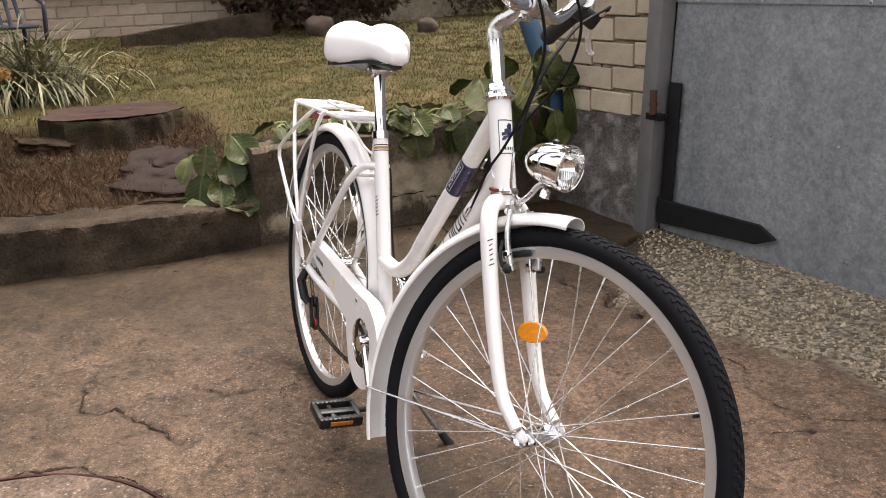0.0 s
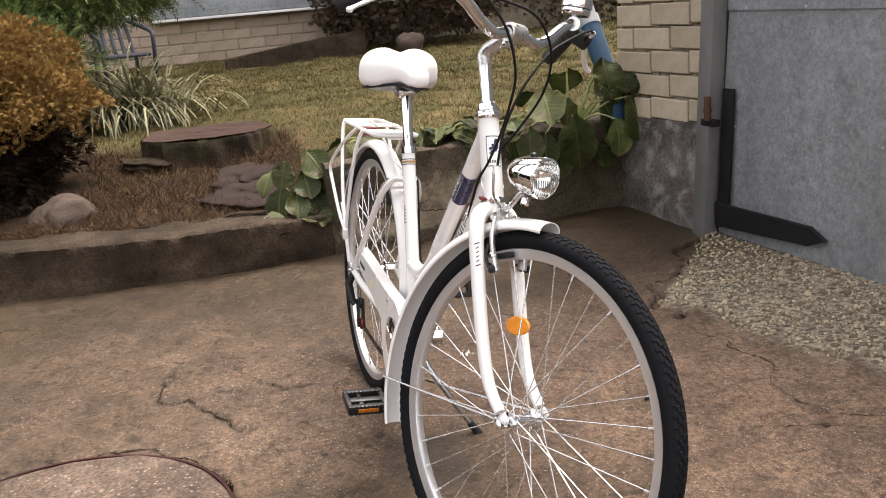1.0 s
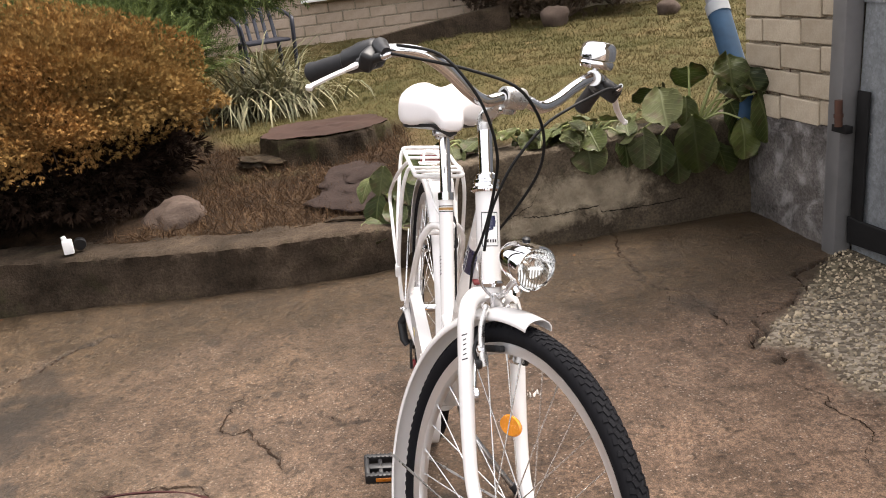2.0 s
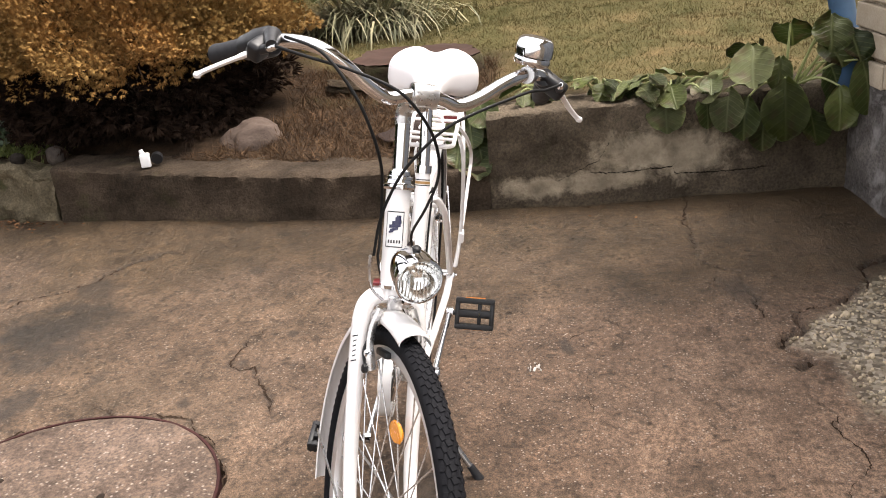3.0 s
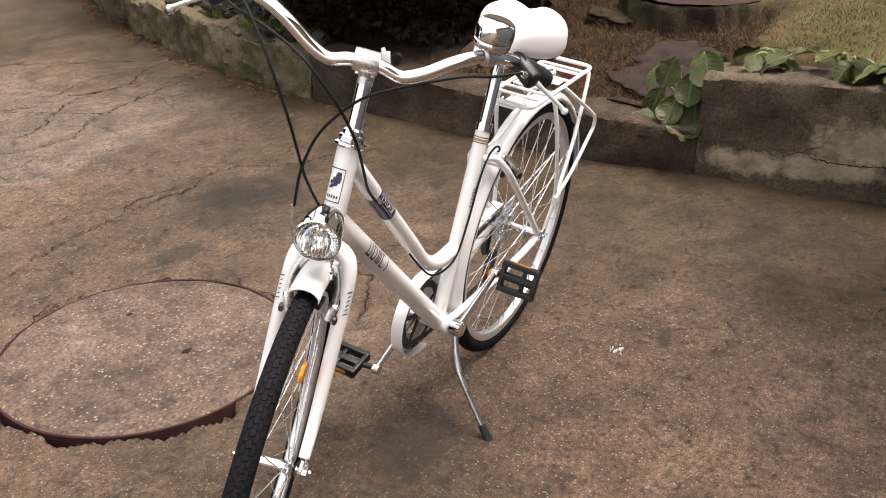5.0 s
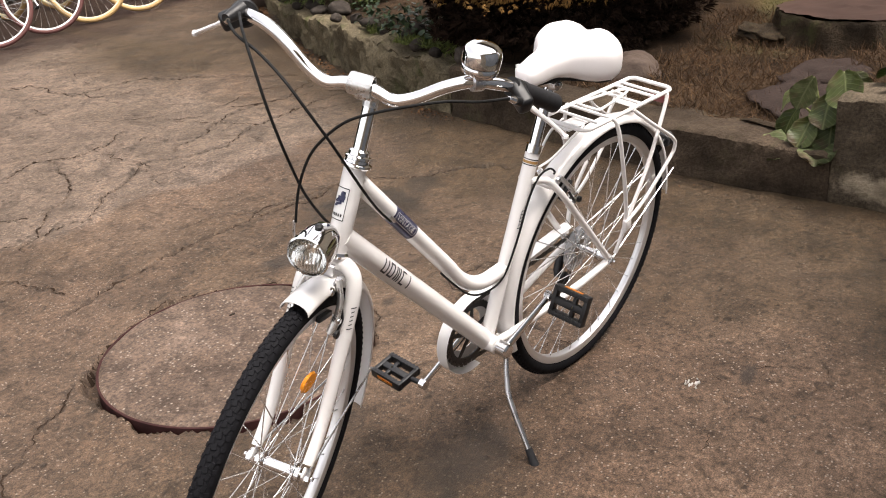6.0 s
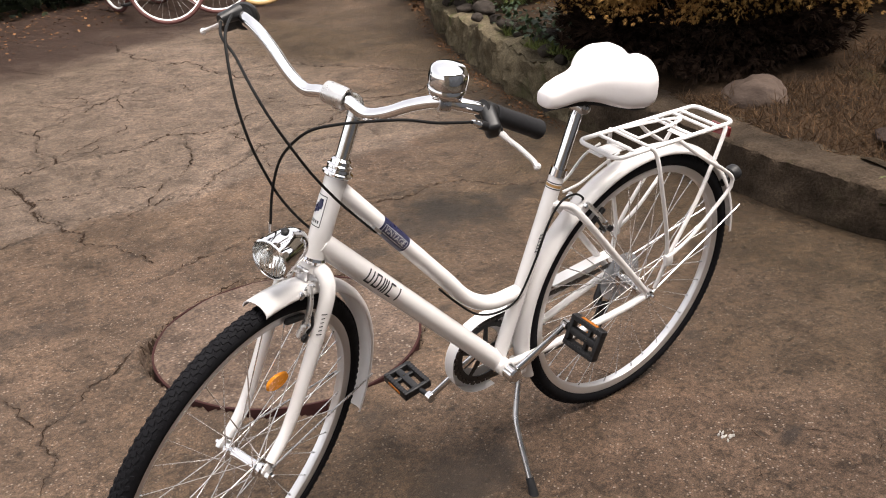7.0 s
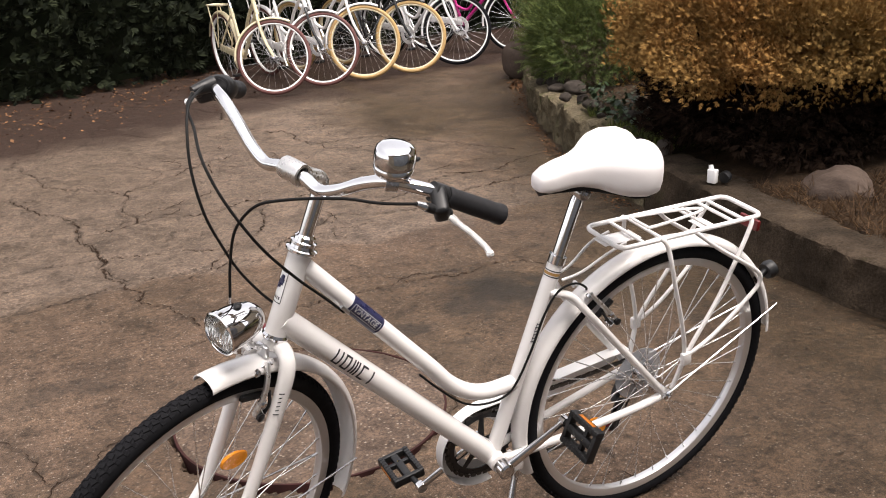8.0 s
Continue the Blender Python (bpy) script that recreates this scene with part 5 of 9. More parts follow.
# big clump by the house corner, hanging over the wall
bergenia((-1.60, 1.36, 0.46), [(0.02, -0.14, 0.17, -15, 28, 18, 1.10, 1), (0.06, -0.04, 0.13, -10, 45, -14, 0.80, 0), (0.03, 0.14, 0.22, 20, 42, 10, 1.10, 0), (0.11, -0.03, 0.05, -8, 52, 5, 1.15, 0),
                               (0.05, 0.21, 0.03, 15, 58, 12, 1.10, 0), (0.10, -0.17, -0.02, -30, 48, 10, 1.00, 0), (0.13, 0.07, -0.08, 14, 55, -10, 0.95, 0), (0.07, 0.15, 0.10, 28, 50, 18, 0.85, 0),
                               (-0.05, 0.02, 0.24, 160, 25, 0, 1.0, 1), (-0.03, -0.22, 0.08, -80, 20, 0, 0.95, 1), (0.0, -0.27, 0.04, -50, 25, -15, 0.95, 1), (0.05, -0.24, 0.01, -15, 38, 0, 0.85, 1), (-0.08, -0.1, 0.16, 200, 15, 0, 0.95, 0), (0.12, -0.11, -0.10, -18, 58, 6, 0.8, 1),
                               (0.14, 0.20, 0.24, 10, 40, 0, 0.95, 0), (0.16, 0.25, 0.12, 20, 55, 10, 1.0, 0), (0.13, 0.13, 0.30, -10, 35, -8, 0.9, 0), (0.17, 0.17, 0.02, 5, 62, 0, 1.0, 0), (0.10, 0.27, 0.20, 40, 45, 12, 0.85, 0)],
         "large glossy green leaves drooping over the wall corner")
bergenia((-1.66, 0.90, 0.45), ring_leaves(11, 16, 0.10, 0.18, 0.02, 0.09, 0, 95, (0, 22), (0.50, 0.75), 0.6) + [(0.10, -0.04, 0.02, -5, 45, 5, 0.95, 1), (0.11, 0.12, 0.01, 15, 50, -5, 0.85, 0)], "grey-green broad leaves lying on the wall top")
bergenia((-1.68, 0.60, 0.45), ring_leaves(12, 10, 0.08, 0.14, 0.02, 0.09, 0, 100, (0, 25), (0.5, 0.75), 0.6), "smaller green leaves along the wall top")
bergenia((-1.68, 0.34, 0.44), ring_leaves(13, 7, 0.07, 0.12, 0.02, 0.07, 0, 100, (0, 25), (0.5, 0.75), 0.7), "low pale leaves with a withered edge on the wall")
bergenia((-1.66, -0.01, 0.21), [(0.03, 0.06, 0.27, 25, 35, 30, 0.85, 0), (0.04, -0.05, 0.24, -20, 45, -20, 0.75, 1), (0.06, 0.03, 0.18, 5, 48, 10, 0.85, 0), (0.07, -0.08, 0.13, -35, 45, 0, 0.75, 0), (0.09, 0.06, 0.11, 12, 42, 14, 0.80, 0),
                                (0.08, -0.07, 0.035, -25, 14, -8, 1.05, 1), (0.10, 0.04, 0.03, 8, 18, 5, 1.05, 1), (0.0, -0.10, 0.20, -60, 35, 0, 0.65, 1), (-0.02, 0.05, 0.26, 80, 30, 0, 0.7, 0), (0.04, 0.10, 0.15, 45, 40, 10, 0.7, 1), (0.10, -0.02, 0.09, -8, 40, -10, 0.8, 0)],
         "glossy green leaves beside the ledge step")


# conifer sprays
def spray(n=7, seed=1, w=0.065):
    """A flat little conifer spray of pointed leaflets."""
    r = random.Random(seed)
    v, f = [], []
    for k in range(n):
        a = (k - (n - 1) / 2) * 0.36 + r.uniform(-0.12, 0.12)
        L_ = 1.0 - 0.13 * abs(k - (n - 1) / 2)
        c, s = math.cos(a), math.sin(a)
        z = r.uniform(-0.12, 0.12)
        base = len(v)
        v += [(0, 0, 0), (0.55 * L_ * c - w * s, 0.55 * L_ * s + w * c, z * 0.5), (L_ * c, L_ * s, z), (0.55 * L_ * c + w * s, 0.55 * L_ * s - w * c, z * 0.5 + 0.06)]
        f += [(base, base + 1, base + 2), (base, base + 2, base + 3)]
    return np.array(v), np.array(f)


def frond(n=7):
    """A long feathery juniper frond: short pointed leaflets on both sides of a stem."""
    v, f = [], []
    for k in range(n):
        t = 0.12 + 0.82 * k / (n - 1)
        ln = 0.34 * (1 - 0.55 * t)
        for s in (-1, 1):
            b = len(v)
            v += [(t - 0.05, 0, 0.02 * s), (t + 0.03, 0, 0), (t + ln * 0.8, s * ln * 0.6, 0.06 * math.sin(5 * k))]
            f += [(b, b + 1, b + 2)]
    return np.array(v), np.array(f)


def blob_points(n, centre, radii, rng, inner=0.8, flat_bottom=-0.35):
    p = rng.normal(size=(n * 2, 3))
    p /= np.linalg.norm(p, axis=1)[:, None]
    p = p[p[:, 2] > flat_bottom][:n]
    lump = 1 + 0.13 * np.sin(p[:, 0] * 7 + p[:, 1] * 5) * np.cos(p[:, 2] * 6 + p[:, 1] * 4) + 0.08 * np.sin(p[:, 1] * 17 + p[:, 0] * 13 + p[:, 2] * 11)
    q = p * (inner + (1 - inner) * rng.rand(len(p)) ** 0.5)[:, None] * lump[:, None] * np.asarray(radii) + np.asarray(centre)
    return q, p


def foliage(name, n, centre, radii, size, mat, parent, rng, inner=0.8, flat=-0.35, up=0.4, seed=1, label="", feather=False):
    """A crown of many small sprays that stand out from an uneven dome."""
    q, p = blob_points(n, centre, radii, rng, inner, flat)
    az = np.arctan2(p[:, 1], p[:, 0]) + rng.normal(0, 0.6, len(p))
    el = np.arcsin(np.clip(p[:, 2], -1, 1)) + up * 0.5 + rng.normal(0, 0.45, len(p))
    sv, sf = frond() if feather else spray(6, seed)
    m = poses(q, rng.uniform(-1.4, 1.4, len(p)), -el, az, size * rng.uniform(0.6, 1.3, len(p)))
    # turn each spray about its own length first
    v, f = scatter(sv, sf, m)
    ob = raw(name, v, f, mat, parent)
    if label:
        tagged(ob, label)
    return ob


def twigs(bm, n, base, spread, height, r0, rng):
    for k in range(n):
        a = rng.uniform(0, 6.28)
        d = spread * rng.uniform(0.3, 1.0)
        p0 = Vector(base) + Vector((0.25 * d * math.cos(a + rng.normal(0, 0.5)), 0.25 * d * math.sin(a), 0))
        p2 = Vector(base) + Vector((d * math.cos(a), d * math.sin(a), height * rng.uniform(0.6, 1.1)))
        mid = p0.lerp(p2, 0.5) + Vector((rng.normal(0, 0.06), rng.normal(0, 0.06), -0.04))
        tube(bm, curve([p0, mid, p2], 6), [r0 * (1 - 0.1 * i) for i in range(7)], 5)


def shrub(name, base, centre, radii, n, size, mat, label, seed, inner=0.8, flat=-0.35, twig=26, up=0.4, feather=False):
    rg = np.random.RandomState(seed)
    ob = empty(name, Matrix.Translation(base), label, "shrub")
    bm = bmesh.new()
    rel = Vector(centre)
    twigs(bm, twig, (0, 0, 0), min(radii[0], radii[1]) * 0.9, rel.z, 0.008, rg)
    part("branchwork", bm, M_TWIG, ob, "bare grey-brown branches")
    foliage("crown", n, centre, radii, size, mat, ob, rg, inner, flat, up, seed, "", feather)
    return ob


bz = lambda x, y: float(bank_z(np.array(x), np.array(y)))
high_juniper = shrub("juniper_bush", (-4.1, -2.00, bz(-4.1, -2.00)), (0, 0.10, 0.74), (0.55, 0.62, 0.18), 3600, 0.17, M_JUNIPER, "tall juniper with level feathery boughs", 18, 0.5, -0.8, 24, 0.3, True)
foliage("crown", 1500, (0.1, 1.12, 0.80), (0.26, 0.46, 0.08), 0.17, M_JUNIPER, high_juniper, np.random.RandomState(28), 0.4, -0.9, 0.2, 6, "", True)
foliage("crown", 1300, (0.1, 0.72, 0.72), (0.30, 0.42, 0.10), 0.17, M_JUNIPER, high_juniper, np.random.RandomState(8), 0.5, -0.8, 0.2, 5, "", True)
orange = shrub("thuja_bush", (-2.42, -1.84, bz(-2.42, -1.84) - 0.02), (0, 0, 0.44), (0.86, 0.89, 0.50), 72000, 0.025, M_ORANGE, "bronze-orange rounded thuja bush, bare underneath", 3, 0.72, -0.12, 90)
rg = np.random.RandomState(5)
foliage("crown", 6500, (0, 0, 0.34), (0.80, 0.84, 0.38), 0.025, M_ORANGE, orange, rg, 0.8, -0.22, -0.5, 4)
skirt = np.random.RandomState(14)
for k in range(22):
    a, q = 2 * math.pi * k / 22 + skirt.normal(0, 0.12), skirt.uniform(0.70, 0.80)
    foliage("crown", 420, (q * math.cos(a), q * math.sin(a) * 1.03, skirt.uniform(0.38, 0.50)), (skirt.uniform(0.09, 0.15), skirt.uniform(0.09, 0.16), skirt.uniform(0.07, 0.15)), 0.024, M_ORANGE, orange, skirt, 0.3, -1.0, -0.3, 20 + k)
# Dead twigs coloured near black, to paint the shade under the crown.
M_SHADED_TWIGS = leaf_material("shaded_dead_thuja", (0.026, 0.016, 0.011), (0.008, 0.005, 0.004), None, 0.95, spread=0.4, scale=8.0, gloss=0.05)
foliage("dead_inner_growth", 16000, (0, 0, 0.22), (0.70, 0.74, 0.42), 0.060, M_SHADED_TWIGS, orange, np.random.RandomState(9), 0.55, -0.55, 0.2, 8, "dense dead twigs inside the bush, coloured near black as shade")
shrub("juniper_bush", (-2.95, -4.20, 0.2), (0, 0, 0.42), (0.48, 0.62, 0.46), 5200, 0.13, M_JUNIPER, "spreading green juniper bush", 13, 0.6, -0.7, 30, 0.9, True)
shrub("juniper_bush", (-3.60, -1.95, bz(-3.6, -1.95)), (0, 0, 0.46), (0.65, 0.90, 0.32), 6000, 0.14, M_JUNIPER, "wide feathery green juniper behind the thuja", 17, 0.55, -0.6, 30, 0.6, True)
shrub("olive_bush", (-3.70, -5.25, 0.15), (0, 0, 0.66), (0.66, 0.70, 0.52), 9000, 0.045, M_OLIVE, "olive-brown rounded evergreen bush", 19, 0.75, -0.7, 30)
shrub("brown_shrub", (-6.65, 1.90, 0.62), (0, 0, 0.42), (0.5, 0.95, 0.42), 6500, 0.065, M_BARE, "bare brown shrub by the house", 23, 0.4, -0.8, 60)
shrub("brown_shrub", (-7.6, 4.2, 0.75), (0, 0, 0.4), (0.9, 1.3, 0.6), 6500, 0.075, M_BARE, "bare brown shrub at the end of the lawn", 29, 0.4, -0.8, 60)
shrub("olive_bush", (-5.6, -3.4, 0.5), (0, 0, 0.6), (1.0, 1.2, 0.75), 6500, 0.085, M_JUNIPER, "dark green evergreen bush farther back", 31, 0.7, -0.7, 20)

# ivy and twigs at the foot of the thuja
rg = np.random.RandomState(37)
n = 900
lx, ly = rg.uniform(-2.25, -1.72, n), rg.uniform(-3.3, -2.35, n)
keep = (edge_x(ly) - 0.12 - lx) > 0
lx, ly = lx[keep], ly[keep]
lz = bank_z(lx, ly) + rg.uniform(0.0, 0.14, len(lx))
ivy_v = [(0, 0, 0), (0.5, 0.45, 0.05), (1, 0, -0.05), (0.5, -0.45, 0.05)]
v, f = scatter(ivy_v, [(0, 1, 2), (0, 2, 3)], poses(np.stack([lx, ly, lz], -1), rg.normal(0, 0.5, len(lx)), rg.normal(0.4, 0.4, len(lx)), rg.uniform(0, 6.28, len(lx)), rg.uniform(0.02, 0.045, len(lx))))
ivy = raw("ivy_cover", v, f, M_IVY)
tagged(ivy, "dark glossy ivy at the foot of the bush", "ivy", kind="stuff")

# hedge behind the parked bicycles: tall bank of dark sprays
hedge_line = [(5.2, -6.0), (2.2, -7.0), (0.85, -7.6), (-0.36, -8.1), (-1.6, -8.5), (-3.4, -9.1), (-6.0, -9.6), (-9.5, -9.6)]
hv, hf = [], []
off = 0
rg = np.random.RandomState(41)
sv, sf = spray(5, 6, 0.13)
for (x0, y0), (x1, y1) in zip(hedge_line, hedge_line[1:]):
    L_ = math.hypot(x1 - x0, y1 - y0)
    n = int(L_ * 2300)
    t, hgt = rg.rand(n), 3.3 * rg.rand(n) ** 0.85
    nx_, ny_ = -(y1 - y0) / L_, (x1 - x0) / L_
    if nx_ * (0 - x0) + ny_ * (0 - y0) < 0:
        nx_, ny_ = -nx_, -ny_
    px, py = x0 + (x1 - x0) * t, y0 + (y1 - y0) * t
    bulge = 0.16 * fbm(t * L_ + x0 * 3, hgt, 1.6, 43) + 0.10 * fbm(t * L_ + x0 * 3, hgt, 5.0, 47) - 0.22 * rg.rand(n) ** 2
    px, py = px + nx_ * bulge, py + ny_ * bulge
    az = math.atan2(ny_, nx_) + rg.normal(0, 0.8, n)
    m = poses(np.stack([px, py, slope(px, py) + hgt], -1), rg.uniform(-1.5, 1.5, n), rg.normal(-0.25, 0.5, n), az, rg.uniform(0.07, 0.14, n))
    v, f = scatter(sv, sf, m)
    hv.append(v)
    hf.append(f + off)
    off += len(v)
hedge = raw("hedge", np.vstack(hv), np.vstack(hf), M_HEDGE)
tagged(hedge, "tall dark green conifer hedge behind the bicycles", "hedge", kind="stuff")
# Plain dark backing stands in for the shaded inside of the hedge.
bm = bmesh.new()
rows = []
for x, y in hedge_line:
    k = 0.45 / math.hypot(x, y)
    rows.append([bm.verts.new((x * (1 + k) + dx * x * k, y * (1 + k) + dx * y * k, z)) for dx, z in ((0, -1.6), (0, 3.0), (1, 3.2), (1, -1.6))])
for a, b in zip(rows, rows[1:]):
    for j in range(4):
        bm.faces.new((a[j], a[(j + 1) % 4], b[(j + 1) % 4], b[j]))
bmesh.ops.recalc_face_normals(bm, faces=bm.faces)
tagged(part("hedge_core", bm, M_HEDGE, smooth=0), "plain dark backing for the shaded inside of the hedge", "hedge", kind="stuff")

# variegated grass clump
clump = empty("ornamental_grass", Matrix.Translation((-3.95, -0.78, bz(-3.95, -0.78) - 0.01)), "tussock of long arching straw-coloured striped grass", "grass clump")
rg = np.random.RandomState(53)
bv, bf = [], []
for k in range(620):
    a, ln = rg.uniform(0, 6.28), rg.uniform(0.35, 0.78)
    lean, w = rg.uniform(0.45, 1.7), rg.uniform(0.0045, 0.0095)
    p = np.array([0.12 * rg.normal(), 0.16 * rg.normal(), 0.0])
    d = np.array([math.cos(a), math.sin(a), 0])
    s = np.array([-d[1], d[0], 0]) * w
    base = len(bv)
    el = 1.45 - lean * 0.45
    for i in range(6):
        q = 1 - 0.8 * (i / 5) ** 2
        bv += [tuple(p - s * q), tuple(p + s * q)]
        p = p + (d * math.cos(el) + np.array([0, 0, 1]) * math.sin(el)) * ln / 5
        el -= lean * 0.42
    for i in range(5):
        j = base + 2 * i
        bf.append((j, j + 1, j + 3, j + 2))
raw("blades", bv, bf, M_BLADE, clump)

# lawn and dry litter as many short blades
def blades(name, n, x0, x1, y0, y1, keep, length, width, mat, seed, lean=0.6):
    rg = np.random.RandomState(seed)
    x, y = rg.uniform(x0, x1, n), rg.uniform(y0, y1, n)
    k = keep(x, y, rg)
    x, y = x[k], y[k]
    z = bank_z(x, y) + 0.02 * fbm(x, y, 2.2, 61) + 0.012 * fbm(x, y, 9.0, 65) - 0.016
    sv = np.array([(-0.5, 0, 0), (0.5, 0, 0), (0.3, 0.25, 0.55), (-0.3, 0.25, 0.55), (0, 0.65, 1.0)])
    sv[:, 0] *= width / length
    m = poses(np.stack([x, y, z], -1), rg.normal(0, lean, len(x)), rg.normal(0, lean, len(x)), rg.uniform(0, 6.28, len(x)), length * rg.uniform(0.5, 1.3, len(x)))
    v, f = scatter(sv, [(0, 1, 2), (0, 2, 3), (3, 2, 4)], m)
    return raw(name, v, f, mat)


behind = lambda x, y: edge_x(y) - 0.22 - x
tagged(blades("lawn_grass", 105000, -4.6, -1.6, -1.6, 3.0, lambda x, y, r: (lawn_mask(x, y) > r.rand(len(x))) & (behind(x, y) > 0) & ((y < 1.6) | (x < -1.75)), 0.026, 0.0034, M_GRASS, 59), "short yellow-green winter grass", "grass", kind="stuff")
tagged(blades("lawn_grass_far", 60000, -7.1, -4.5, -2.5, 4.5, lambda x, y, r: lawn_mask(x, y) > 0.4, 0.030, 0.006, M_GRASS, 61), "winter lawn towards the house", "grass", kind="stuff")
# Litter left out under the thuja, so bare soil deepens the shade.
tagged(blades("dry_litter", 40000, -2.9, -1.62, -2.4, 0.1, lambda x, y, r: (lawn_mask(x, y) < 0.8 * r.rand(len(x)) + 0.1) & (behind(x, y) > -0.02) & (np.hypot(x + 2.42, y + 1.84) > 0.80 + 0.1 * r.rand(len(x))), 0.060, 0.0035, M_STRAW, 67, 1.0), "dry needles and dead stalks on the bank", "litter", kind="stuff")

M_WEED = leaf_material("fresh_weeds", (0.115, 0.135, 0.035), (0.045, 0.060, 0.016), None, 0.7, spread=0.5, scale=9.0)
tagged(blades("weed_tufts", 4200, -2.05, -1.68, -3.1, -2.02, lambda x, y, r: (fbm(x, y, 5.0, 171) > -0.1) & (behind(x, y) > -0.12), 0.055, 0.005, M_WEED, 69, 0.5), "small green weeds behind the edging stones", "weeds", kind="stuff")

# tree stump
stump = empty("tree_stump", Matrix.Translation((-2.78, -0.355, 0.30)), "wide old tree stump with a weathered cut top", "stump")
bm = bmesh.new()
seg = 112
rows = []
for k, (z, rr) in enumerate(((-0.14, 1.34), (-0.05, 1.20), (0.0, 1.09), (0.03, 1.04), (0.06, 1.01), (0.09, 1.0), (0.12, 0.995), (0.145, 0.99), (0.165, 0.985), (0.178, 0.965))):
    row = []
    for j in range(seg):
        a = 2 * math.pi * j / seg
        w = 0.362 * rr * (1 + 0.035 * math.sin(5 * a + 1) + 0.03 * math.sin(9 * a + k * 0.3) + 0.02 * math.sin(23 * a) + (0.10 * max(0, math.sin(3 * a)) ** 2 if k < 3 else 0))
        w += 0.012 * noise.noise(Vector((9 * math.cos(a), 9 * math.sin(a), z * 6))) + (0.012 * noise.noise(Vector((22 * math.cos(a), 22 * math.sin(a), z * 14))) if k < 9 else 0)
        row.append(bm.verts.new((w * math.cos(a) * 0.9, w * math.sin(a), z + (0.006 * noise.noise(Vector((7 * math.cos(a), 7 * math.sin(a), 3))) if k > 5 else 0))))
    rows.append(row)
for a, b in zip(rows, rows[1:]):
    for j in range(seg):
        bm.faces.new((a[j], a[(j + 1) % seg], b[(j + 1) % seg], b[j]))
bm.faces.new(rows[0])
part("bark", bm, M_BARK, stump, "dark mossy bark", smooth=60)
bm = bmesh.new()
prev, c = None, bm.verts.new((0, 0, 0.186))
for k in range(1, 9):
    row = []
    for j in range(seg):
        a = 2 * math.pi * j / seg
        w = 0.355 * 0.97 * k / 8 * (1 + (0.035 * math.sin(5 * a + 1) + 0.03 * math.sin(9 * a + 1.5) + 0.02 * math.sin(23 * a)) * (k / 8) ** 2)
        row.append(bm.verts.new((w * math.cos(a) * 0.9, w * math.sin(a), 0.184 + 0.004 * math.sin(k * 2.4) + 0.005 * math.sin(3 * a + k))))
    for j in range(seg):
        bm.faces.new((c, row[j], row[(j + 1) % seg]) if prev is None else (prev[j], row[j], row[(j + 1) % seg], prev[(j + 1) % seg]))
    prev = row
part("cut_top", bm, M_CUT, stump, "reddish-brown weathered cut surface", smooth=60)


def rock_mesh(seed, sub=3, rough=0.24):
    bm = bmesh.new()
    bmesh.ops.create_icosphere(bm, subdivisions=sub, radius=1.0)
    off = Vector((seed * 3.1, seed * 1.7, seed * 0.9))
    for v in bm.verts:
        k = 1 + rough * noise.noise(v.co * 1.3 + off) + rough * 0.45 * noise.noise(v.co * 3.1 + off)
        v.co = v.co * k
    return bm


def stone(name, at, size, turn, mat, label, category="stone", seed=1, group="", sub=3, rough=0.24):
    ob = part(name, rock_mesh(seed, sub, rough), mat, None, smooth=80)
    ob.matrix_world = Matrix.Translation(at) @ Euler([radians(a) for a in turn]).to_matrix().to_4x4() @ Matrix.Diagonal((*size, 1))
    return tagged(ob, label, category, group)


stone("boulder", (-1.92, -1.07, 0.252), (0.115, 0.165, 0.118), (8, -5, 12), M_BOULDER, "smooth grey-pink boulder on the bank", "boulder", 2, sub=4)
stone("boulder", (-6.1, 1.72, 0.66), (0.10, 0.14, 0.11), (8, -5, 12), M_BOULDER, "reddish field stone by the far shrub", "boulder", 5)
stone("boulder", (-6.0, 2.75, 0.62), (0.10, 0.13, 0.09), (0, 5, 40), M_BOULDER, "reddish field stone by the far shrub", "boulder", 6)
M_SLATE = simple("damp_brown_slab", (0.030, 0.021, 0.018), 0.85, 0, 0.5, 16, bump=0.9, dist=0.006, spec=0.08)
stone("flat_stone", (-1.94, -0.20, 0.262), (0.20, 0.20, 0.040), (0, 9, 10), M_SLATE, "flat broken slab of dark stone lying in the litter", "stone", 7, sub=4, rough=0.6)
stone("flat_stone", (-2.14, -0.16, 0.300), (0.15, 0.19, 0.040), (4, 10, 50), M_SLATE, "flat broken slab of dark stone lying in the litter", "stone", 8, sub=4, rough=0.6)
stone("flat_stone", (-2.56, -0.72, 0.315), (0.15, 0.13, 0.036), (6, 4, 30), M_BARK, "dark slab stacked beside the stump", "stone", 9, sub=4, rough=0.5)
stone("flat_stone", (-2.58, -0.70, 0.375), (0.13, 0.12, 0.030), (-4, 6, 70), M_BARK, "dark slab stacked beside the stump", "stone", 12, sub=4, rough=0.5)
bm = bmesh.new()
tube(bm, curve([(-1.66, -0.36, 0.222), (-1.63, -0.30, 0.238), (-1.62, -0.22, 0.232), (-1.60, -0.16, 0.236)], 14), [0.012 + 0.010 * math.sin(math.pi * k / 14) for k in range(15)], 8, flat=0.35)
tagged(part("bark_strip", bm, M_BARK, None, smooth=50), "curled dark strip of bark on the ledge edge", "bark")
rr = random.Random(71)
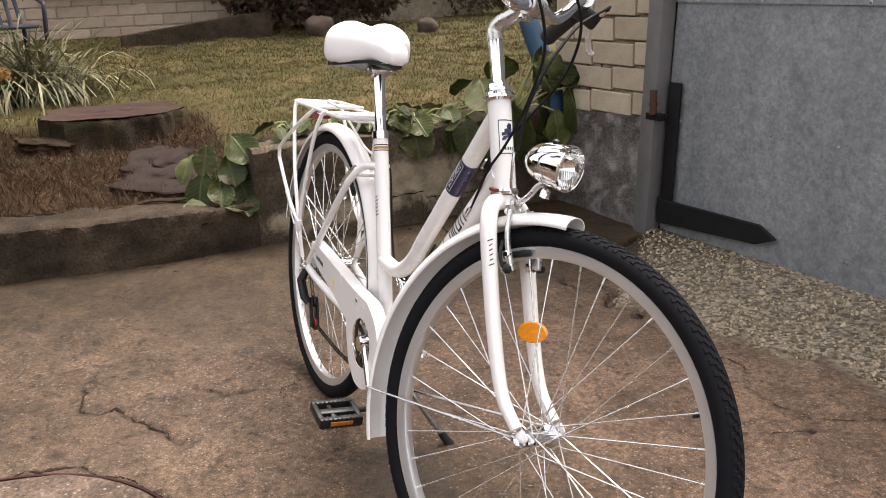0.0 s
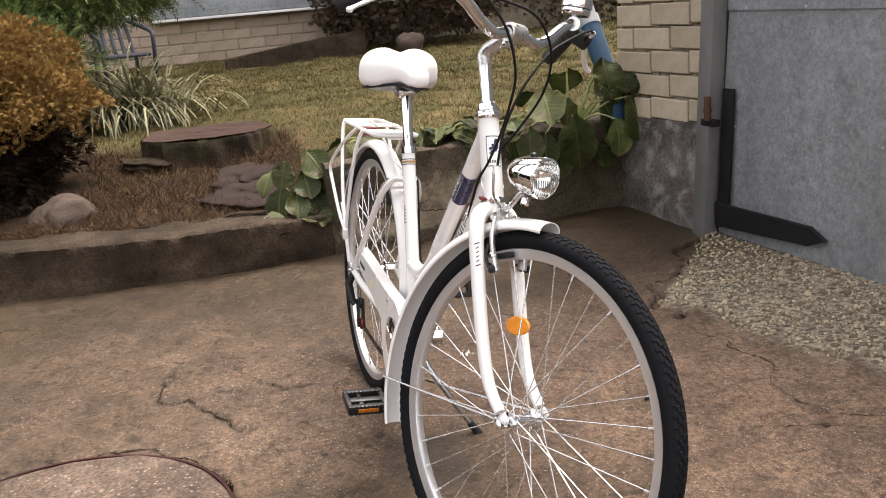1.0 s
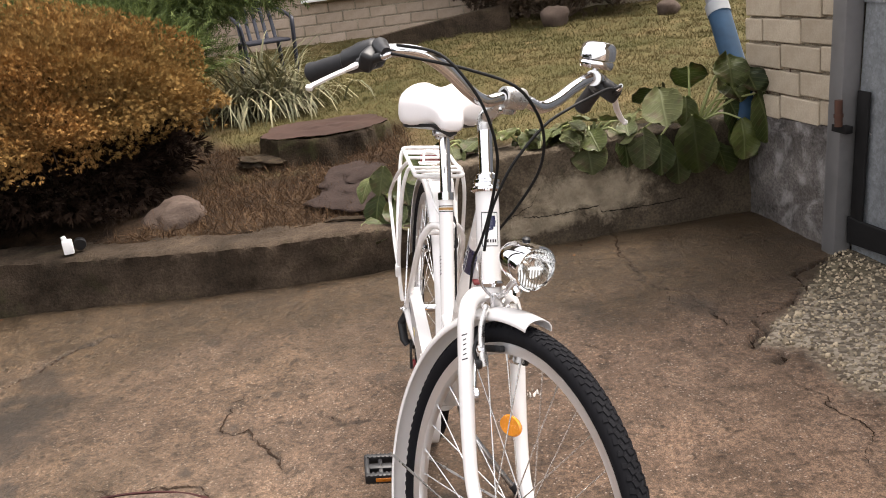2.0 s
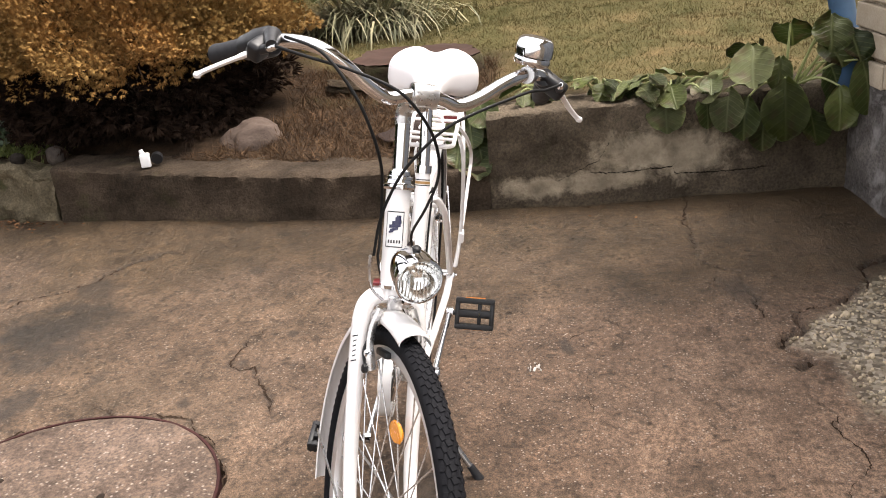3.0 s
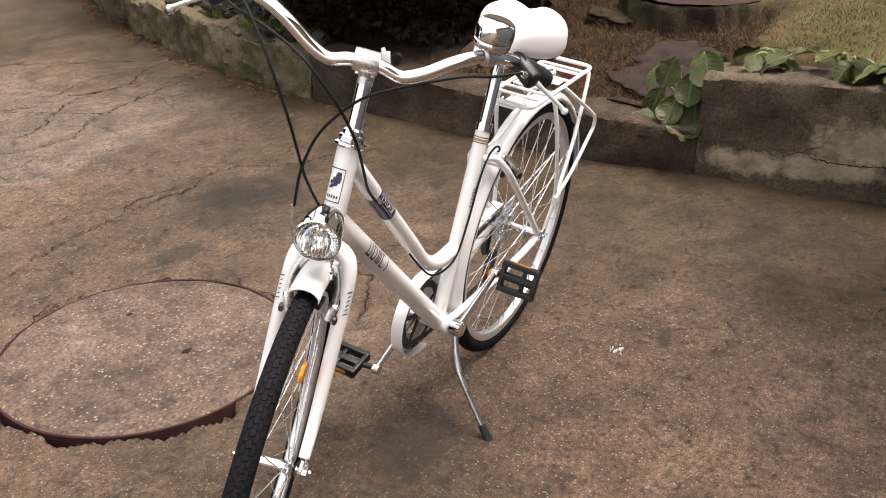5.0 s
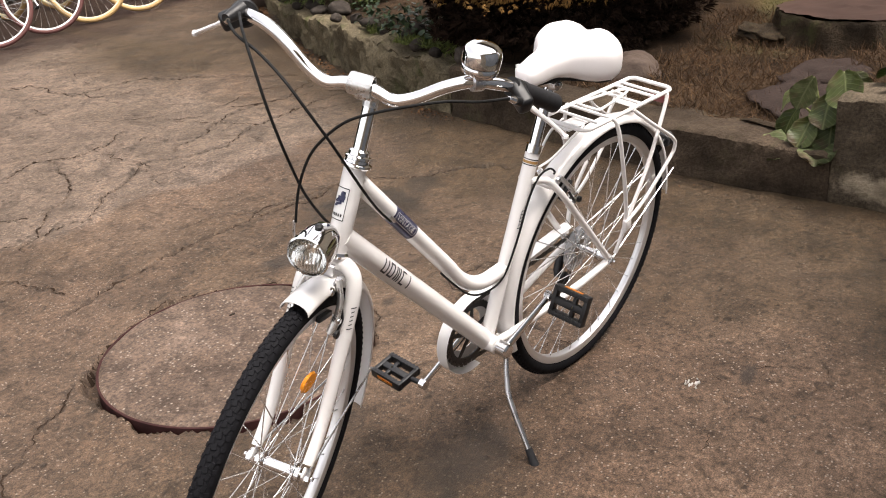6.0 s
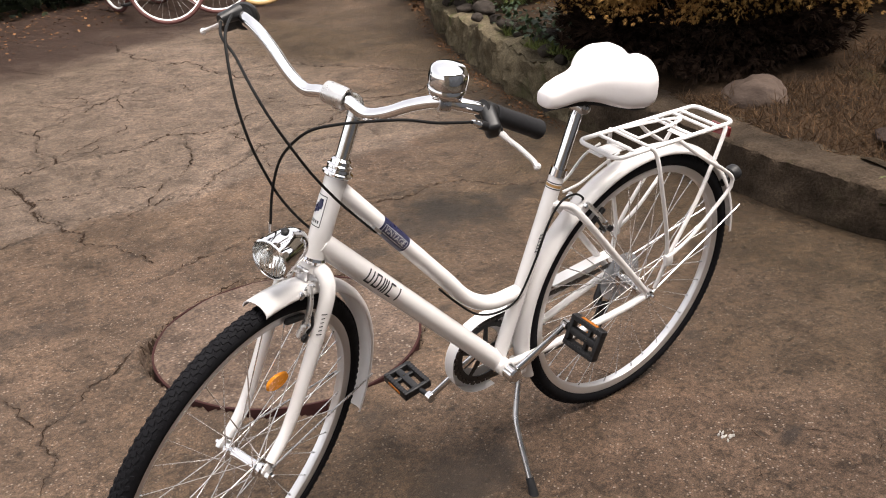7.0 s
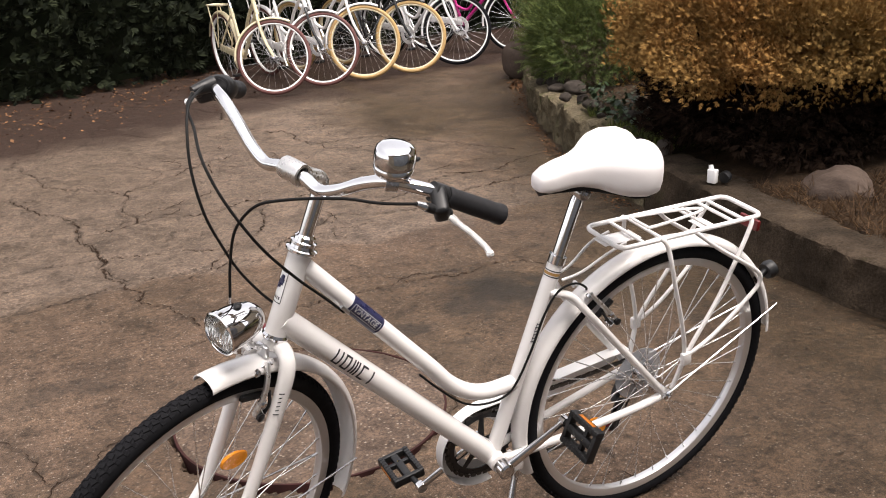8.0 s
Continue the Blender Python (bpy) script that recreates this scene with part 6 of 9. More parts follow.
for k in range(16):
    y = -2.02 - 3.6 * (k / 16) ** 1.05
    x = float(edge_x(y)) - 0.10 - rr.uniform(-0.02, 0.16)
    s = rr.uniform(0.028, 0.075)
    stone("edging_stone", (x, y, float(ledge_z(y)) + s * 0.35), (s, s * rr.uniform(0.8, 1.5), s * rr.uniform(0.6, 0.9)), (rr.uniform(-20, 20), rr.uniform(-20, 20), rr.uniform(0, 180)), M_ROCK,
          "grey field stone on the edging", "stone", rr.uniform(1, 30), "stones along the edging", 3)
stone("edging_stone", (-3.28, -5.85, 0.18), (0.16, 0.18, 0.20), (0, 10, 30), M_BOULDER, "large reddish stone at the end of the edging", "stone", 44, "stones along the edging")

# small things on the ledge and by the house
lz_ = float(ledge_z(-1.5))
can = empty("white_canister", Matrix.Translation((-1.60, -1.50, lz_ + 0.002)) @ Matrix.Rotation(radians(15), 4, "Z"), "small white plastic canister with a black cap", "canister")
bm = bmesh.new()
box(bm, Matrix.Translation((0, 0, 0.034)), (0.030, 0.044, 0.066), 0.006, 3)
tube(bm, [(0, -0.008, 0.064), (0.0, -0.012, 0.084)], [0.012, 0.010], 12)
part("body", bm, simple("white_plastic", (0.8, 0.8, 0.8), 0.35, 0, 0.04, 40), can)
bm = bmesh.new()
lathe(bm, [(0, 0), (0.026, 0), (0.028, 0.008), (0.026, 0.030), (0.018, 0.034), (0, 0.034)], Matrix.Translation((-0.012, 0.050, 0.030)) @ Matrix.Rotation(radians(-80), 4, "Y"), 20)
part("cap", bm, M_BLACK, can, "black round cap")

chair = empty("garden_chair", Matrix.Translation((-5.3, -0.85, bz(-5.3, -0.85))) @ Matrix.Rotation(radians(20), 4, "Z"), "dark blue plastic garden chair behind the grass", "chair")
M_CHAIR = simple("dark_blue_plastic", (0.016, 0.018, 0.030), 0.5, 0, 0.15, 20)
bm = bmesh.new()
box(bm, Matrix.Translation((0, 0, 0.30)), (0.34, 0.36, 0.025), 0.01)
part("seat", bm, M_CHAIR, chair)
for k in range(5):
    bm = bmesh.new()
    tube(bm, curve([(-0.15, -0.14 + 0.07 * k, 0.31), (-0.20, -0.14 + 0.07 * k, 0.45), (-0.23, -0.12 + 0.06 * k, 0.58)], 8), 0.016, 8, flat=0.4)
    part("back_slat", bm, M_CHAIR, chair)
for s in (-1, 1):
    bm = bmesh.new()
    tube(bm, curve([(-0.22, s * 0.17, 0.56), (-0.10, s * 0.21, 0.52), (0.12, s * 0.22, 0.47), (0.17, s * 0.21, 0.40), (0.17, s * 0.19, 0.0)], 18), 0.017, 10)
    part("armrest", bm, M_CHAIR, chair)
    bm = bmesh.new()
    tube(bm, [(-0.16, s * 0.16, 0.31), (-0.20, s * 0.18, -0.01)], 0.017, 8)
    part("leg", bm, M_CHAIR, chair)
bm = bmesh.new()
tube(bm, curve([(-0.22, -0.18, 0.56), (-0.24, 0.0, 0.61), (-0.22, 0.18, 0.56)], 10), 0.018, 8)
part("back_frame", bm, M_CHAIR, chair)

# ---------------------------------------------------------------- pebbles and leaf litter in the yard
rg = np.random.RandomState(83)
n = 9000
px, py = rg.uniform(-0.95, 1.7, n), rg.uniform(0.95, 2.0, n)
gm = gravel_mask(px, py)
wall_y = 1.640 + 0.113 * (px + 1.44) + 0.015
k = (gm > 0.35 + 0.5 * rg.rand(n)) & (py < wall_y)
px, py = px[k], py[k]
pz = 0.012 * np.clip((py - 1.2) / 0.6, 0, 2) + 0.004 * fbm(px, py, 2.0, 21) + 0.0022 * fbm(px, py, 9.0, 25)
bm = bmesh.new()
bmesh.ops.create_icosphere(bm, subdivisions=1, radius=1.0)
iv, jf = np.array([v.co[:] for v in bm.verts]), np.array([[v.index for v in f.verts] for f in bm.faces])
bm.free()
iv = iv * (1 + 0.18 * np.sin(iv[:, [1, 2, 0]] * 5))
sz = rg.uniform(0.0022, 0.0075, len(px)) * (1 + (rg.rand(len(px)) > 0.96))
v, f = scatter(iv, jf, poses(np.stack([px, py, pz + sz * 0.12], -1), rg.uniform(0, 6, len(px)), rg.uniform(0, 6, len(px)), rg.uniform(0, 6, len(px)), np.stack([sz, sz * rg.uniform(0.7, 1.3, len(px)), sz * 0.75], -1)))
M_PEBBLE = leaf_material("mixed_pebbles", (0.50, 0.415, 0.30), (0.12, 0.096, 0.068), None, 0.85, spread=0.3, scale=40.0, gloss=0.08)
tagged(raw("gravel", v, f, M_PEBBLE, smooth=60), "small pale pebbles bared in worn concrete", "gravel", kind="stuff")
n = 5200
ty = np.concatenate([rg.uniform(-6, 1.6, n // 2), rg.uniform(-9.0, -5.6, n // 2)])
tx = np.concatenate([edge_x(ty[:n // 2]) + 0.02 + np.abs(rg.normal(0, 0.06, n // 2)), rg.uniform(-1.0, 2.6, n - n // 2)])
keep = np.ones(len(tx), bool)
keep[n // 2:] = (-ty[n // 2:] - 5.0) > 1.6 - 0.5 * tx[n // 2:] + rg.normal(0, 0.35, n - n // 2)
tx, ty = tx[keep], ty[keep]
ts = rg.uniform(0.006, 0.02, len(tx)) * np.where(ty < -5.4, 1.9, 1.0)
v, f = scatter(ivy_v, [(0, 1, 2), (0, 2, 3)], poses(np.stack([tx, ty, slope(tx, ty) + 0.006], -1), rg.normal(0, 0.3, len(tx)), rg.normal(0, 0.3, len(tx)), rg.uniform(0, 6.28, len(tx)), ts))
M_DEAD = leaf_material("dead_leaf", (0.20, 0.10, 0.045), (0.06, 0.03, 0.018), None, 0.8, spread=0.3, scale=30.0)
tagged(raw("dead_leaves", v, f, M_DEAD), "scattered brown dead leaves along the edges", "leaves", kind="stuff")

# crumbs of white plaster by the pedal
bm = bmesh.new()
rr = random.Random(91)
for k in range(11):
    a_, d_ = rr.uniform(0, 6.28), rr.uniform(0, 0.024)
    bmesh.ops.create_icosphere(bm, subdivisions=1, radius=rr.uniform(0.0025, 0.0055), matrix=Matrix.Translation((-0.075 + d_ * math.cos(a_) * 1.2, 0.29 + d_ * math.sin(a_), 0.002)) @ Euler((a_, d_ * 90, 0)).to_matrix().to_4x4() @ Matrix.Diagonal((1.6, 1.0, 0.5, 1)))
tagged(part("plaster_crumbs", bm, simple("white_plaster", (0.6, 0.58, 0.55), 0.8, 0, 0.1, 60), smooth=0), "few white plaster crumbs on the concrete", "crumbs", kind="stuff")

# ---------------------------------------------------------------- the white city bicycle
# Bicycle space: x ahead, y to its left, z up; the rear wheel stands at the origin.
RA, FA, BB = Vector((0, 0, 0.367)), Vector((1.117, 0, 0.360)), Vector((0.445, 0, 0.300))
HEAD, AXIS = Vector((0.876, 0, 0.915)), Vector((-0.334, 0, 0.943)).normalized()
DOWN = -AXIS
STEER = Matrix.Translation(HEAD) @ Matrix.Rotation(radians(23.0), 4, AXIS) @ Matrix.Translation(-HEAD)
BAR_STEER = Matrix.Translation(HEAD) @ Matrix.Rotation(radians(26.5), 4, AXIS) @ Matrix.Translation(-HEAD)   # the bar sits a little askew in the fork
BIKE_POSE = Matrix.Translation((0.006, -0.0454, 0.0)) @ Matrix.Rotation(radians(1.55), 4, "Z") @ Matrix.Rotation(radians(-7.85), 4, "X")
TYRE_R, RIM_R = 0.367, 0.3222


def torus_profile(bm, profile, seg=96, m=None):
    """Turns a closed profile of (radius, side) about the wheel's axle, which is y."""
    m = m or Matrix()
    rot = Matrix.Rotation(radians(-90), 4, "X")
    lathe(bm, profile, m @ rot, seg, close=True)


def tyre_mesh(R=TYRE_R, half=0.0195, knobs=True, seg=96):
    bm = bmesh.new()
    rc = R - half
    prof = [(rc + half * math.cos(a) * 0.985, half * math.sin(a)) for a in [radians(x) for x in range(-140, 141, 20)]]
    torus_profile(bm, prof, seg)
    if knobs:
        n = 124
        for i in range(n):
            a0 = 2 * math.pi * i / n
            for lane, (wa, wid, ln, sk) in enumerate(((0, 0.0052, 0.0118, 0.35), (22, 0.0040, 0.0120, -0.25), (-22, 0.0040, 0.0120, 0.25), (44, 0.0046, 0.0085, 0.2), (-44, 0.0046, 0.0085, -0.2))):
                a = a0 + (0.5 if lane in (1, 2) else 0.0) * 2 * math.pi / n
                t = radians(wa)
                d = half * 0.985
                base = Vector(((rc + d * math.cos(t)) * math.cos(a), d * math.sin(t), (rc + d * math.cos(t)) * math.sin(a)))
                nrm = Vector((math.cos(t) * math.cos(a), math.sin(t), math.cos(t) * math.sin(a)))
                tan = Vector((-math.sin(a), 0, math.cos(a)))
                sid = nrm.cross(tan)
                tan2, sid2 = (tan + sid * sk).normalized(), (sid - tan * sk).normalized()
                lo = [bm.verts.new(base - nrm * 0.001 + tan2 * (sx * ln / 2) + sid2 * (sy * wid)) for sx, sy in ((-1, -1), (1, -1), (1, 1), (-1, 1))]
                hi = [bm.verts.new(base + nrm * 0.0015 + tan2 * (sx * ln / 2 * 0.84) + sid2 * (sy * wid * 0.8)) for sx, sy in ((-1, -1), (1, -1), (1, 1), (-1, 1))]
                bm.faces.new(hi)
                for k in range(4):
                    bm.faces.new((lo[k], lo[(k + 1) % 4], hi[(k + 1) % 4], hi[k]))
    bmesh.ops.recalc_face_normals(bm, faces=bm.faces)
    return bm


def rim_mesh(r=RIM_R, seg=96):
    bm = bmesh.new()
    prof = [(r + 0.010, -0.0125), (r + 0.0095, -0.0105), (r + 0.001, -0.010), (r + 0.001, 0.010), (r + 0.0095, 0.0105), (r + 0.010, 0.0125),
            (r - 0.002, 0.0125), (r - 0.009, 0.0095), (r - 0.011, 0.004), (r - 0.011, -0.004), (r - 0.009, -0.0095), (r - 0.002, -0.0125)]
    torus_profile(bm, prof, seg)
    return bm


def spoke_ends(i, n, flange, fr, rim_r, twist=62):
    """Hub end and rim end of spoke i in a crossed lacing."""
    side = 1 if i % 2 else -1
    pair = (i // 2) % 2
    rim_a = 2 * math.pi * (i + 0.5) / n
    hub_a = rim_a + radians(twist) * (1 if pair else -1)
    return (Vector((fr * math.cos(hub_a), side * flange, fr * math.sin(hub_a))),
            Vector((rim_r * math.cos(rim_a), side * 0.003, rim_r * math.sin(rim_a))))


def unit_spoke():
    bm = bmesh.new()
    tube(bm, [(0, 0, 0), (0, 0, 1)], 1.0, 6, caps=False)
    me = bpy.data.meshes.new("spoke")
    bm.to_mesh(me)
    bm.free()
    me.shade_smooth()
    me.materials.append(M_SPOKE)
    return me


def spoke_object(me, a, b, r, parent):
    ob = new("spoke", me)
    ob.parent = parent
    ob.matrix_local = along(a, b) @ Matrix.Diagonal((r, r, (b - a).length, 1))
    return ob


SPOKE = unit_spoke()


def hub_mesh(half, shell, flange, fr, axle):
    bm = bmesh.new()
    rot = Matrix.Rotation(radians(-90), 4, "X")
    lathe(bm, [(0, -half), (shell, -half), (shell, -flange - 0.003), (fr, -flange - 0.002), (fr, -flange + 0.002), (shell * 0.82, -flange + 0.006),
               (shell * 0.78, 0), (shell * 0.82, flange - 0.006), (fr, flange - 0.002), (fr, flange + 0.002), (shell, flange + 0.003), (shell, half), (0, half)], rot, 24)
    lathe(bm, [(0, -axle), (0.0048, -axle), (0.0048, axle), (0, axle)], rot, 10)
    for s in (-1, 1):
        bolt(bm, (0, s * (half + 0.004), 0), (0, s, 0), 0.0095, 0.010)
    return bm


def wheel(parent, name, m, flange, fr, half, axle, phase):
    """Rim with tyre, hub, spokes and nipples as parts under it."""
    rim = part(name, rim_mesh(), M_RIM, parent, "bare alloy rim with laced steel spokes", at=m @ Matrix.Rotation(phase, 4, "Y"))
    part("tyre", tyre_mesh(), M_RUBBER, rim, "black treaded rubber tyre", smooth=35)
    part("hub", hub_mesh(half, 0.0145, flange, fr, axle), M_CHROME, rim, "polished hub with axle nuts")
    n = 36
    for i in range(n):
        a, b = spoke_ends(i, n, flange, fr - 0.003, RIM_R - 0.010)
        spoke_object(SPOKE, a, b, 0.00135, rim)
    bm = bmesh.new()
    for i in range(n):
        a, b = spoke_ends(i, n, flange, fr - 0.003, RIM_R - 0.010)
        d = (a - b).normalized()
        rod(bm, b, b + d * 0.013, 0.0022, 6)
    tagged(part("nipple_ring", bm, M_STEEL, rim), kind="stuff")
    bm = bmesh.new()
    box(bm, Matrix.Translation(((RIM_R - 0.011) * math.cos(0.6), 0, (RIM_R - 0.011) * math.sin(0.6))) @ Matrix.Rotation(0.6, 4, "Y").inverted(), (0.03, 0.006, 0.006), 0.002)
    part("valve", bm, M_BLACK, rim)
    return rim


def fender_mesh(r, a0, a1, width, depth, centre, seg=64, thick=0.0016):
    """A curved mudguard: an arched section swept round the wheel from angle a0 to a1 (degrees)."""
    bm = bmesh.new()
    cross = [(math.sin(t) * width / 2, math.cos(t) * depth - depth) for t in [radians(x) for x in (-96, -84, -66, -44, -22, 0, 22, 44, 66, 84, 96)]]
    rows = []
    for k in range(seg + 1):
        a = radians(a0 + (a1 - a0) * k / seg)
        outer = [bm.verts.new(centre + Vector(((r + h) * math.cos(a), y, (r + h) * math.sin(a)))) for y, h in cross]
        inner = [bm.verts.new(centre + Vector(((r + h - thick) * math.cos(a), y * 0.94, (r + h - thick) * math.sin(a)))) for y, h in cross]
        rows.append(outer + inner[::-1])
    n = len(rows[0])
    for p, q in zip(rows, rows[1:]):
        for j in range(n):
            bm.faces.new((p[j], p[(j + 1) % n], q[(j + 1) % n], q[j]))
    bm.faces.new(rows[0][::-1])
    bm.faces.new(rows[-1])
    bmesh.ops.recalc_face_normals(bm, faces=bm.faces)
    return bm


def stripes_on_tube(a, b, r, spots, parent, mat, name, label):
    for s0, s1 in spots:
        bm = bmesh.new()
        d = (b - a)
        tube(bm, [a + d * s0, a + d * s1], r, 24, caps=False)
        part(name, bm, mat, parent, label)
        label = ""


def wrapped_bars(bm, a, b, r, n, bars, lift=0.0006):
    """Print on a tube: small bars given by (along, turn, length, height) bent round it; angle 0 faces n."""
    a, b = Vector(a), Vector(b)
    d = (b - a).normalized()
    n = (Vector(n) - d * Vector(n).dot(d)).normalized()
    w = d.cross(n)
    for s, t, ln, ht, slant in bars:
        cells = 4
        rows = []
        for k in range(cells + 1):
            ang = (t + ht * (k / cells - 0.5)) / r
            off = slant * (k / cells - 0.5)
            p = (n * math.cos(ang) + w * math.sin(ang)) * (r + lift)
            rows.append((bm.verts.new(a + d * (s + off - ln / 2) + p), bm.verts.new(a + d * (s + off + ln / 2) + p)))
        for p, q in zip(rows, rows[1:]):
            bm.faces.new((p[0], p[1], q[1], q[0]))
    bmesh.ops.recalc_face_normals(bm, faces=bm.faces)


def letter_bars(s, step, height, shapes):
    """Plain strokes that stand for lettering that is not spelled out."""
    bars = []
    for k, sh in enumerate(shapes):
        c = s + step * k
        if "l" in sh:
            bars.append((c - step * 0.28, 0, step * 0.17, height, 0))
        if "r" in sh:
            bars.append((c + step * 0.28, 0, step * 0.17, height, 0))
        if "m" in sh:
            bars.append((c, 0, step * 0.17, height, 0))
        if "d" in sh:
            bars.append((c, 0, step * 0.17, height, step * 0.4))
        if "t" in sh:
            bars.append((c, height * 0.44, step * 0.62, height * 0.14, 0))
        if "b" in sh:
            bars.append((c, -height * 0.44, step * 0.62, height * 0.14, 0))
        if "c" in sh:
            bars.append((c, 0, step * 0.55, height * 0.14, 0))
    return bars


bike = empty("city_bicycle", BIKE_POSE, "white step-through city bicycle leaning on its kickstand", "bicycle")

# frame tubes
def tube_part(name, pts, r, seg=20, mat=None, label="", **kw):
    bm = bmesh.new()
    tube(bm, pts, r, seg, **kw)
    return part(name, bm, mat or M_WHITE, bike, label)


seat_dir = (Vector((0.318, 0, 0.740)) - BB).normalized()
SEAT_TOP = BB + seat_dir * 0.484
HT0, HT1 = HEAD, HEAD + DOWN * 0.166
seat_tube = tube_part("seat_tube", [BB, SEAT_TOP], 0.0175)
head_tube = tube_part("head_tube", [HT0, HT1], 0.0215, 24)
DT0 = HT1 - DOWN * 0.030
down_tube = tube_part("down_tube", [DT0, BB], 0.0238, 28)
TT = curve([Vector((0.8845, 0, 0.895)).lerp(Vector((0.604, 0, 0.581)), k / 6) for k in range(7)] + [(0.570, 0, 0.540), (0.535, 0, 0.510), (0.498, 0, 0.490), (0.462, 0, 0.482), (0.425, 0, 0.483), BB + seat_dir * 0.193], 48)
top_tube = tube_part("top_tube", TT, 0.0180, 24)
bm = bmesh.new()
lathe(bm, [(0, -0.036), (0.019, -0.036), (0.0215, -0.034), (0.0215, 0.034), (0.019, 0.036), (0, 0.036)], Matrix.Translation(BB) @ Matrix.Rotation(radians(-90), 4, "X"), 24)
bb_shell = part("bottom_bracket", bm, M_WHITE, bike)
for s in (1, -1):
    drop = RA + Vector((0, s * 0.066, 0))
    tube_part("chain_stay", curve([BB + Vector((-0.01, s * 0.018, -0.003)), BB + Vector((-0.09, s * 0.033, 0.008)), (0.12, s * 0.060, 0.345), drop + Vector((0.018, 0, -0.003))], 16), 0.0100, 14)
    tube_part("seat_stay", curve([BB + seat_dir * 0.415 + Vector((0.0, s * 0.012, 0)), (0.288, s * 0.030, 0.690), (0.262, s * 0.046, 0.662), (0.215, s * 0.056, 0.607), drop + Vector((0.014, 0, 0.014))], 24), 0.0088, 14)
    bm = bmesh.new()
    box(bm, Matrix.Translation(drop) @ Matrix.Rotation(radians(-35), 4, "Y"), (0.045, 0.005, 0.028), 0.004)
    part("dropout", bm, M_WHITE, bike)
    bm = bmesh.new()
    bolt(bm, drop + Vector((0, s * 0.003, 0)), (0, s, 0), 0.0095, 0.012)
    rod(bm, drop, drop + Vector((0, s * 0.020, 0)), 0.0045, 8)
    part("axle_nut", bm, M_CHROME, bike, "bright axle nut")
tube_part("stay_bridge", [(0.272, -0.036, 0.668), (0.272, 0.036, 0.668)], 0.006, 10)

# seat clamp, post, saddle
tube_part("seat_clamp", [SEAT_TOP + seat_dir * -0.004, SEAT_TOP + seat_dir * 0.014], 0.0195, 24, M_CHROME, "chromed seat post clamp")
stripes_on_tube(BB, SEAT_TOP, 0.0178, [(0.940, 0.953)], bike, M_GOLD, "pinstripe", "gold and black pinstripe ring")
stripes_on_tube(BB, SEAT_TOP, 0.0178, [(0.958, 0.963), (0.931, 0.936)], bike, M_INK, "pinstripe", "")
POST1 = SEAT_TOP + seat_dir * 0.137
tube_part("seat_post", [SEAT_TOP, POST1, POST1 + seat_dir * 0.012, POST1 + seat_dir * 0.03], [0.0136, 0.0136, 0.0110, 0.0110], 20, M_CHROME, "chrome seat post")
bm = bmesh.new()
lathe(bm, [(0, -0.022), (0.014, -0.022), (0.016, -0.015), (0.016, 0.015), (0.014, 0.022), (0, 0.022)], Matrix.Translation(POST1 + seat_dir * 0.022) @ Matrix.Rotation(radians(-90), 4, "X"), 16)
for s in (-1, 1):
    bolt(bm, POST1 + seat_dir * 0.022 + Vector((0, s * 0.022, 0)), (0, s, 0), 0.008, 0.008)
part("saddle_clamp", bm, M_STEEL, bike)
bm = bmesh.new()
for s in (-1, 1):
    tube(bm, curve([(0.375, s * 0.012, 0.948), (0.33, s * 0.020, 0.937), (0.27, s * 0.022, 0.936), (0.20, s * 0.034, 0.938), (0.150, s * 0.045, 0.955)], 20), 0.0035, 8)
part("saddle_rail", bm, M_CHROME, bike, "chromed steel saddle rails")


def saddle():
    """Padded comfort saddle: wide split rear, dropped nose."""
    bm = bmesh.new()
    stations = [(0.106, 0.034, 1.004, 0.958), (0.111, 0.074, 1.020, 0.940), (0.126, 0.100, 1.030, 0.929), (0.152, 0.114, 1.035, 0.925), (0.184, 0.111, 1.034, 0.926), (0.214, 0.094, 1.029, 0.931),
                (0.242, 0.070, 1.021, 0.937), (0.270, 0.050, 1.013, 0.941), (0.298, 0.040, 1.005, 0.942), (0.326, 0.034, 0.998, 0.942), (0.352, 0.031, 0.991, 0.941), (0.374, 0.027, 0.982, 0.943), (0.388, 0.015, 0.970, 0.950)]
    n = 32
    rows = []
    for x, hw, zt, zb in stations:
        x, hw, zt, zb = 0.116 + (x - 0.106) * 0.945, hw * 0.94, zt - 0.005 + (0.004 if x > 0.3 else 0), zb - 0.003 - 0.013 * max(0.0, min(1.0, (0.29 - x) / 0.08)) - (0.003 if x > 0.3 else 0)
        row = []
        rear = max(0.0, min(1.0, (0.27 - x) / 0.10))
        zm = zb + (zt - zb) * 0.45
        for j in range(n):
            a = 2 * math.pi * j / n
            c, s = math.cos(a), math.sin(a)
            y = hw * math.copysign(abs(c) ** 0.8, c)
            k = abs(y) / hw
            z = zm + (zt - zm) * s ** 0.75 if s >= 0 else zm - (zm - zb - 0.014 * (1 - k * k) * rear) * (-s) ** 0.55
            z -= rear * 0.016 * math.exp(-(y / 0.026) ** 2) * max(0, s)
            row.append(bm.verts.new((x, y + 0.004, z)))
        rows.append(row)
    for p, q in zip(rows, rows[1:]):
        for j in range(n):
            bm.faces.new((p[j], p[(j + 1) % n], q[(j + 1) % n], q[j]))
    bm.faces.new(rows[0][::-1])
    bm.faces.new(rows[-1])
    bmesh.ops.recalc_face_normals(bm, faces=bm.faces)
    bmesh.ops.subdivide_edges(bm, edges=bm.edges[:], cuts=1, use_grid_fill=True, smooth=0.9)
    return bm


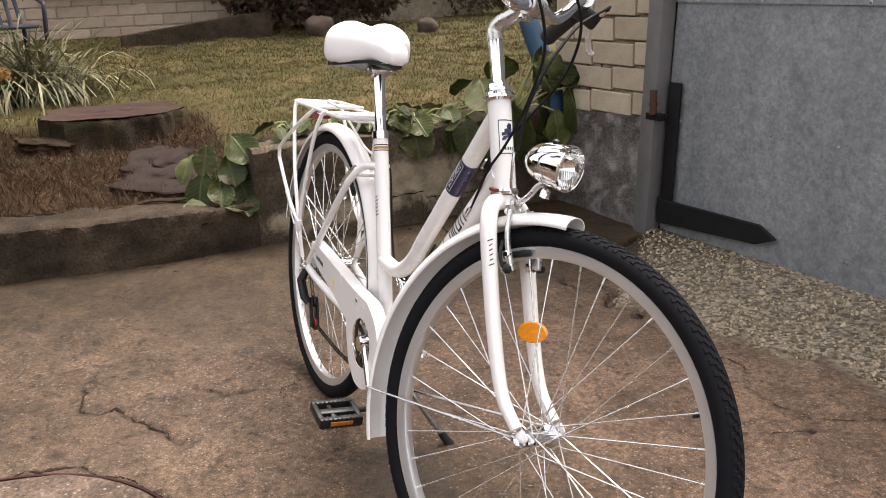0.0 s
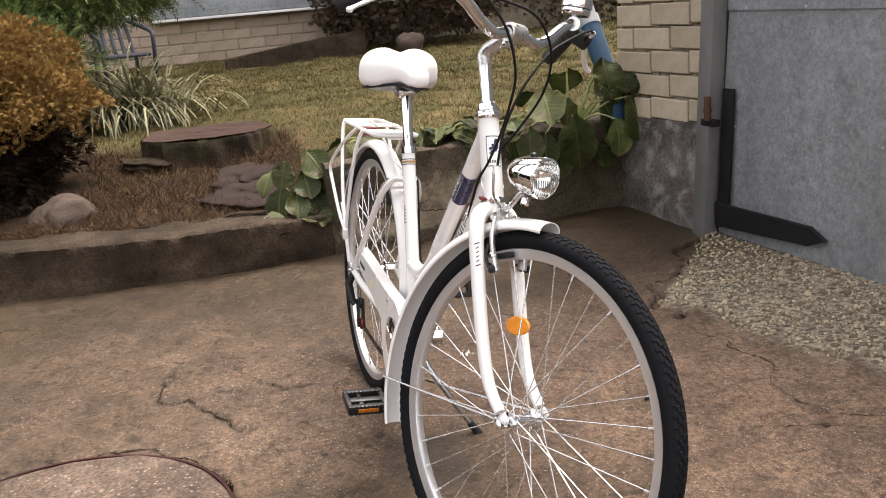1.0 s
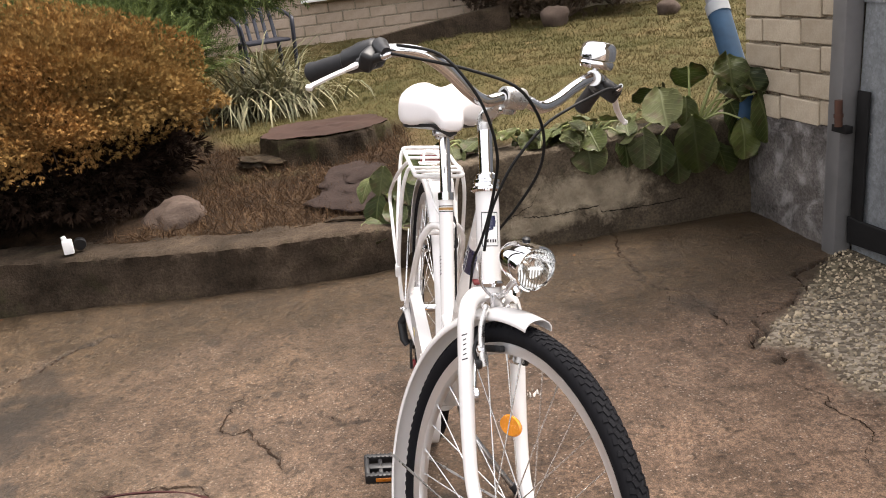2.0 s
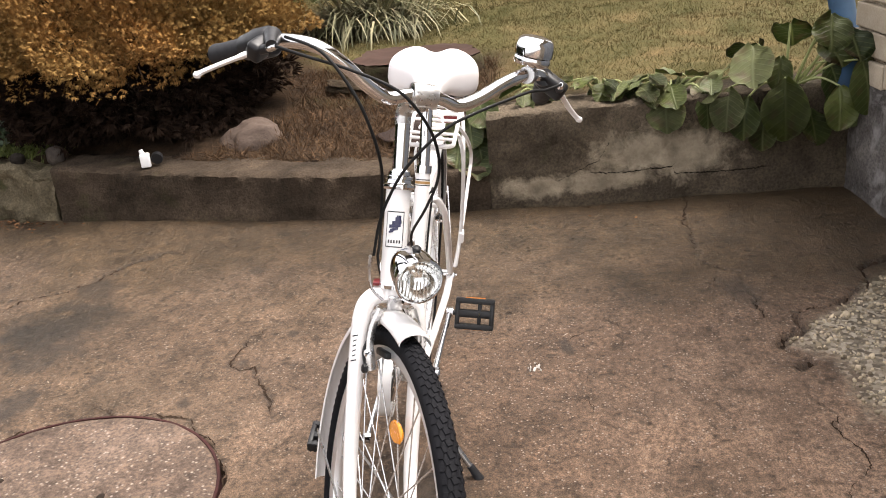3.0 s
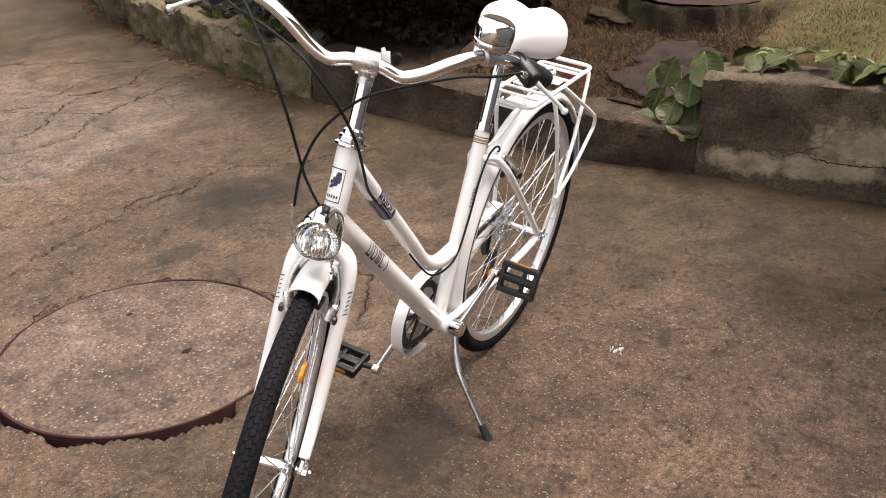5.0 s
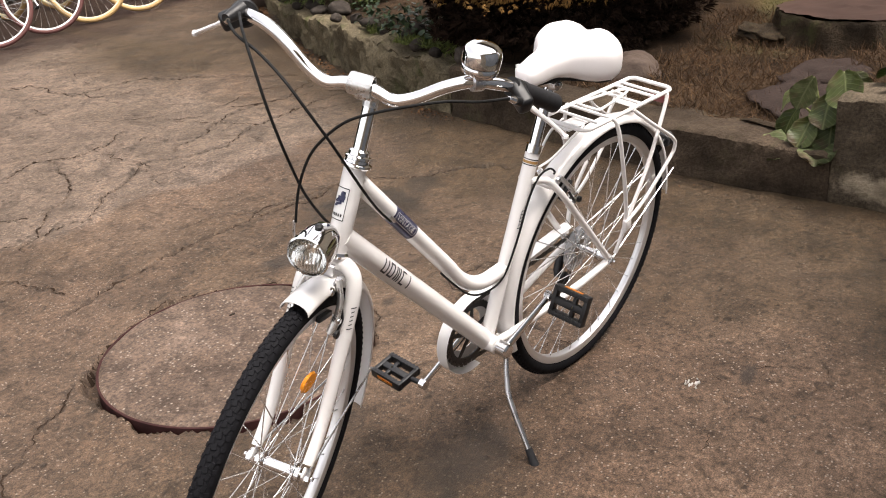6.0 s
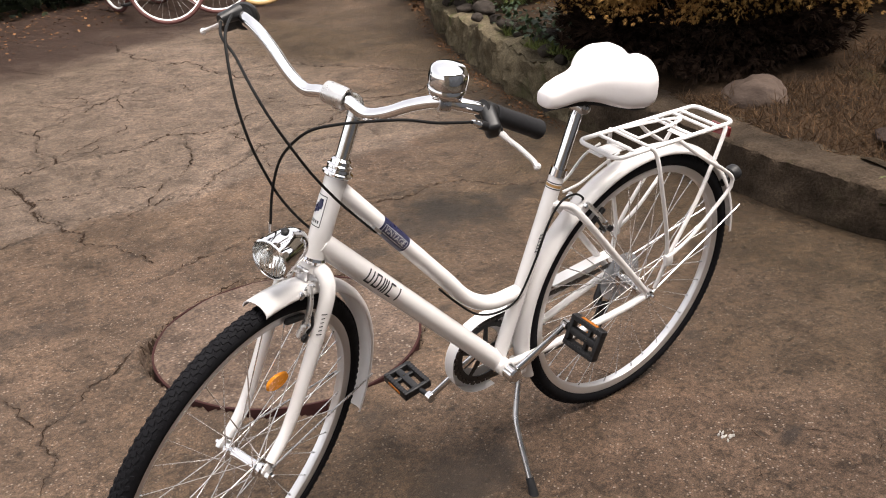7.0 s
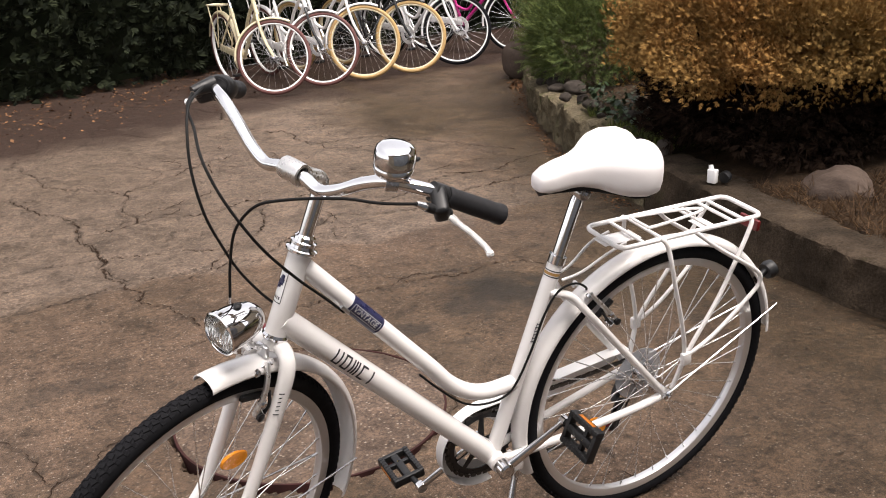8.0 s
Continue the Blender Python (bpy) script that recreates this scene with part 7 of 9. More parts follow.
saddle_ob = part("saddle", saddle(), M_SADDLE, bike, "padded white comfort saddle", smooth=80)
bm = bmesh.new()
rows = []
for x, hw, z in ((0.112, 0.055, 0.942), (0.13, 0.088, 0.932), (0.155, 0.103, 0.929), (0.19, 0.098, 0.931), (0.23, 0.068, 0.938), (0.28, 0.038, 0.945), (0.335, 0.026, 0.945), (0.372, 0.018, 0.944)):
    x, hw, z = 0.008 + x * 0.97, hw * 0.90, z - 0.009
    rows.append([bm.verts.new((x, hw * k / 4, z - 0.002 - 0.009 * (1 - abs(k) / 4))) for k in range(-4, 5)] + [bm.verts.new((x, hw * k / 4, z + 0.006)) for k in range(4, -5, -1)])
for p, q in zip(rows, rows[1:]):
    for j in range(18):
        bm.faces.new((p[j], p[(j + 1) % 18], q[(j + 1) % 18], q[j]))
bm.faces.new(rows[0][::-1])
bm.faces.new(rows[-1])
bmesh.ops.recalc_face_normals(bm, faces=bm.faces)
part("saddle_base", bm, M_BLACK, saddle_ob, "black plastic saddle base")

# wheels
wheel(bike, "rear_wheel", Matrix.Translation(RA), 0.030, 0.024, 0.058, 0.078, 0.3)
front_wheel = wheel(bike, "front_wheel", STEER @ Matrix.Translation(FA), 0.034, 0.020, 0.046, 0.064, 0.1)

# mudguards and stays
rear_fender = part("rear_mudguard", fender_mesh(0.390, -22, 172, 0.054, 0.019, RA), M_WHITE, bike, "white painted steel mudguard", smooth=60)
FS = STEER


def steer_part(name, bm, mat, label="", smooth=40, parent=None):
    return part(name, bm, mat, parent or bike, label, at=FS if parent is None else None, smooth=smooth)


def bar_part(name, bm, mat, label="", smooth=40):
    return part(name, bm, mat, bike, label, at=BAR_STEER, smooth=smooth)


front_fender = steer_part("front_mudguard", fender_mesh(0.397, 90.5, 201.5, 0.056, 0.019, FA + Vector((-0.018, 0, -0.010))), M_WHITE, "white painted steel mudguard", smooth=60)


def wire_stay(name, a, b, c, at=None):
    bm = bmesh.new()
    tube(bm, [a, b], 0.0024, 8)
    bolt(bm, a, (0, math.copysign(1, a[1]), 0), 0.006, 0.006)
    return part(name, bm, M_STEEL, bike, "thin steel mudguard stay", at=at)


for s in (1, -1):
    wire_stay("mudguard_stay", Vector((0.01, s * 0.074, 0.365)), RA + Vector((-0.382, s * 0.028, 0.132)), None)
    wire_stay("mudguard_stay", Vector((FA.x - 0.01, s * 0.060, FA.z + 0.006)), FA + Vector((-0.402, s * 0.030, -0.048)), None, FS)

# fork, headset
CROWN = HEAD + DOWN * 0.190
for s in (1, -1):
    bm = bmesh.new()
    pts = curve([CROWN + Vector((-0.004, s * 0.010, 0.004)), CROWN + Vector((0.0, s * 0.034, -0.002)), CROWN + DOWN * 0.030 + Vector((0, s * 0.050, 0)), CROWN + DOWN * 0.11 + Vector((0, s * 0.0545, 0)),
                 CROWN + DOWN * 0.24 + Vector((0.002, s * 0.055, 0)), CROWN + DOWN * 0.33 + Vector((0.012, s * 0.055, 0)), FA + Vector((-0.012, s * 0.055, 0.020))], 36)
    n = len(pts)
    tube(bm, pts, [0.0155 - 0.0050 * max(0, (i / n - 0.35)) / 0.65 for i in range(n)], 18)
    leg = steer_part("fork_leg", bm, M_WHITE, "white curved fork blade")
    bm = bmesh.new()
    box(bm, Matrix.Translation(FA + Vector((-0.003, s * 0.055, 0.006))) @ Matrix.Rotation(radians(40), 4, "Y"), (0.022, 0.006, 0.032), 0.005)
    steer_part("fork_dropout", bm, M_WHITE)
    bm = bmesh.new()
    bolt(bm, FA + Vector((0, s * 0.058, 0)), (0, s, 0), 0.010, 0.012)
    rod(bm, FA + Vector((0, s * 0.05, 0)), FA + Vector((0, s * 0.074, 0)), 0.0048, 8)
    steer_part("axle_nut", bm, M_CHROME, "bright axle nut")
bm = bmesh.new()
tube(bm, [HT1 + DOWN * 0.010, CROWN + DOWN * 0.004], [0.0195, 0.0205], 24)
steer_part("fork_crown", bm, M_WHITE)
bm = bmesh.new()
lathe(bm, [(0.0, -0.004), (0.0245, -0.004), (0.0290, 0.000), (0.0290, 0.004), (0.0235, 0.007), (0.0225, 0.012), (0.0240, 0.0135), (0.0240, 0.018), (0.0195, 0.020), (0.0190, 0.027), (0.0145, 0.031), (0, 0.031)], along(HEAD, HEAD + AXIS), 28)
part("headset", bm, M_CHROME, bike, "chromed headset cups and locknut")
bm = bmesh.new()
lathe(bm, [(0, -0.002), (0.0232, -0.002), (0.0258, 0.003), (0.0235, 0.009), (0, 0.010)], along(HT1, HT1 + DOWN), 28)
part("lower_headset", bm, M_CHROME, bike, "chromed lower headset cup")
bm = bmesh.new()
box(bm, Matrix.Translation(HT1 - DOWN * 0.004 + Vector((0.010, -0.026, 0))), (0.020, 0.012, 0.006), 0.002)
part("red_clip", bm, M_RED, bike, "small red plastic clip")

# stem
BEND = HEAD + AXIS * 0.132
CLAMP = Vector((0.905, 0, 1.086))
bm = bmesh.new()
tube(bm, [HEAD + AXIS * 0.025, HEAD + AXIS * 0.118], 0.0132, 20)
bar_part("stem_quill", bm, M_CHROME, "chromed stem quill")
bm = bmesh.new()
tube(bm, curve([HEAD + AXIS * 0.108, HEAD + AXIS * 0.126, BEND + Vector((0.010, 0, 0.010)), BEND.lerp(CLAMP, 0.5) + Vector((0, 0, 0.002)), CLAMP + Vector((-0.014, 0, -0.004))], 20), 0.0142, 20)
lathe(bm, [(0.0135, -0.021), (0.0185, -0.021), (0.0195, -0.017), (0.0195, 0.017), (0.0185, 0.021), (0.0135, 0.021)], Matrix.Translation(CLAMP) @ Matrix.Rotation(radians(-90), 4, "X"), 24)
box(bm, Matrix.Translation(CLAMP + Vector((-0.010, 0, -0.022))), (0.016, 0.022, 0.016), 0.004)
bar_part("stem", bm, M_STEM, "grey cast alloy handlebar stem")
bm = bmesh.new()
bolt(bm, CLAMP + Vector((-0.010, 0.011, -0.023)), (0, 1, 0), 0.006, 0.006)
bolt(bm, CLAMP + Vector((-0.010, -0.011, -0.023)), (0, -1, 0), 0.006, 0.006)
bar_part("clamp_bolt", bm, M_CHROME)

BARREL = {}
# handlebar
def bar_side(s):
    return [Vector((x, s * y, z)) for x, y, z in ((0.907, 0.03, 1.083), (0.908, 0.062, 1.076), (0.905, 0.098, 1.091), (0.898, 0.140, 1.119), (0.888, 0.182, 1.138), (0.870, 0.220, 1.138), (0.843, 0.246, 1.128), (0.802, 0.272, 1.106), (0.750, 0.302, 1.080))]


bm = bmesh.new()
tube(bm, curve(bar_side(-1)[::-1] + [CLAMP] + bar_side(1), 90), 0.0112, 18)
handlebar = bar_part("handlebar", bm, M_CHROME, "chromed swept-back handlebar")
for s in (1, -1):
    P = bar_side(s)
    g0, g1 = P[6].lerp(P[7], 0.30), P[8]
    d = (g1 - g0).normalized()
    bm = bmesh.new()
    lathe(bm, [(0.0113, 0), (0.0160, 0.001), (0.0172, 0.008), (0.0160, 0.014), (0.0165, 0.05), (0.0168, 0.085), (0.0165, 0.100), (0.0178, 0.108), (0.0175, 0.116), (0.012, 0.121), (0, 0.121)], along(g0, g1), 24)
    grip = bar_part("grip", bm, M_GRIP, "black rubber grip")
    # brake lever: clamp, body, barrel, blade
    mnt = P[6].lerp(P[7], 0.02)
    fwd = Vector((0.56, s * 0.68, -0.38)).normalized()
    bm = bmesh.new()
    tube(bm, [mnt - d * 0.012, mnt + d * 0.012], 0.0165, 20)
    body0 = mnt + fwd * 0.020
    box(bm, along(body0, body0 + fwd) @ Matrix.Rotation(0.3 * s, 4, "Z"), (0.026, 0.034, 0.052), 0.008, 3)
    tube(bm, [mnt + fwd * 0.034 + d * 0.016, mnt + fwd * 0.036 - d * 0.030], [0.0085, 0.0075], 12)
    if s < 0:
        lathe(bm, [(0.0113, -0.014), (0.021, -0.013), (0.0245, -0.008), (0.0250, 0.020), (0.0225, 0.030), (0.0205, 0.050), (0.0150, 0.054), (0.0113, 0.054)], along(mnt + d * 0.006, g1), 28)
        tube(bm, [mnt + Vector((0.012, 0, 0.012)), mnt + fwd * 0.030 + Vector((0.016, 0, 0.006)) - d * 0.026], [0.015, 0.009], 14)
    lev = bar_part("brake_lever", bm, M_BLACK, "black plastic brake lever mount with gear shifter" if s < 0 else "black plastic brake lever mount")
    bm = bmesh.new()
    bar0 = mnt + fwd * 0.036 - d * 0.030
    BARREL[s] = bar0 - d * 0.018
    lathe(bm, [(0, 0), (0.0062, 0), (0.0066, 0.006), (0.0055, 0.008), (0.0055, 0.013), (0.0038, 0.018), (0, 0.018)], along(bar0, bar0 - d), 14)
    part("barrel_adjuster", bm, M_CHROME, lev, "bright cable barrel")
    bm = bmesh.new()
    piv = mnt + fwd * 0.036 + d * 0.012
    tube(bm, curve([piv, piv + d * 0.022 + fwd * 0.014, piv + d * 0.042 + fwd * 0.024, piv + d * 0.066 + fwd * 0.042, piv + d * 0.072 + fwd * 0.052], 20), [0.0085] * 4 + [0.0068] * 12 + [0.0072] * 5, 14, flat=0.6)
    lathe(bm, [(0, -0.006), (0.005, -0.0045), (0.0068, 0), (0.005, 0.0045), (0, 0.006)], Matrix.Translation(piv + d * 0.072 + fwd * 0.053), 12)
    part("lever_blade", bm, M_ALLOY, lev, "polished alloy brake lever blade")

# bell on the left half of the bar
bell_at = Vector((0.888, 0.190, 1.140))
bm = bmesh.new()
lathe(bm, [(0, 0.018), (0.014, 0.016), (0.029, 0.017), (0.0315, 0.022), (0.0318, 0.029), (0.030, 0.031)], Matrix.Translation(bell_at), 36)
lathe(bm, [(0.030, 0.032), (0.0325, 0.033), (0.0330, 0.038), (0.0325, 0.050), (0.030, 0.059), (0.024, 0.0635), (0.012, 0.0655), (0, 0.066)], Matrix.Translation(bell_at), 36)
bell = bar_part("bell", bm, M_CHROME, "round chrome bicycle bell", smooth=50)
bm = bmesh.new()
tube(bm, [bell_at + Vector((0, 0, 0.0)), bell_at + Vector((0, 0, 0.022))], 0.006, 12)
tube(bm, [bell_at + Vector((0.006, -0.007, -0.001)), bell_at + Vector((-0.006, 0.007, -0.001))], 0.0148, 18)
part("bell_clamp", bm, M_STEEL, bell)
bm = bmesh.new()
tube(bm, [bell_at + Vector((-0.022, 0.008, 0.030)), bell_at + Vector((-0.040, 0.012, 0.031)), bell_at + Vector((-0.046, 0.013, 0.031))], [0.003, 0.0055, 0.004], 10, flat=0.7)
part("bell_thumb", bm, M_BLACK, bell, "black bell thumb lever")

# headlamp
lamp_c = Vector((1.020, 0.0, 0.824))
L = Matrix.Translation(lamp_c) @ Matrix.Rotation(radians(92), 4, "Y")
bm = bmesh.new()
lathe(bm, [(0, -0.050), (0.010, -0.0485), (0.022, -0.042), (0.031, -0.028), (0.0365, -0.006), (0.0385, 0.018), (0.0385, 0.030), (0.0405, 0.031), (0.0405, 0.040), (0.0375, 0.042), (0.0365, 0.040), (0.0362, 0.020), (0.030, -0.004), (0.014, -0.02), (0, -0.024)], L, 40)
lamp = steer_part("headlamp", bm, M_CHROME, "chrome bullet headlamp", smooth=50)
bm = bmesh.new()
lathe(bm, [(0.0362, 0.036), (0.034, 0.029), (0.028, 0.018), (0.018, 0.009), (0.008, 0.005), (0, 0.0045), (0, 0.003), (0.009, 0.0035), (0.019, 0.0075), (0.029, 0.0165), (0.0361, 0.030)], L, 40)
part("reflector", bm, M_BOWL, lamp, "bright metallised reflector bowl", smooth=60)
bm = bmesh.new()
lathe(bm, [(0.0366, 0.0365), (0.030, 0.041), (0.018, 0.044), (0, 0.045)], L, 40)
lens = part("lens", bm, M_LENS, lamp, "clear lens with ribbed reflector", smooth=50)
lens.visible_shadow = False
bm = bmesh.new()
for k in range(-5, 6):
    y_ = k * 0.0058
    x_ = math.sqrt(0.034 ** 2 - y_ * y_)
    tube(bm, [L @ Vector((0.004, y_, 0.028)), L @ Vector((x_ * 0.6, y_, 0.033)), L @ Vector((x_, y_, 0.0345))], 0.0013, 6)
lathe(bm, [(0, 0.004), (0.0045, 0.005), (0.0045, 0.016), (0.003, 0.020), (0, 0.021)], L, 12)
tagged(part("lens_ribs", bm, M_BOWL, lamp, smooth=40), kind="stuff")
bm = bmesh.new()
lathe(bm, [(0, 0), (0.007, 0), (0.0075, 0.005), (0.004, 0.008), (0, 0.008)], Matrix.Translation(lamp_c + Vector((0.0, 0, 0.0355))), 14)
part("lamp_button", bm, M_BLACK, lamp, "small black switch button")
bm = bmesh.new()
tube(bm, curve([CROWN + Vector((0.022, 0.0, 0.004)), CROWN + Vector((0.045, 0, 0.022)), lamp_c + Vector((-0.018, 0, -0.042)), lamp_c + Vector((-0.004, 0, -0.036))], 14), 0.0055, 10)
box(bm, Matrix.Translation(CROWN + Vector((0.024, 0, 0.0))), (0.010, 0.028, 0.026), 0.003)
part("lamp_bracket", bm, M_STEEL, lamp)
bm = bmesh.new()
bolt(bm, lamp_c + Vector((0.0, 0.0, -0.060)), (0, 0, 1), 0.009, 0.018, 8)
part("lamp_bolt", bm, M_CHROME, lamp)
bm = bmesh.new()
bolt(bm, CROWN + Vector((0.060, 0.022, -0.018)), (0, 1, 0), 0.008, 0.010)
rod(bm, CROWN + Vector((0.020, 0.020, -0.014)), CROWN + Vector((0.062, 0.022, -0.018)), 0.003, 8)
part("lamp_bolt", bm, M_CHROME, lamp)

# crank set
CR = Vector((0.590 - 0.445, 0, 0.190 - 0.300)).normalized() * 0.170


def crank(s, tip):
    bm = bmesh.new()
    root = BB + Vector((0, s * 0.058, 0))
    end = BB + tip + Vector((0, s * 0.082, 0))
    tube(bm, [root, root.lerp(end, 0.12), root.lerp(end, 0.9), end], [0.016, 0.0125, 0.0095, 0.0125], 14, flat=0.62, up=(0, 1, 0))
    lathe(bm, [(0, -0.016), (0.019, -0.016), (0.020, 0.010), (0.016, 0.014), (0, 0.015)], along(root, root + Vector((0, s, 0))), 18)
    rod(bm, BB, root, 0.0115, 14)
    lathe(bm, [(0, -0.008), (0.0125, -0.008), (0.0125, 0.008), (0, 0.008)], along(end, end + Vector((0, s, 0))), 14)
    return part("crank_arm", bm, M_CHROME, bike, "chromed steel crank arm"), end


def pedal(s, end, tilt):
    c = end + Vector((0.010 if s < 0 else 0, s * (0.084 if s < 0 else 0.062), 0))
    m = Matrix.Translation(c) @ Matrix.Rotation(radians(tilt), 4, "Y")
    bm = bmesh.new()
    for sx in (-1, 1):
        box(bm, m @ Matrix.Translation((sx * 0.0325, 0, 0)), (0.014, 0.098, 0.024), 0.004)
        for k in range(9):
            for sz in (-1, 1):
                box(bm, m @ Matrix.Translation((sx * 0.0325, -0.040 + k * 0.010, sz * 0.0115)), (0.012, 0.004, 0.0025))
    for sy in (-1, 1):
        box(bm, m @ Matrix.Translation((0, sy * 0.043, 0)), (0.066, 0.012, 0.022), 0.004)
    box(bm, m @ Matrix.Translation((0, 0, 0)), (0.020, 0.092, 0.019), 0.005)
    box(bm, m @ Matrix.Translation((0, s * 0.012, 0)), (0.052, 0.010, 0.014), 0.002)
    rod(bm, end, c, 0.007, 12)
    p = part("pedal", bm, M_BLACK, bike, "black plastic platform pedal with amber reflectors")
    for sx in (-1, 1):
        bm = bmesh.new()
        box(bm, m @ Matrix.Translation((sx * 0.0393, 0, 0)), (0.003, 0.050, 0.010), 0.001)
        part("pedal_reflector", bm, M_AMBER_DARK, p, "small amber reflector")
    bm = bmesh.new()
    box(bm, m @ Matrix.Translation((0, s * 0.012, 0.0085)), (0.008, 0.006, 0.002), 0.0008)
    part("pedal_mark", bm, M_YELLOW, p)


arm_r, end_r = crank(-1, CR)
arm_l, end_l = crank(1, -CR)
pedal(-1, end_r, 10)
pedal(1, end_l, 72)


def sprocket(name, c, r, teeth, mat, holes, label, y):
    bm = bmesh.new()
    pts = []
    n = teeth * 4
    for k in range(n):
        rr = r * (1.0 if k % 4 in (0, 1) else 0.955)
        a = 2 * math.pi * k / n
        pts.append((rr * math.cos(a), rr * math.sin(a)))
    inner = r * holes
    o0 = [bm.verts.new((c.x + x, y - 0.0015, c.z + z)) for x, z in pts]
    o1 = [bm.verts.new((c.x + x, y + 0.0015, c.z + z)) for x, z in pts]
    i0 = [bm.verts.new((c.x + inner * math.cos(2 * math.pi * k / n), y - 0.0015, c.z + inner * math.sin(2 * math.pi * k / n))) for k in range(n)]
    i1 = [bm.verts.new((c.x + inner * math.cos(2 * math.pi * k / n), y + 0.0015, c.z + inner * math.sin(2 * math.pi * k / n))) for k in range(n)]
    for k in range(n):
        j = (k + 1) % n
        bm.faces.new((o0[k], o0[j], i0[j], i0[k]))
        bm.faces.new((o1[j], o1[k], i1[k], i1[j]))
        bm.faces.new((o0[j], o0[k], o1[k], o1[j]))
        bm.faces.new((i0[k], i0[j], i1[j], i1[k]))
    for k in range(5):
        a = 2 * math.pi * k / 5 + 0.3
        d = Vector((math.cos(a), 0, math.sin(a)))
        tube(bm, [Vector((c.x, y, c.z)) + d * 0.012, Vector((c.x, y, c.z)) + d * (inner + 0.004)], [0.010, 0.006], 8, flat=0.3, up=(0, 1, 0))
    bmesh.ops.recalc_face_normals(bm, faces=bm.faces)
    return part(name, bm, mat, bike, label, smooth=25)


sprocket("chainring", BB, 0.088, 42, simple("dark_oiled_steel", (0.05, 0.05, 0.052), 0.35, 0.8, 0.15, 120), 0.80, "steel chainring", -0.048)
for k, r in enumerate((0.052, 0.047, 0.042, 0.037, 0.032, 0.027)):
    sprocket("cog", RA, r, 14 + 2 * (6 - k), M_STEEL, 0.55, "", -0.034 - k * 0.0042)
bm = bmesh.new()
lathe(bm, [(0.020, 0), (0.070, 0.002), (0.070, 0.0035), (0.020, 0.0015)], Matrix.Translation(RA + Vector((0, -0.031, 0))) @ Matrix.Rotation(radians(90), 4, "X"), 40, close=True)
M_CLEAR = simple("clear_plastic", (0.45, 0.48, 0.52), 0.2, 0, 0.1, 60)
M_CLEAR.node_tree.nodes["Principled BSDF"].inputs["Alpha"].default_value = 0.45
part("spoke_guard", bm, M_CLEAR, bike, "translucent plastic spoke guard disc")
# chain
bm = bmesh.new()
chain_pts = []
for a in range(-80, 81, 12):
    chain_pts.append(BB + Vector((0.089 * math.cos(radians(a)), -0.048, 0.089 * math.sin(radians(a)))))
top_end = RA + Vector((0.0, -0.045, 0.044))
chain_pts += [BB + Vector((-0.02, -0.048, 0.088)), Vector((0.20, -0.047, 0.395)), top_end, RA + Vector((-0.038, -0.045, 0.018)), RA + Vector((-0.030, -0.045, -0.030)), RA + Vector((0.010, -0.047, -0.085)),
              RA + Vector((0.030, -0.048, -0.150)), RA + Vector((0.055, -0.048, -0.155)), Vector((0.25, -0.048, 0.205)), BB + Vector((-0.03, -0.048, -0.088))]
loop = []
for a, b in zip(chain_pts, chain_pts[1:] + chain_pts[:1]):
    n = max(1, int((b - a).length / 0.0127))
    loop += [(a + (b - a) * k / n, (b - a).normalized()) for k in range(n)]
for k, (c, d) in enumerate(loop):
    m = along(c, c + d)
    w = 0.0034 if k % 2 else 0.0022
    for s in (-1, 1):
        box(bm, Matrix.Translation((0, s * w, 0)) @ m, (0.008, 0.001, 0.0125) if abs(d.y) > 2 else (0.0012, 0.008, 0.0125))
part("chain", bm, simple("oily_steel_chain", (0.09, 0.085, 0.08), 0.4, 0.9, 0.2, 200), bike, "oily black roller chain")

# chain guard
def chain_guard():
    """White sheet guard round the chainring that tapers back along the chain."""
    bm = bmesh.new()
    out = []
    for a in range(-100, 101, 8):
        out.append(BB + Vector((0.108 * math.cos(radians(a - 6)), 0, 0.108 * math.sin(radians(a - 6)))))
    out += [Vector((0.36, 0, 0.412)), Vector((0.25, 0, 0.424)), Vector((0.10, 0, 0.440)), Vector((0.035, 0, 0.444)), Vector((0.028, 0, 0.436)), Vector((0.030, 0, 0.410)), Vector((0.11, 0, 0.382)),
            Vector((0.24, 0, 0.352)), Vector((0.335, 0, 0.322)), Vector((0.352, 0, 0.275)), Vector((0.375, 0, 0.225))]
    y0, y1 = -0.066, -0.0645
    hole = [BB + Vector((0.058 * math.cos(2 * math.pi * k / 48), 0, 0.058 * math.sin(2 * math.pi * k / 48))) for k in range(48)]
    res = []
    for y in (y0, y1):
        vo = [bm.verts.new((p.x, y, p.z)) for p in out]
        vh = [bm.verts.new((p.x, y, p.z)) for p in hole]
        eo = [bm.edges.new((vo[k], vo[(k + 1) % len(vo)])) for k in range(len(vo))]
        eh = [bm.edges.new((vh[k], vh[(k + 1) % 48])) for k in range(48)]
        bmesh.ops.triangle_fill(bm, use_beauty=True, use_dissolve=False, edges=eo + eh)
        res.append((vo, vh))
    for a, b in zip(res[0], res[1]):
        for k in range(len(a)):
            j = (k + 1) % len(a)
            bm.faces.new((a[k], a[j], b[j], b[k]))
    # turned-in lip along the rim and the top edge
    n = len(out)
    lip0 = [bm.verts.new((p.x, y1, p.z)) for p in out]
    lip1 = [bm.verts.new((p.x, y1 + 0.030, p.z)) for p in out]
    for k in range(0, n - 8):
        bm.faces.new((lip0[k], lip0[k + 1], lip1[k + 1], lip1[k]))
    bmesh.ops.recalc_face_normals(bm, faces=bm.faces)
    return bm


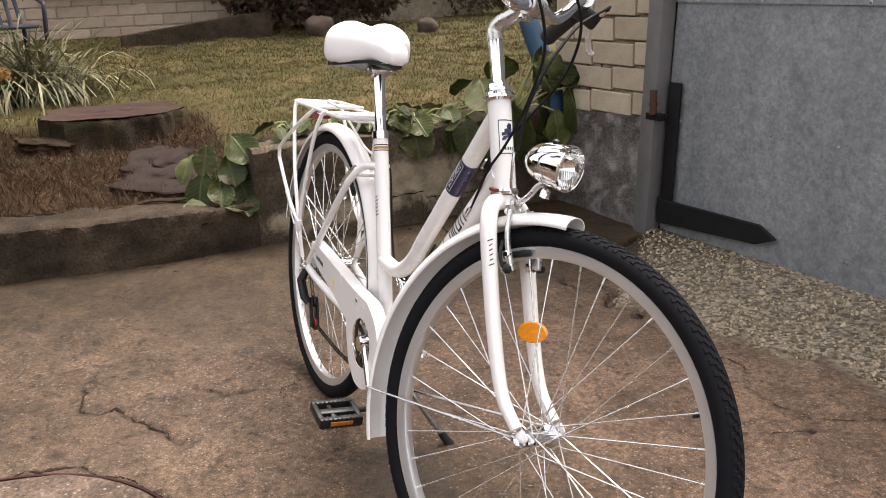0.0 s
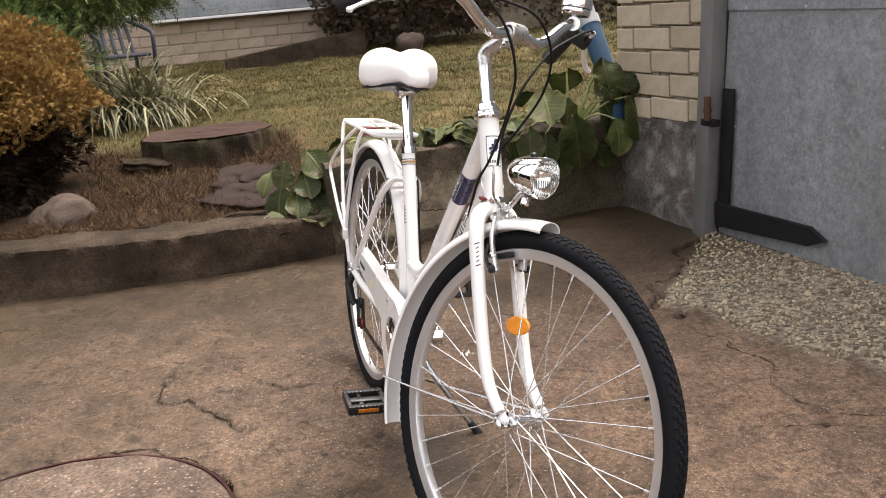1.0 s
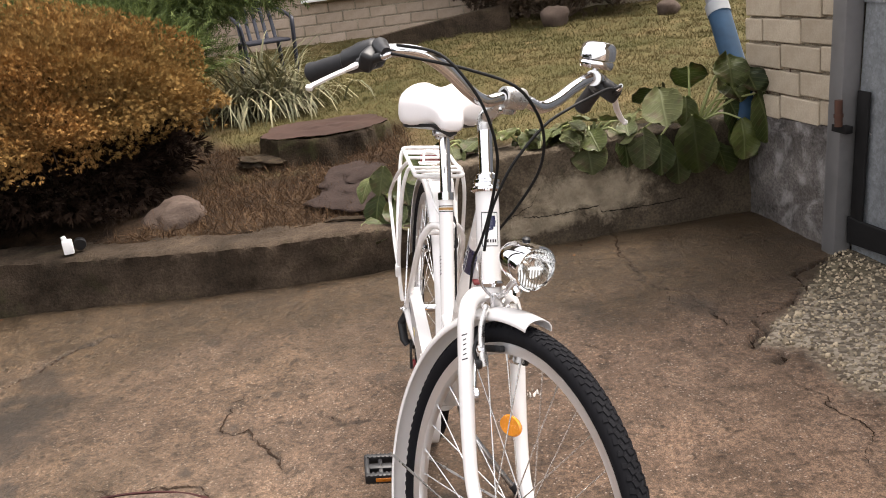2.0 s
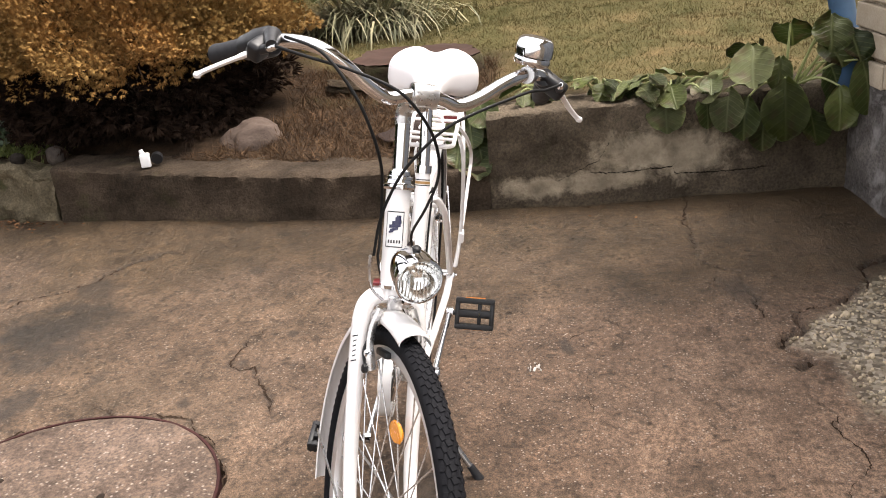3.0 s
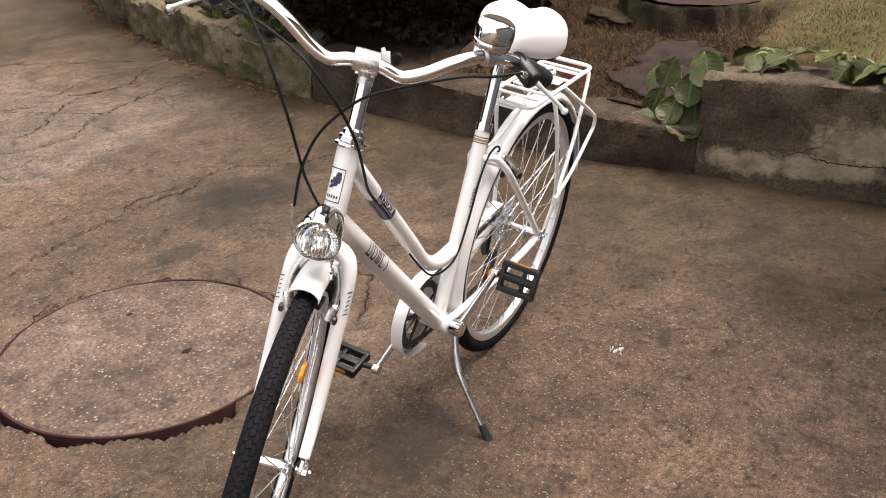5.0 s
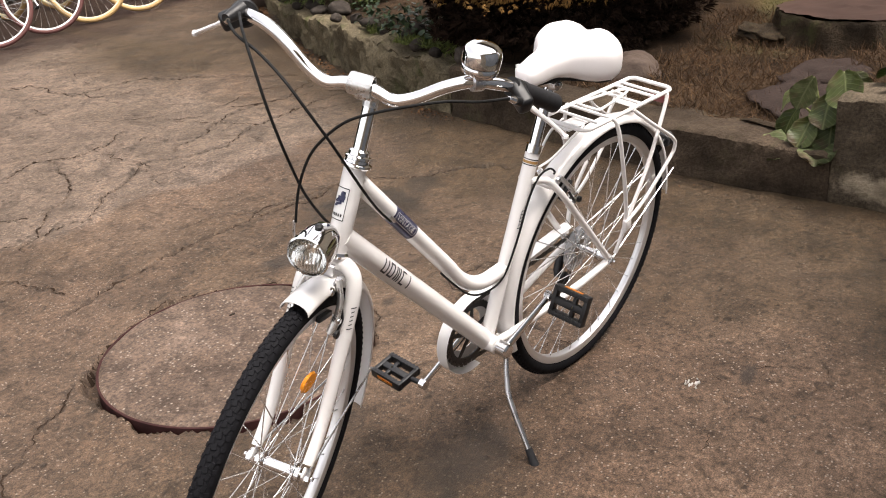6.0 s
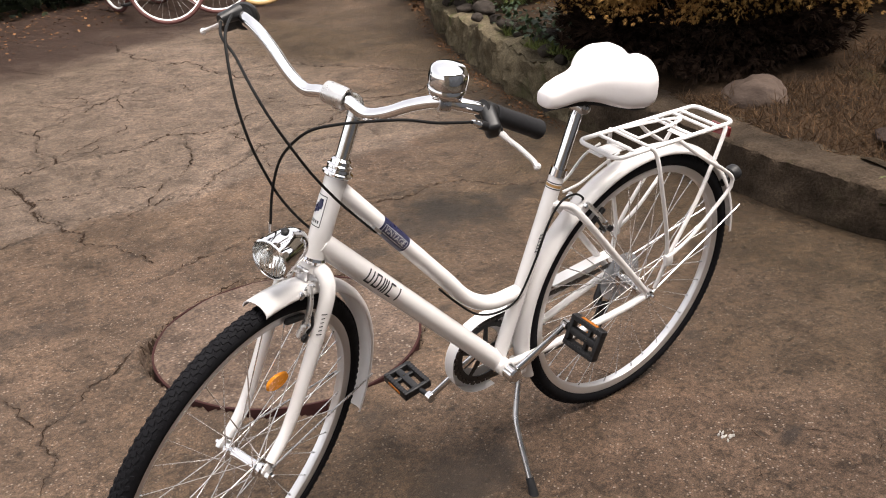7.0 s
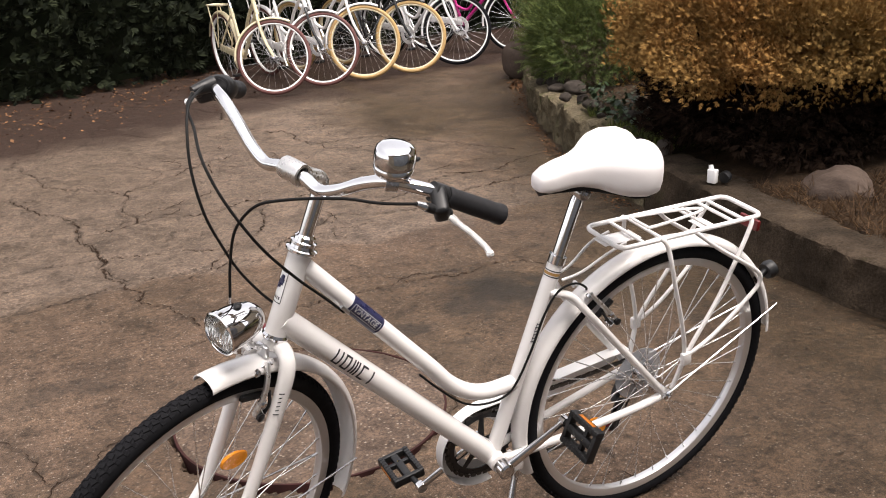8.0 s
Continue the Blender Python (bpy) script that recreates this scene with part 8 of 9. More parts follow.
guard = part("chain_guard", chain_guard(), M_WHITE, bike, "white sheet metal chain guard", smooth=30)
bm = bmesh.new()
for k in range(6):
    box(bm, Matrix.Translation((0.085 + k * 0.010, -0.0672, 0.412 - k * 0.0014)), (0.0045, 0.0008, 0.010))
part("guard_print", bm, M_INK, guard)
bm = bmesh.new()
box(bm, Matrix.Translation((0.225, -0.0672, 0.384)) @ Matrix.Rotation(radians(15), 4, "Y"), (0.018, 0.0008, 0.020))
part("guard_sticker", bm, M_YELLOW, guard)
for p in ((0.062, 0.425), (0.40, 0.392)):
    bm = bmesh.new()
    bolt(bm, (p[0], -0.066, p[1]), (0, -1, 0), 0.005, 0.003, 10)
    part("guard_bolt", bm, M_STEEL, guard)

# rear derailleur
bm = bmesh.new()
h = RA + Vector((0.008, -0.070, -0.012))
tube(bm, [h, h + Vector((-0.004, -0.012, -0.030))], [0.010, 0.012], 12)
tube(bm, [h + Vector((-0.004, -0.012, -0.026)), h + Vector((0.018, -0.006, -0.072)), h + Vector((0.026, 0.004, -0.085))], [0.013, 0.013, 0.011], 10, flat=0.7)
for s in (0, 1):
    box(bm, Matrix.Translation(h + Vector((0.030, 0.012 + s * 0.016, -0.112))) @ Matrix.Rotation(radians(-18), 4, "Y"), (0.020, 0.003, 0.085), 0.004)
der = part("rear_derailleur", bm, M_BLACK, bike, "black rear derailleur with red jockey cage")
for k, z in enumerate((-0.082, -0.142)):
    bm = bmesh.new()
    lathe(bm, [(0, -0.004), (0.016, -0.004), (0.0175, 0), (0.016, 0.004), (0, 0.004)], Matrix.Translation(h + Vector((0.022 + k * 0.020, 0.020, z))) @ Matrix.Rotation(radians(90), 4, "X"), 16)
    part("jockey_wheel", bm, M_RED if k else M_BLACK, der)

# kickstand
bm = bmesh.new()
tube(bm, curve([(0.395, 0.030, 0.262), (0.402, 0.036, 0.236), (0.418, 0.052, 0.200), (0.439, 0.080, 0.160), (0.450, 0.135, 0.085), (0.459, 0.181, 0.028)], 24), 0.0078, 14)
kick = part("kickstand", bm, M_STEEL, bike, "steel kickstand with a black rubber foot")
bm = bmesh.new()
box(bm, Matrix.Translation((0.395, 0.014, 0.268)), (0.040, 0.040, 0.022), 0.005)
bolt(bm, (0.395, 0.0, 0.279), (0, 0, 1), 0.008, 0.014)
part("kickstand_bracket", bm, M_ALLOY, kick)
bm = bmesh.new()
tube(bm, [(0.455, 0.160, 0.054), (0.4575, 0.174, 0.036), (0.460, 0.186, 0.020), (0.462, 0.194, 0.0065)], [0.0095, 0.0105, 0.0125, 0.0150], 14)
part("kickstand_foot", bm, M_GRIP, kick, "black rubber foot")

# brakes
def v_brake(cx, up, at, name):
    """Two long alloy arms with pads and a cable between their tops; cx is where they pivot."""
    for s in (1, -1):
        piv = cx + Vector((0, s * 0.036, 0))
        out = (cx - at).normalized()
        top = piv + up * 0.098 + Vector((0, -s * 0.008, 0))
        bm = bmesh.new()
        tube(bm, curve([piv - up * 0.006, piv + up * 0.030 + Vector((0, s * 0.006, 0)), piv + up * 0.065 + Vector((0, s * 0.004, 0)), top], 12), [0.0095] * 4 + [0.0075] * 9, 12, flat=0.7)
        arm = part("brake_arm", bm, M_STEM, bike, "polished alloy brake arm", at=FS if name == "front" else None)
        bm = bmesh.new()
        fw = up.cross(Vector((0, 1, 0))).normalized()
        box(bm, Matrix.Translation(piv + up * 0.022 + Vector((0, -s * 0.019, 0))) @ Matrix.Rotation(math.atan2(-fw.z, fw.x), 4, "Y"), (0.058, 0.011, 0.012), 0.003)
        part("brake_pad", bm, M_BLACK, arm, "black rubber brake pad")
        fr = fw if name == "front" else -fw
        for at_, dir_, r_, h_ in ((piv + fr * 0.006, fr, 0.010, 0.016), (top + fr * 0.004, fr, 0.006, 0.008), (piv + up * 0.022 + Vector((0, s * 0.005, 0)), Vector((0, s, 0)), 0.0075, 0.010)):
            bm = bmesh.new()
            bolt(bm, at_, dir_, r_, h_, 8)
            part("brake_bolt", bm, M_CHROME, arm)
        bm = bmesh.new()
        tube(bm, curve([piv + fr * 0.012 + Vector((0, s * 0.008, 0)), piv + fr * 0.014 + up * 0.022 + Vector((0, s * 0.012, 0)), piv + fr * 0.010 + up * 0.046 + Vector((0, s * 0.006, 0))], 8), 0.0034, 8)
        bolt(bm, piv + Vector((0, s * 0.010, 0)) - up * 0.004, Vector((0, s, 0)), 0.0085, 0.008, 8)
        part("return_spring", bm, M_BLACK, arm, "dark return spring")


cf = CROWN + DOWN * 0.112 + Vector((0.032, 0, 0.008))
v_brake(cf, AXIS, FA, "front")
v_brake(Vector((0.166, 0, 0.606)), Vector((0.66, 0, 0.75)).normalized(), RA, "rear")

# luggage rack
def rack_tube(name, pts, r=0.0052, closed=False, label=""):
    bm = bmesh.new()
    tube(bm, pts, r, 10, closed=closed)
    return part(name, bm, M_WHITE, bike, label)


def rounded(x0, x1, hw, z0, z1, rad):
    pts = []
    for cx, cy, a0 in ((x1 - rad, hw - rad, 0), (x0 + rad, hw - rad, 90), (x0 + rad, -hw + rad, 180), (x1 - rad, -hw + rad, 270)):
        for k in range(5):
            a = radians(a0 + 22.5 * k)
            x = cx + rad * math.cos(a)
            pts.append((x, cy + rad * math.sin(a), z0 + (z1 - z0) * (x - x0) / (x1 - x0)))
    return pts


rack_tube("rack_frame", rounded(-0.224, 0.192, 0.062, 0.792, 0.794, 0.022), 0.0056, True, "white tubular luggage rack")
for x in (0.125, 0.075, -0.065, -0.135, -0.165):
    rack_tube("rack_crossbar", [(x, -0.060, 0.793 + 0.005 * x), (x, 0.060, 0.793 + 0.005 * x)], 0.0042)
rack_tube("spring_clip", curve([(0.080, -0.030, 0.810), (0.092, -0.022, 0.811), (0.092, 0.022, 0.811), (0.080, 0.030, 0.810), (-0.03, 0.018, 0.809), (-0.085, 0.006, 0.808), (-0.085, -0.006, 0.808), (-0.03, -0.018, 0.809)], 42, True), 0.0036, True)
bm = bmesh.new()
for k in range(16):
    tube(bm, [(-0.055, -0.02 + 0.0027 * k, 0.803), (-0.049, -0.0187 + 0.0027 * k, 0.812)], 0.0016, 6)
part("rack_spring", bm, M_WHITE, bike)
for s in (1, -1):
    knot = Vector((-0.023, s * 0.088, 0.478))
    low = RA + Vector((-0.006, s * 0.078, 0.022))
    rack_tube("rack_leg", curve([(0.085, s * 0.062, 0.797), (0.070, s * 0.074, 0.780), (0.048, s * 0.086, 0.700), knot + Vector((0.006, 0, 0.02)), low], 24), 0.0054)
    rack_tube("rack_leg", curve([(-0.185, s * 0.060, 0.790), (-0.180, s * 0.070, 0.770), (-0.105, s * 0.084, 0.620), knot + Vector((-0.006, 0, 0.012)), low + Vector((0, s * 0.002, 0.004))], 24), 0.0054)
    rack_tube("rack_loop", curve([(-0.02, s * 0.064, 0.790), (-0.08, s * 0.086, 0.745), (-0.195, s * 0.098, 0.672), (-0.212, s * 0.100, 0.640), (-0.195, s * 0.098, 0.610), (-0.10, s * 0.092, 0.520), knot], 36), 0.0052)
    bm = bmesh.new()
    box(bm, Matrix.Translation(knot + Vector((0, s * 0.003, -0.002))) @ Matrix.Rotation(radians(10), 4, "Y"), (0.026, 0.014, 0.034), 0.004)
    part("rack_joint", bm, M_WHITE, bike)
    rack_tube("rack_strut", curve([(0.150, s * 0.030, 0.788), (0.20, s * 0.030, 0.770), (0.255, s * 0.020, 0.735), (0.300, s * 0.012, 0.722)], 14), 0.0034)
bm = bmesh.new()
box(bm, Matrix.Translation((0.15, 0, 0.785)), (0.10, 0.045, 0.0025), 0.001)
part("rack_plate", bm, M_WHITE, bike)
bm = bmesh.new()
box(bm, Matrix.Translation((-0.10, 0, 0.770)), (0.04, 0.050, 0.0025), 0.001)
part("rack_plate", bm, M_WHITE, bike)
# rear lamp and reflector
bm = bmesh.new()
lathe(bm, [(0, -0.012), (0.020, -0.012), (0.024, 0.0), (0.022, 0.012), (0.012, 0.018), (0, 0.019)], Matrix.Translation(RA + Vector((-0.360, 0, 0.222))) @ Matrix.Rotation(radians(-75), 4, "Y"), 24)
rod(bm, RA + Vector((-0.318, 0, 0.200)), RA + Vector((-0.352, 0, 0.222)), 0.009, 10)
part("rear_lamp", bm, M_BLACK, bike, "dark rear lamp on the mudguard")
bm = bmesh.new()
box(bm, Matrix.Translation((-0.232, 0.022, 0.756)), (0.012, 0.060, 0.028), 0.005)
part("rear_reflector", bm, M_RED, bike, "red rear reflector under the rack")

# spoke reflector on the front wheel
bm = bmesh.new()
lathe(bm, [(0, -0.004), (0.017, -0.0035), (0.019, 0), (0.017, 0.0035), (0, 0.004)], Matrix.Rotation(radians(-90), 4, "X"), 28)
bmesh.ops.scale(bm, vec=(1.75, 1, 1.0), verts=bm.verts)
part("spoke_reflector", bm, M_AMBER, bike, "oval amber spoke reflector", at=FS @ Matrix.Translation((1.045, 0.016, 0.529)) @ Matrix.Rotation(radians(-15), 4, "Y"))
bm = bmesh.new()
lathe(bm, [(0, -0.004), (0.017, -0.0035), (0.019, 0), (0.017, 0.0035), (0, 0.004)], Matrix.Rotation(radians(-90), 4, "X"), 28)
bmesh.ops.scale(bm, vec=(1.75, 1, 1.0), verts=bm.verts)
part("spoke_reflector", bm, M_AMBER, bike, "oval amber spoke reflector", at=Matrix.Translation(RA + Vector((0.150, 0.008, -0.08))) @ Matrix.Rotation(radians(-40), 4, "Y"))

# cables
def steered(p):
    return FS @ Vector(p)


def barred(p):
    return BAR_STEER @ Vector(p)


def cable(name, pts, r=0.0026, n=54, mat=None):
    bm = bmesh.new()
    tube(bm, curve(pts, n), r, 8)
    return part(name, bm, mat or M_CABLE, bike, "black brake cable sheath" if mat is None else "")


cable("brake_cable", [barred(p) for p in (BARREL[1], (0.932, 0.205, 1.126), (0.960, 0.163, 1.126), (0.984, 0.112, 1.113), (0.995, 0.055, 1.088), (0.997, 0.011, 1.060), (0.996, -0.024, 1.018), (0.991, -0.049, 0.970), (0.984, -0.064, 0.900), (0.984, -0.064, 0.832))])
cable("cable_noodle", [steered(p) for p in ((0.984, -0.064, 0.832), (0.986, -0.062, 0.805), (0.985, -0.052, 0.772), (0.985, -0.030, 0.752))], 0.0026, 16, M_STEEL)
cable("shift_cable", [barred(p) for p in (BARREL[-1] + Vector((-0.012, 0.014, 0.014)), (0.956, -0.195, 1.144), (0.995, -0.153, 1.103), (1.012, -0.122, 1.057), (1.013, -0.093, 1.000))] + [Vector(p) for p in ((1.016, -0.012, 0.954), (0.987, -0.016, 0.893), (0.949, -0.022, 0.836), (0.912, -0.028, 0.790), (0.850, -0.022, 0.706))])
cable("rear_brake_cable", [barred(p) for p in (BARREL[-1], (0.945, -0.212, 1.132), (0.980, -0.155, 1.128), (1.022, -0.091, 1.115), (1.031, -0.045, 1.079), (1.019, -0.008, 1.032))] + [Vector(p) for p in ((0.966, 0.072, 0.965), (0.906, 0.050, 0.890), (0.845, 0.024, 0.822), (0.806, 0.021, 0.780))])
for a, b in (((0.856, -0.0262, 0.713), (0.838, -0.0255, 0.692)), ((0.812, 0.0225, 0.794), (0.796, 0.0215, 0.777))):
    bm = bmesh.new()
    rod(bm, a, b, 0.0040, 10)
    part("cable_stop", bm, M_STEEL, bike)
cable("rear_cable", [(0.64, 0.012, 0.585), (0.585, 0.012, 0.526), (0.53, 0.013, 0.478), (0.47, 0.014, 0.460), (0.415, 0.018, 0.478), (0.375, 0.020, 0.560), (0.345, 0.022, 0.655), (0.315, 0.024, 0.705), (0.270, 0.022, 0.712), (0.235, 0.016, 0.690), (0.225, 0.002, 0.672)])

# print and badges
def print_part(name, bars, a, b, r, n, mat, parent, label):
    bm = bmesh.new()
    wrapped_bars(bm, a, b, r, n, bars)
    return part(name, bm, mat, parent, label, smooth=0)


for s in (1, -1):
    print_part("lettering", letter_bars(0.142, 0.0240, 0.0300, ("lrt", "lrtb", "lmr", "ltb", "m")), DT0, BB, 0.0240, (0.25, s, 0.35), M_INK, down_tube, "black block lettering reduced to bars")
    script = [(0.300 + k * 0.0085, 0.0005 * (k % 2), 0.0022, 0.0095 if k in (0, 4) else 0.006, 0.003) for k in range(6)] + [(0.322, -0.003, 0.046, 0.0010, 0)]
    print_part("script_print", script, BB, SEAT_TOP, 0.0177, (0.35, s, 0), M_INK, seat_tube, "small grey script reduced to bars")
    fl = CROWN + DOWN * 0.055 + Vector((0, s * 0.0535, 0))
    bm = bmesh.new()
    wrapped_bars(bm, fl, CROWN + DOWN * 0.22 + Vector((0, s * 0.055, 0)), 0.0150, (0.7, s * 0.6, 0.2), [(0.012 + k * 0.0085, 0, 0.0022, 0.010 if k in (0, 5) else 0.006, 0.003) for k in range(6)])
    part("script_print", bm, M_INK, bike, "small grey script reduced to bars", at=FS, smooth=0)
# head badge: outlined field with a plain winged shape
ha, hb = HEAD + DOWN * 0.040, HEAD + DOWN * 0.105
field = [(0.0315, 0, 0.060, 0.0290, 0)]
outline = [(0.002, 0, 0.0018, 0.030, 0), (0.062, 0, 0.0018, 0.030, 0), (0.032, 0.0148, 0.060, 0.0014, 0), (0.032, -0.0148, 0.060, 0.0014, 0)]
wing = [(0.014, -0.005, 0.006, 0.010, 0.0), (0.020, -0.003, 0.006, 0.016, 0.002), (0.026, 0.000, 0.006, 0.020, 0.003), (0.032, 0.001, 0.005, 0.014, 0.004), (0.036, 0.006, 0.004, 0.008, 0.002), (0.010, -0.006, 0.004, 0.008, 0.0)]
word = [(0.053, -0.0095 + k * 0.0047, 0.0055, 0.0028, 0) for k in range(5)]
bm = bmesh.new()
wrapped_bars(bm, ha, hb, 0.0215, (1, 0, 0.3), field, 0.0004)
part("badge_field", bm, simple("badge_white", (0.75, 0.75, 0.74), 0.35, 0, 0.03, 50), head_tube, "white head badge with a dark outline", smooth=0)
print_part("badge_outline", outline + word, ha, hb, 0.0217, (1, 0, 0.3), M_INK, head_tube, "")
print_part("badge_wing", wing, ha, hb, 0.0218, (1, 0, 0.3), M_NAVY, head_tube, "navy winged shape")
# navy band with its plate on the upper tube
va, vb = Vector((0.847, 0, 0.853)).lerp(Vector((0.604, 0, 0.581)), 0.235), Vector((0.847, 0, 0.853)).lerp(Vector((0.604, 0, 0.581)), 0.485)
bm = bmesh.new()
tube(bm, [va, vb], 0.0184, 28, caps=False)
band = part("badge_band", bm, M_NAVY, top_tube, "navy band with a silver plate")
vl = (vb - va).length
for s in (1, -1):
    edge = [(vl * 0.5, 0.0085, vl * 0.86, 0.0011, 0), (vl * 0.5, -0.0085, vl * 0.86, 0.0011, 0), (vl * 0.07, 0, 0.0011, 0.0150, 0), (vl * 0.93, 0, 0.0011, 0.0150, 0)]
    print_part("plate_outline", edge, va, vb, 0.0186, (0.30, s, 0.26), M_BADGE, band, "")


def bent_text(word, size, a, b, r, n, flip, mat, parent):
    """Raised letters bent round a tube from a to b, facing n."""
    cu = bpy.data.curves.new("word", "FONT")
    cu.body, cu.size, cu.align_x, cu.align_y = word, size, "CENTER", "CENTER"
    tmp = bpy.data.objects.new("word", cu)
    scene.collection.objects.link(tmp)
    me = bpy.data.meshes.new_from_object(tmp.evaluated_get(bpy.context.evaluated_depsgraph_get()))
    bpy.data.objects.remove(tmp)
    d = (b - a).normalized()
    n = (Vector(n) - d * Vector(n).dot(d)).normalized()
    w = n.cross(d) if not flip else n.cross(-d)
    mid = (a + b) / 2
    for v in me.vertices:
        ang = v.co.y / r
        v.co = mid + (d if not flip else -d) * v.co.x + (n * math.cos(ang) + w * math.sin(ang)) * (r + 0.0007)
    me.materials.clear()
    me.materials.append(mat)
    ob = new("lettering", me)
    ob.parent = parent
    return tagged(ob, "silver raised word on the plate")


bent_text("VINTAGE", 0.0165, va, vb, 0.0184, (0.30, 1, 0.26), False, M_BADGE, band)
bent_text("VINTAGE", 0.0165, va, vb, 0.0184, (0.30, -1, 0.26), True, M_BADGE, band)

# ---------------------------------------------------------------- row of parked bicycles
def unit_ring_bike(at, heading, steer, lean, size, frame_mat, tyre_mat, rim_mat, saddle_mat, grip_mat, fork_mat, fender_mat, rack, label, drop=0.6):
    """A simpler city bicycle with its own wheels, frame, fork, bar, saddle and mudguards."""
    ra, fa = Vector((0, 0, 0.34)), Vector((1.04, 0, 0.34))
    bb_, st = Vector((0.42, 0, 0.28)), Vector((0.28, 0, 0.74))
    h0 = Vector((0.81, 0, 0.86))
    ax = Vector((-0.34, 0, 0.94)).normalized()
    h1 = h0 - ax * 0.16
    turn = Matrix.Translation(h0) @ Matrix.Rotation(radians(steer), 4, ax) @ Matrix.Translation(-h0)
    fwd = Vector((math.cos(radians(heading)), math.sin(radians(heading)), 0))
    root = Vector((*at, 0)) - fwd * 1.04 * size
    ob = empty("parked_bicycle", Matrix.Translation((root.x, root.y, float(slope(np.array(root.x), np.array(root.y))))) @ Matrix.Rotation(radians(heading), 4, "Z") @ Matrix.Rotation(radians(-lean), 4, "X") @ Matrix.Scale(size, 4), label, "bicycle", "bicycles parked by the hedge")
    for c, m, nm in ((ra, Matrix.Translation(ra), "rear_wheel"), (fa, turn @ Matrix.Translation(fa), "front_wheel")):
        bm = bmesh.new()
        torus_profile(bm, [(0.318, -0.013), (0.318, 0.013), (0.300, 0.013), (0.294, 0.006), (0.294, -0.006), (0.300, -0.013)], 48)
        rim = part(nm, bm, rim_mat, ob, at=m)
        part("tyre", tyre_mesh(0.34, 0.019, False, 48), tyre_mat, rim)
        bm = bmesh.new()
        lathe(bm, [(0, -0.05), (0.016, -0.05), (0.024, -0.03), (0.014, -0.02), (0.014, 0.02), (0.024, 0.03), (0.016, 0.05), (0, 0.05)], Matrix.Rotation(radians(-90), 4, "X"), 12)
        part("hub", bm, M_STEEL, rim)
        bm = bmesh.new()
        for i in range(28):
            a, b = spoke_ends(i, 28, 0.03, 0.02, 0.297)
            tube(bm, [a, b], 0.0014, 4, caps=False)
        tagged(part("spokes", bm, M_STEEL, rim), kind="stuff")
    bm = bmesh.new()
    tube(bm, [bb_, st], 0.016, 10)
    tube(bm, [h0, h1], 0.020, 10)
    tube(bm, [h1 + ax * 0.03, bb_], 0.019, 10)
    tube(bm, curve([h0 - ax * 0.04, h0.lerp(bb_, 0.45) + Vector((0, 0, 0.05)), Vector((0.5, 0, 0.45)), bb_.lerp(st, drop - 0.15)], 14), 0.016, 10)
    for s in (-1, 1):
        tube(bm, [bb_ + Vector((0, s * 0.02, 0)), ra + Vector((0, s * 0.06, 0))], 0.009, 8)
        tube(bm, [bb_.lerp(st, 0.88) + Vector((0, s * 0.015, 0)), ra + Vector((0, s * 0.06, 0))], 0.008, 8)
    part("frame", bm, frame_mat, ob)
    bm = bmesh.new()
    cr_ = h1 - ax * 0.02
    for s in (-1, 1):
        tube(bm, curve([cr_ + Vector((0, s * 0.01, 0.01)), cr_ + Vector((0, s * 0.045, -0.01)), cr_ - ax * 0.2 + Vector((0, s * 0.052, 0)), fa + Vector((0, s * 0.052, 0))], 12), 0.012, 8)
    part("fork", bm, fork_mat, ob, at=turn)
    bm = bmesh.new()
    top = h0 + ax * 0.17
    tube(bm, [h0, top], 0.011, 8)
    tube(bm, [top, top + Vector((0.06, 0, 0.02))], 0.012, 8)
    part("stem", bm, fork_mat if fork_mat is not M_BLACK else M_WHITE, ob, at=turn)
    bm = bmesh.new()
    c = top + Vector((0.06, 0, 0.02))
    tube(bm, curve([c + Vector((-0.20, -0.29, 0.02)), c + Vector((-0.06, -0.25, 0.05)), c + Vector((0.01, -0.10, 0.03)), c, c + Vector((0.01, 0.10, 0.03)), c + Vector((-0.06, 0.25, 0.05)), c + Vector((-0.20, 0.29, 0.02))], 36), 0.011, 8)
    part("handlebar", bm, M_BLACK, ob, at=turn)
    for s in (-1, 1):
        bm = bmesh.new()
        tube(bm, [c + Vector((-0.10, s * 0.268, 0.045)), c + Vector((-0.215, s * 0.296, 0.018))], 0.018, 10)
        part("grip", bm, grip_mat, ob, at=turn)
    bm = bmesh.new()
    tube(bm, [st, st + (st - bb_).normalized() * 0.14], 0.013, 8)
    part("seat_post", bm, M_CHROME, ob)
    bm = bmesh.new()
    bmesh.ops.create_uvsphere(bm, u_segments=16, v_segments=10, radius=1.0)
    for v in bm.verts:
        k = 1.0 if v.co.x < 0 else 1 - 0.62 * v.co.x
        v.co = Vector((v.co.x * 0.14, v.co.y * 0.085 * k, v.co.z * 0.038 + 0.012 * v.co.x * v.co.x)) + st + (st - bb_).normalized() * 0.165 + Vector((-0.02, 0, 0))
    part("saddle", bm, saddle_mat, ob, smooth=80)
    part("rear_mudguard", fender_mesh(0.365, -10, 165, 0.05, 0.018, ra, 32), fender_mat, ob, smooth=60)
    part("front_mudguard", fender_mesh(0.365, 70, 190, 0.05, 0.018, fa, 24), fender_mat, ob, at=turn, smooth=60)
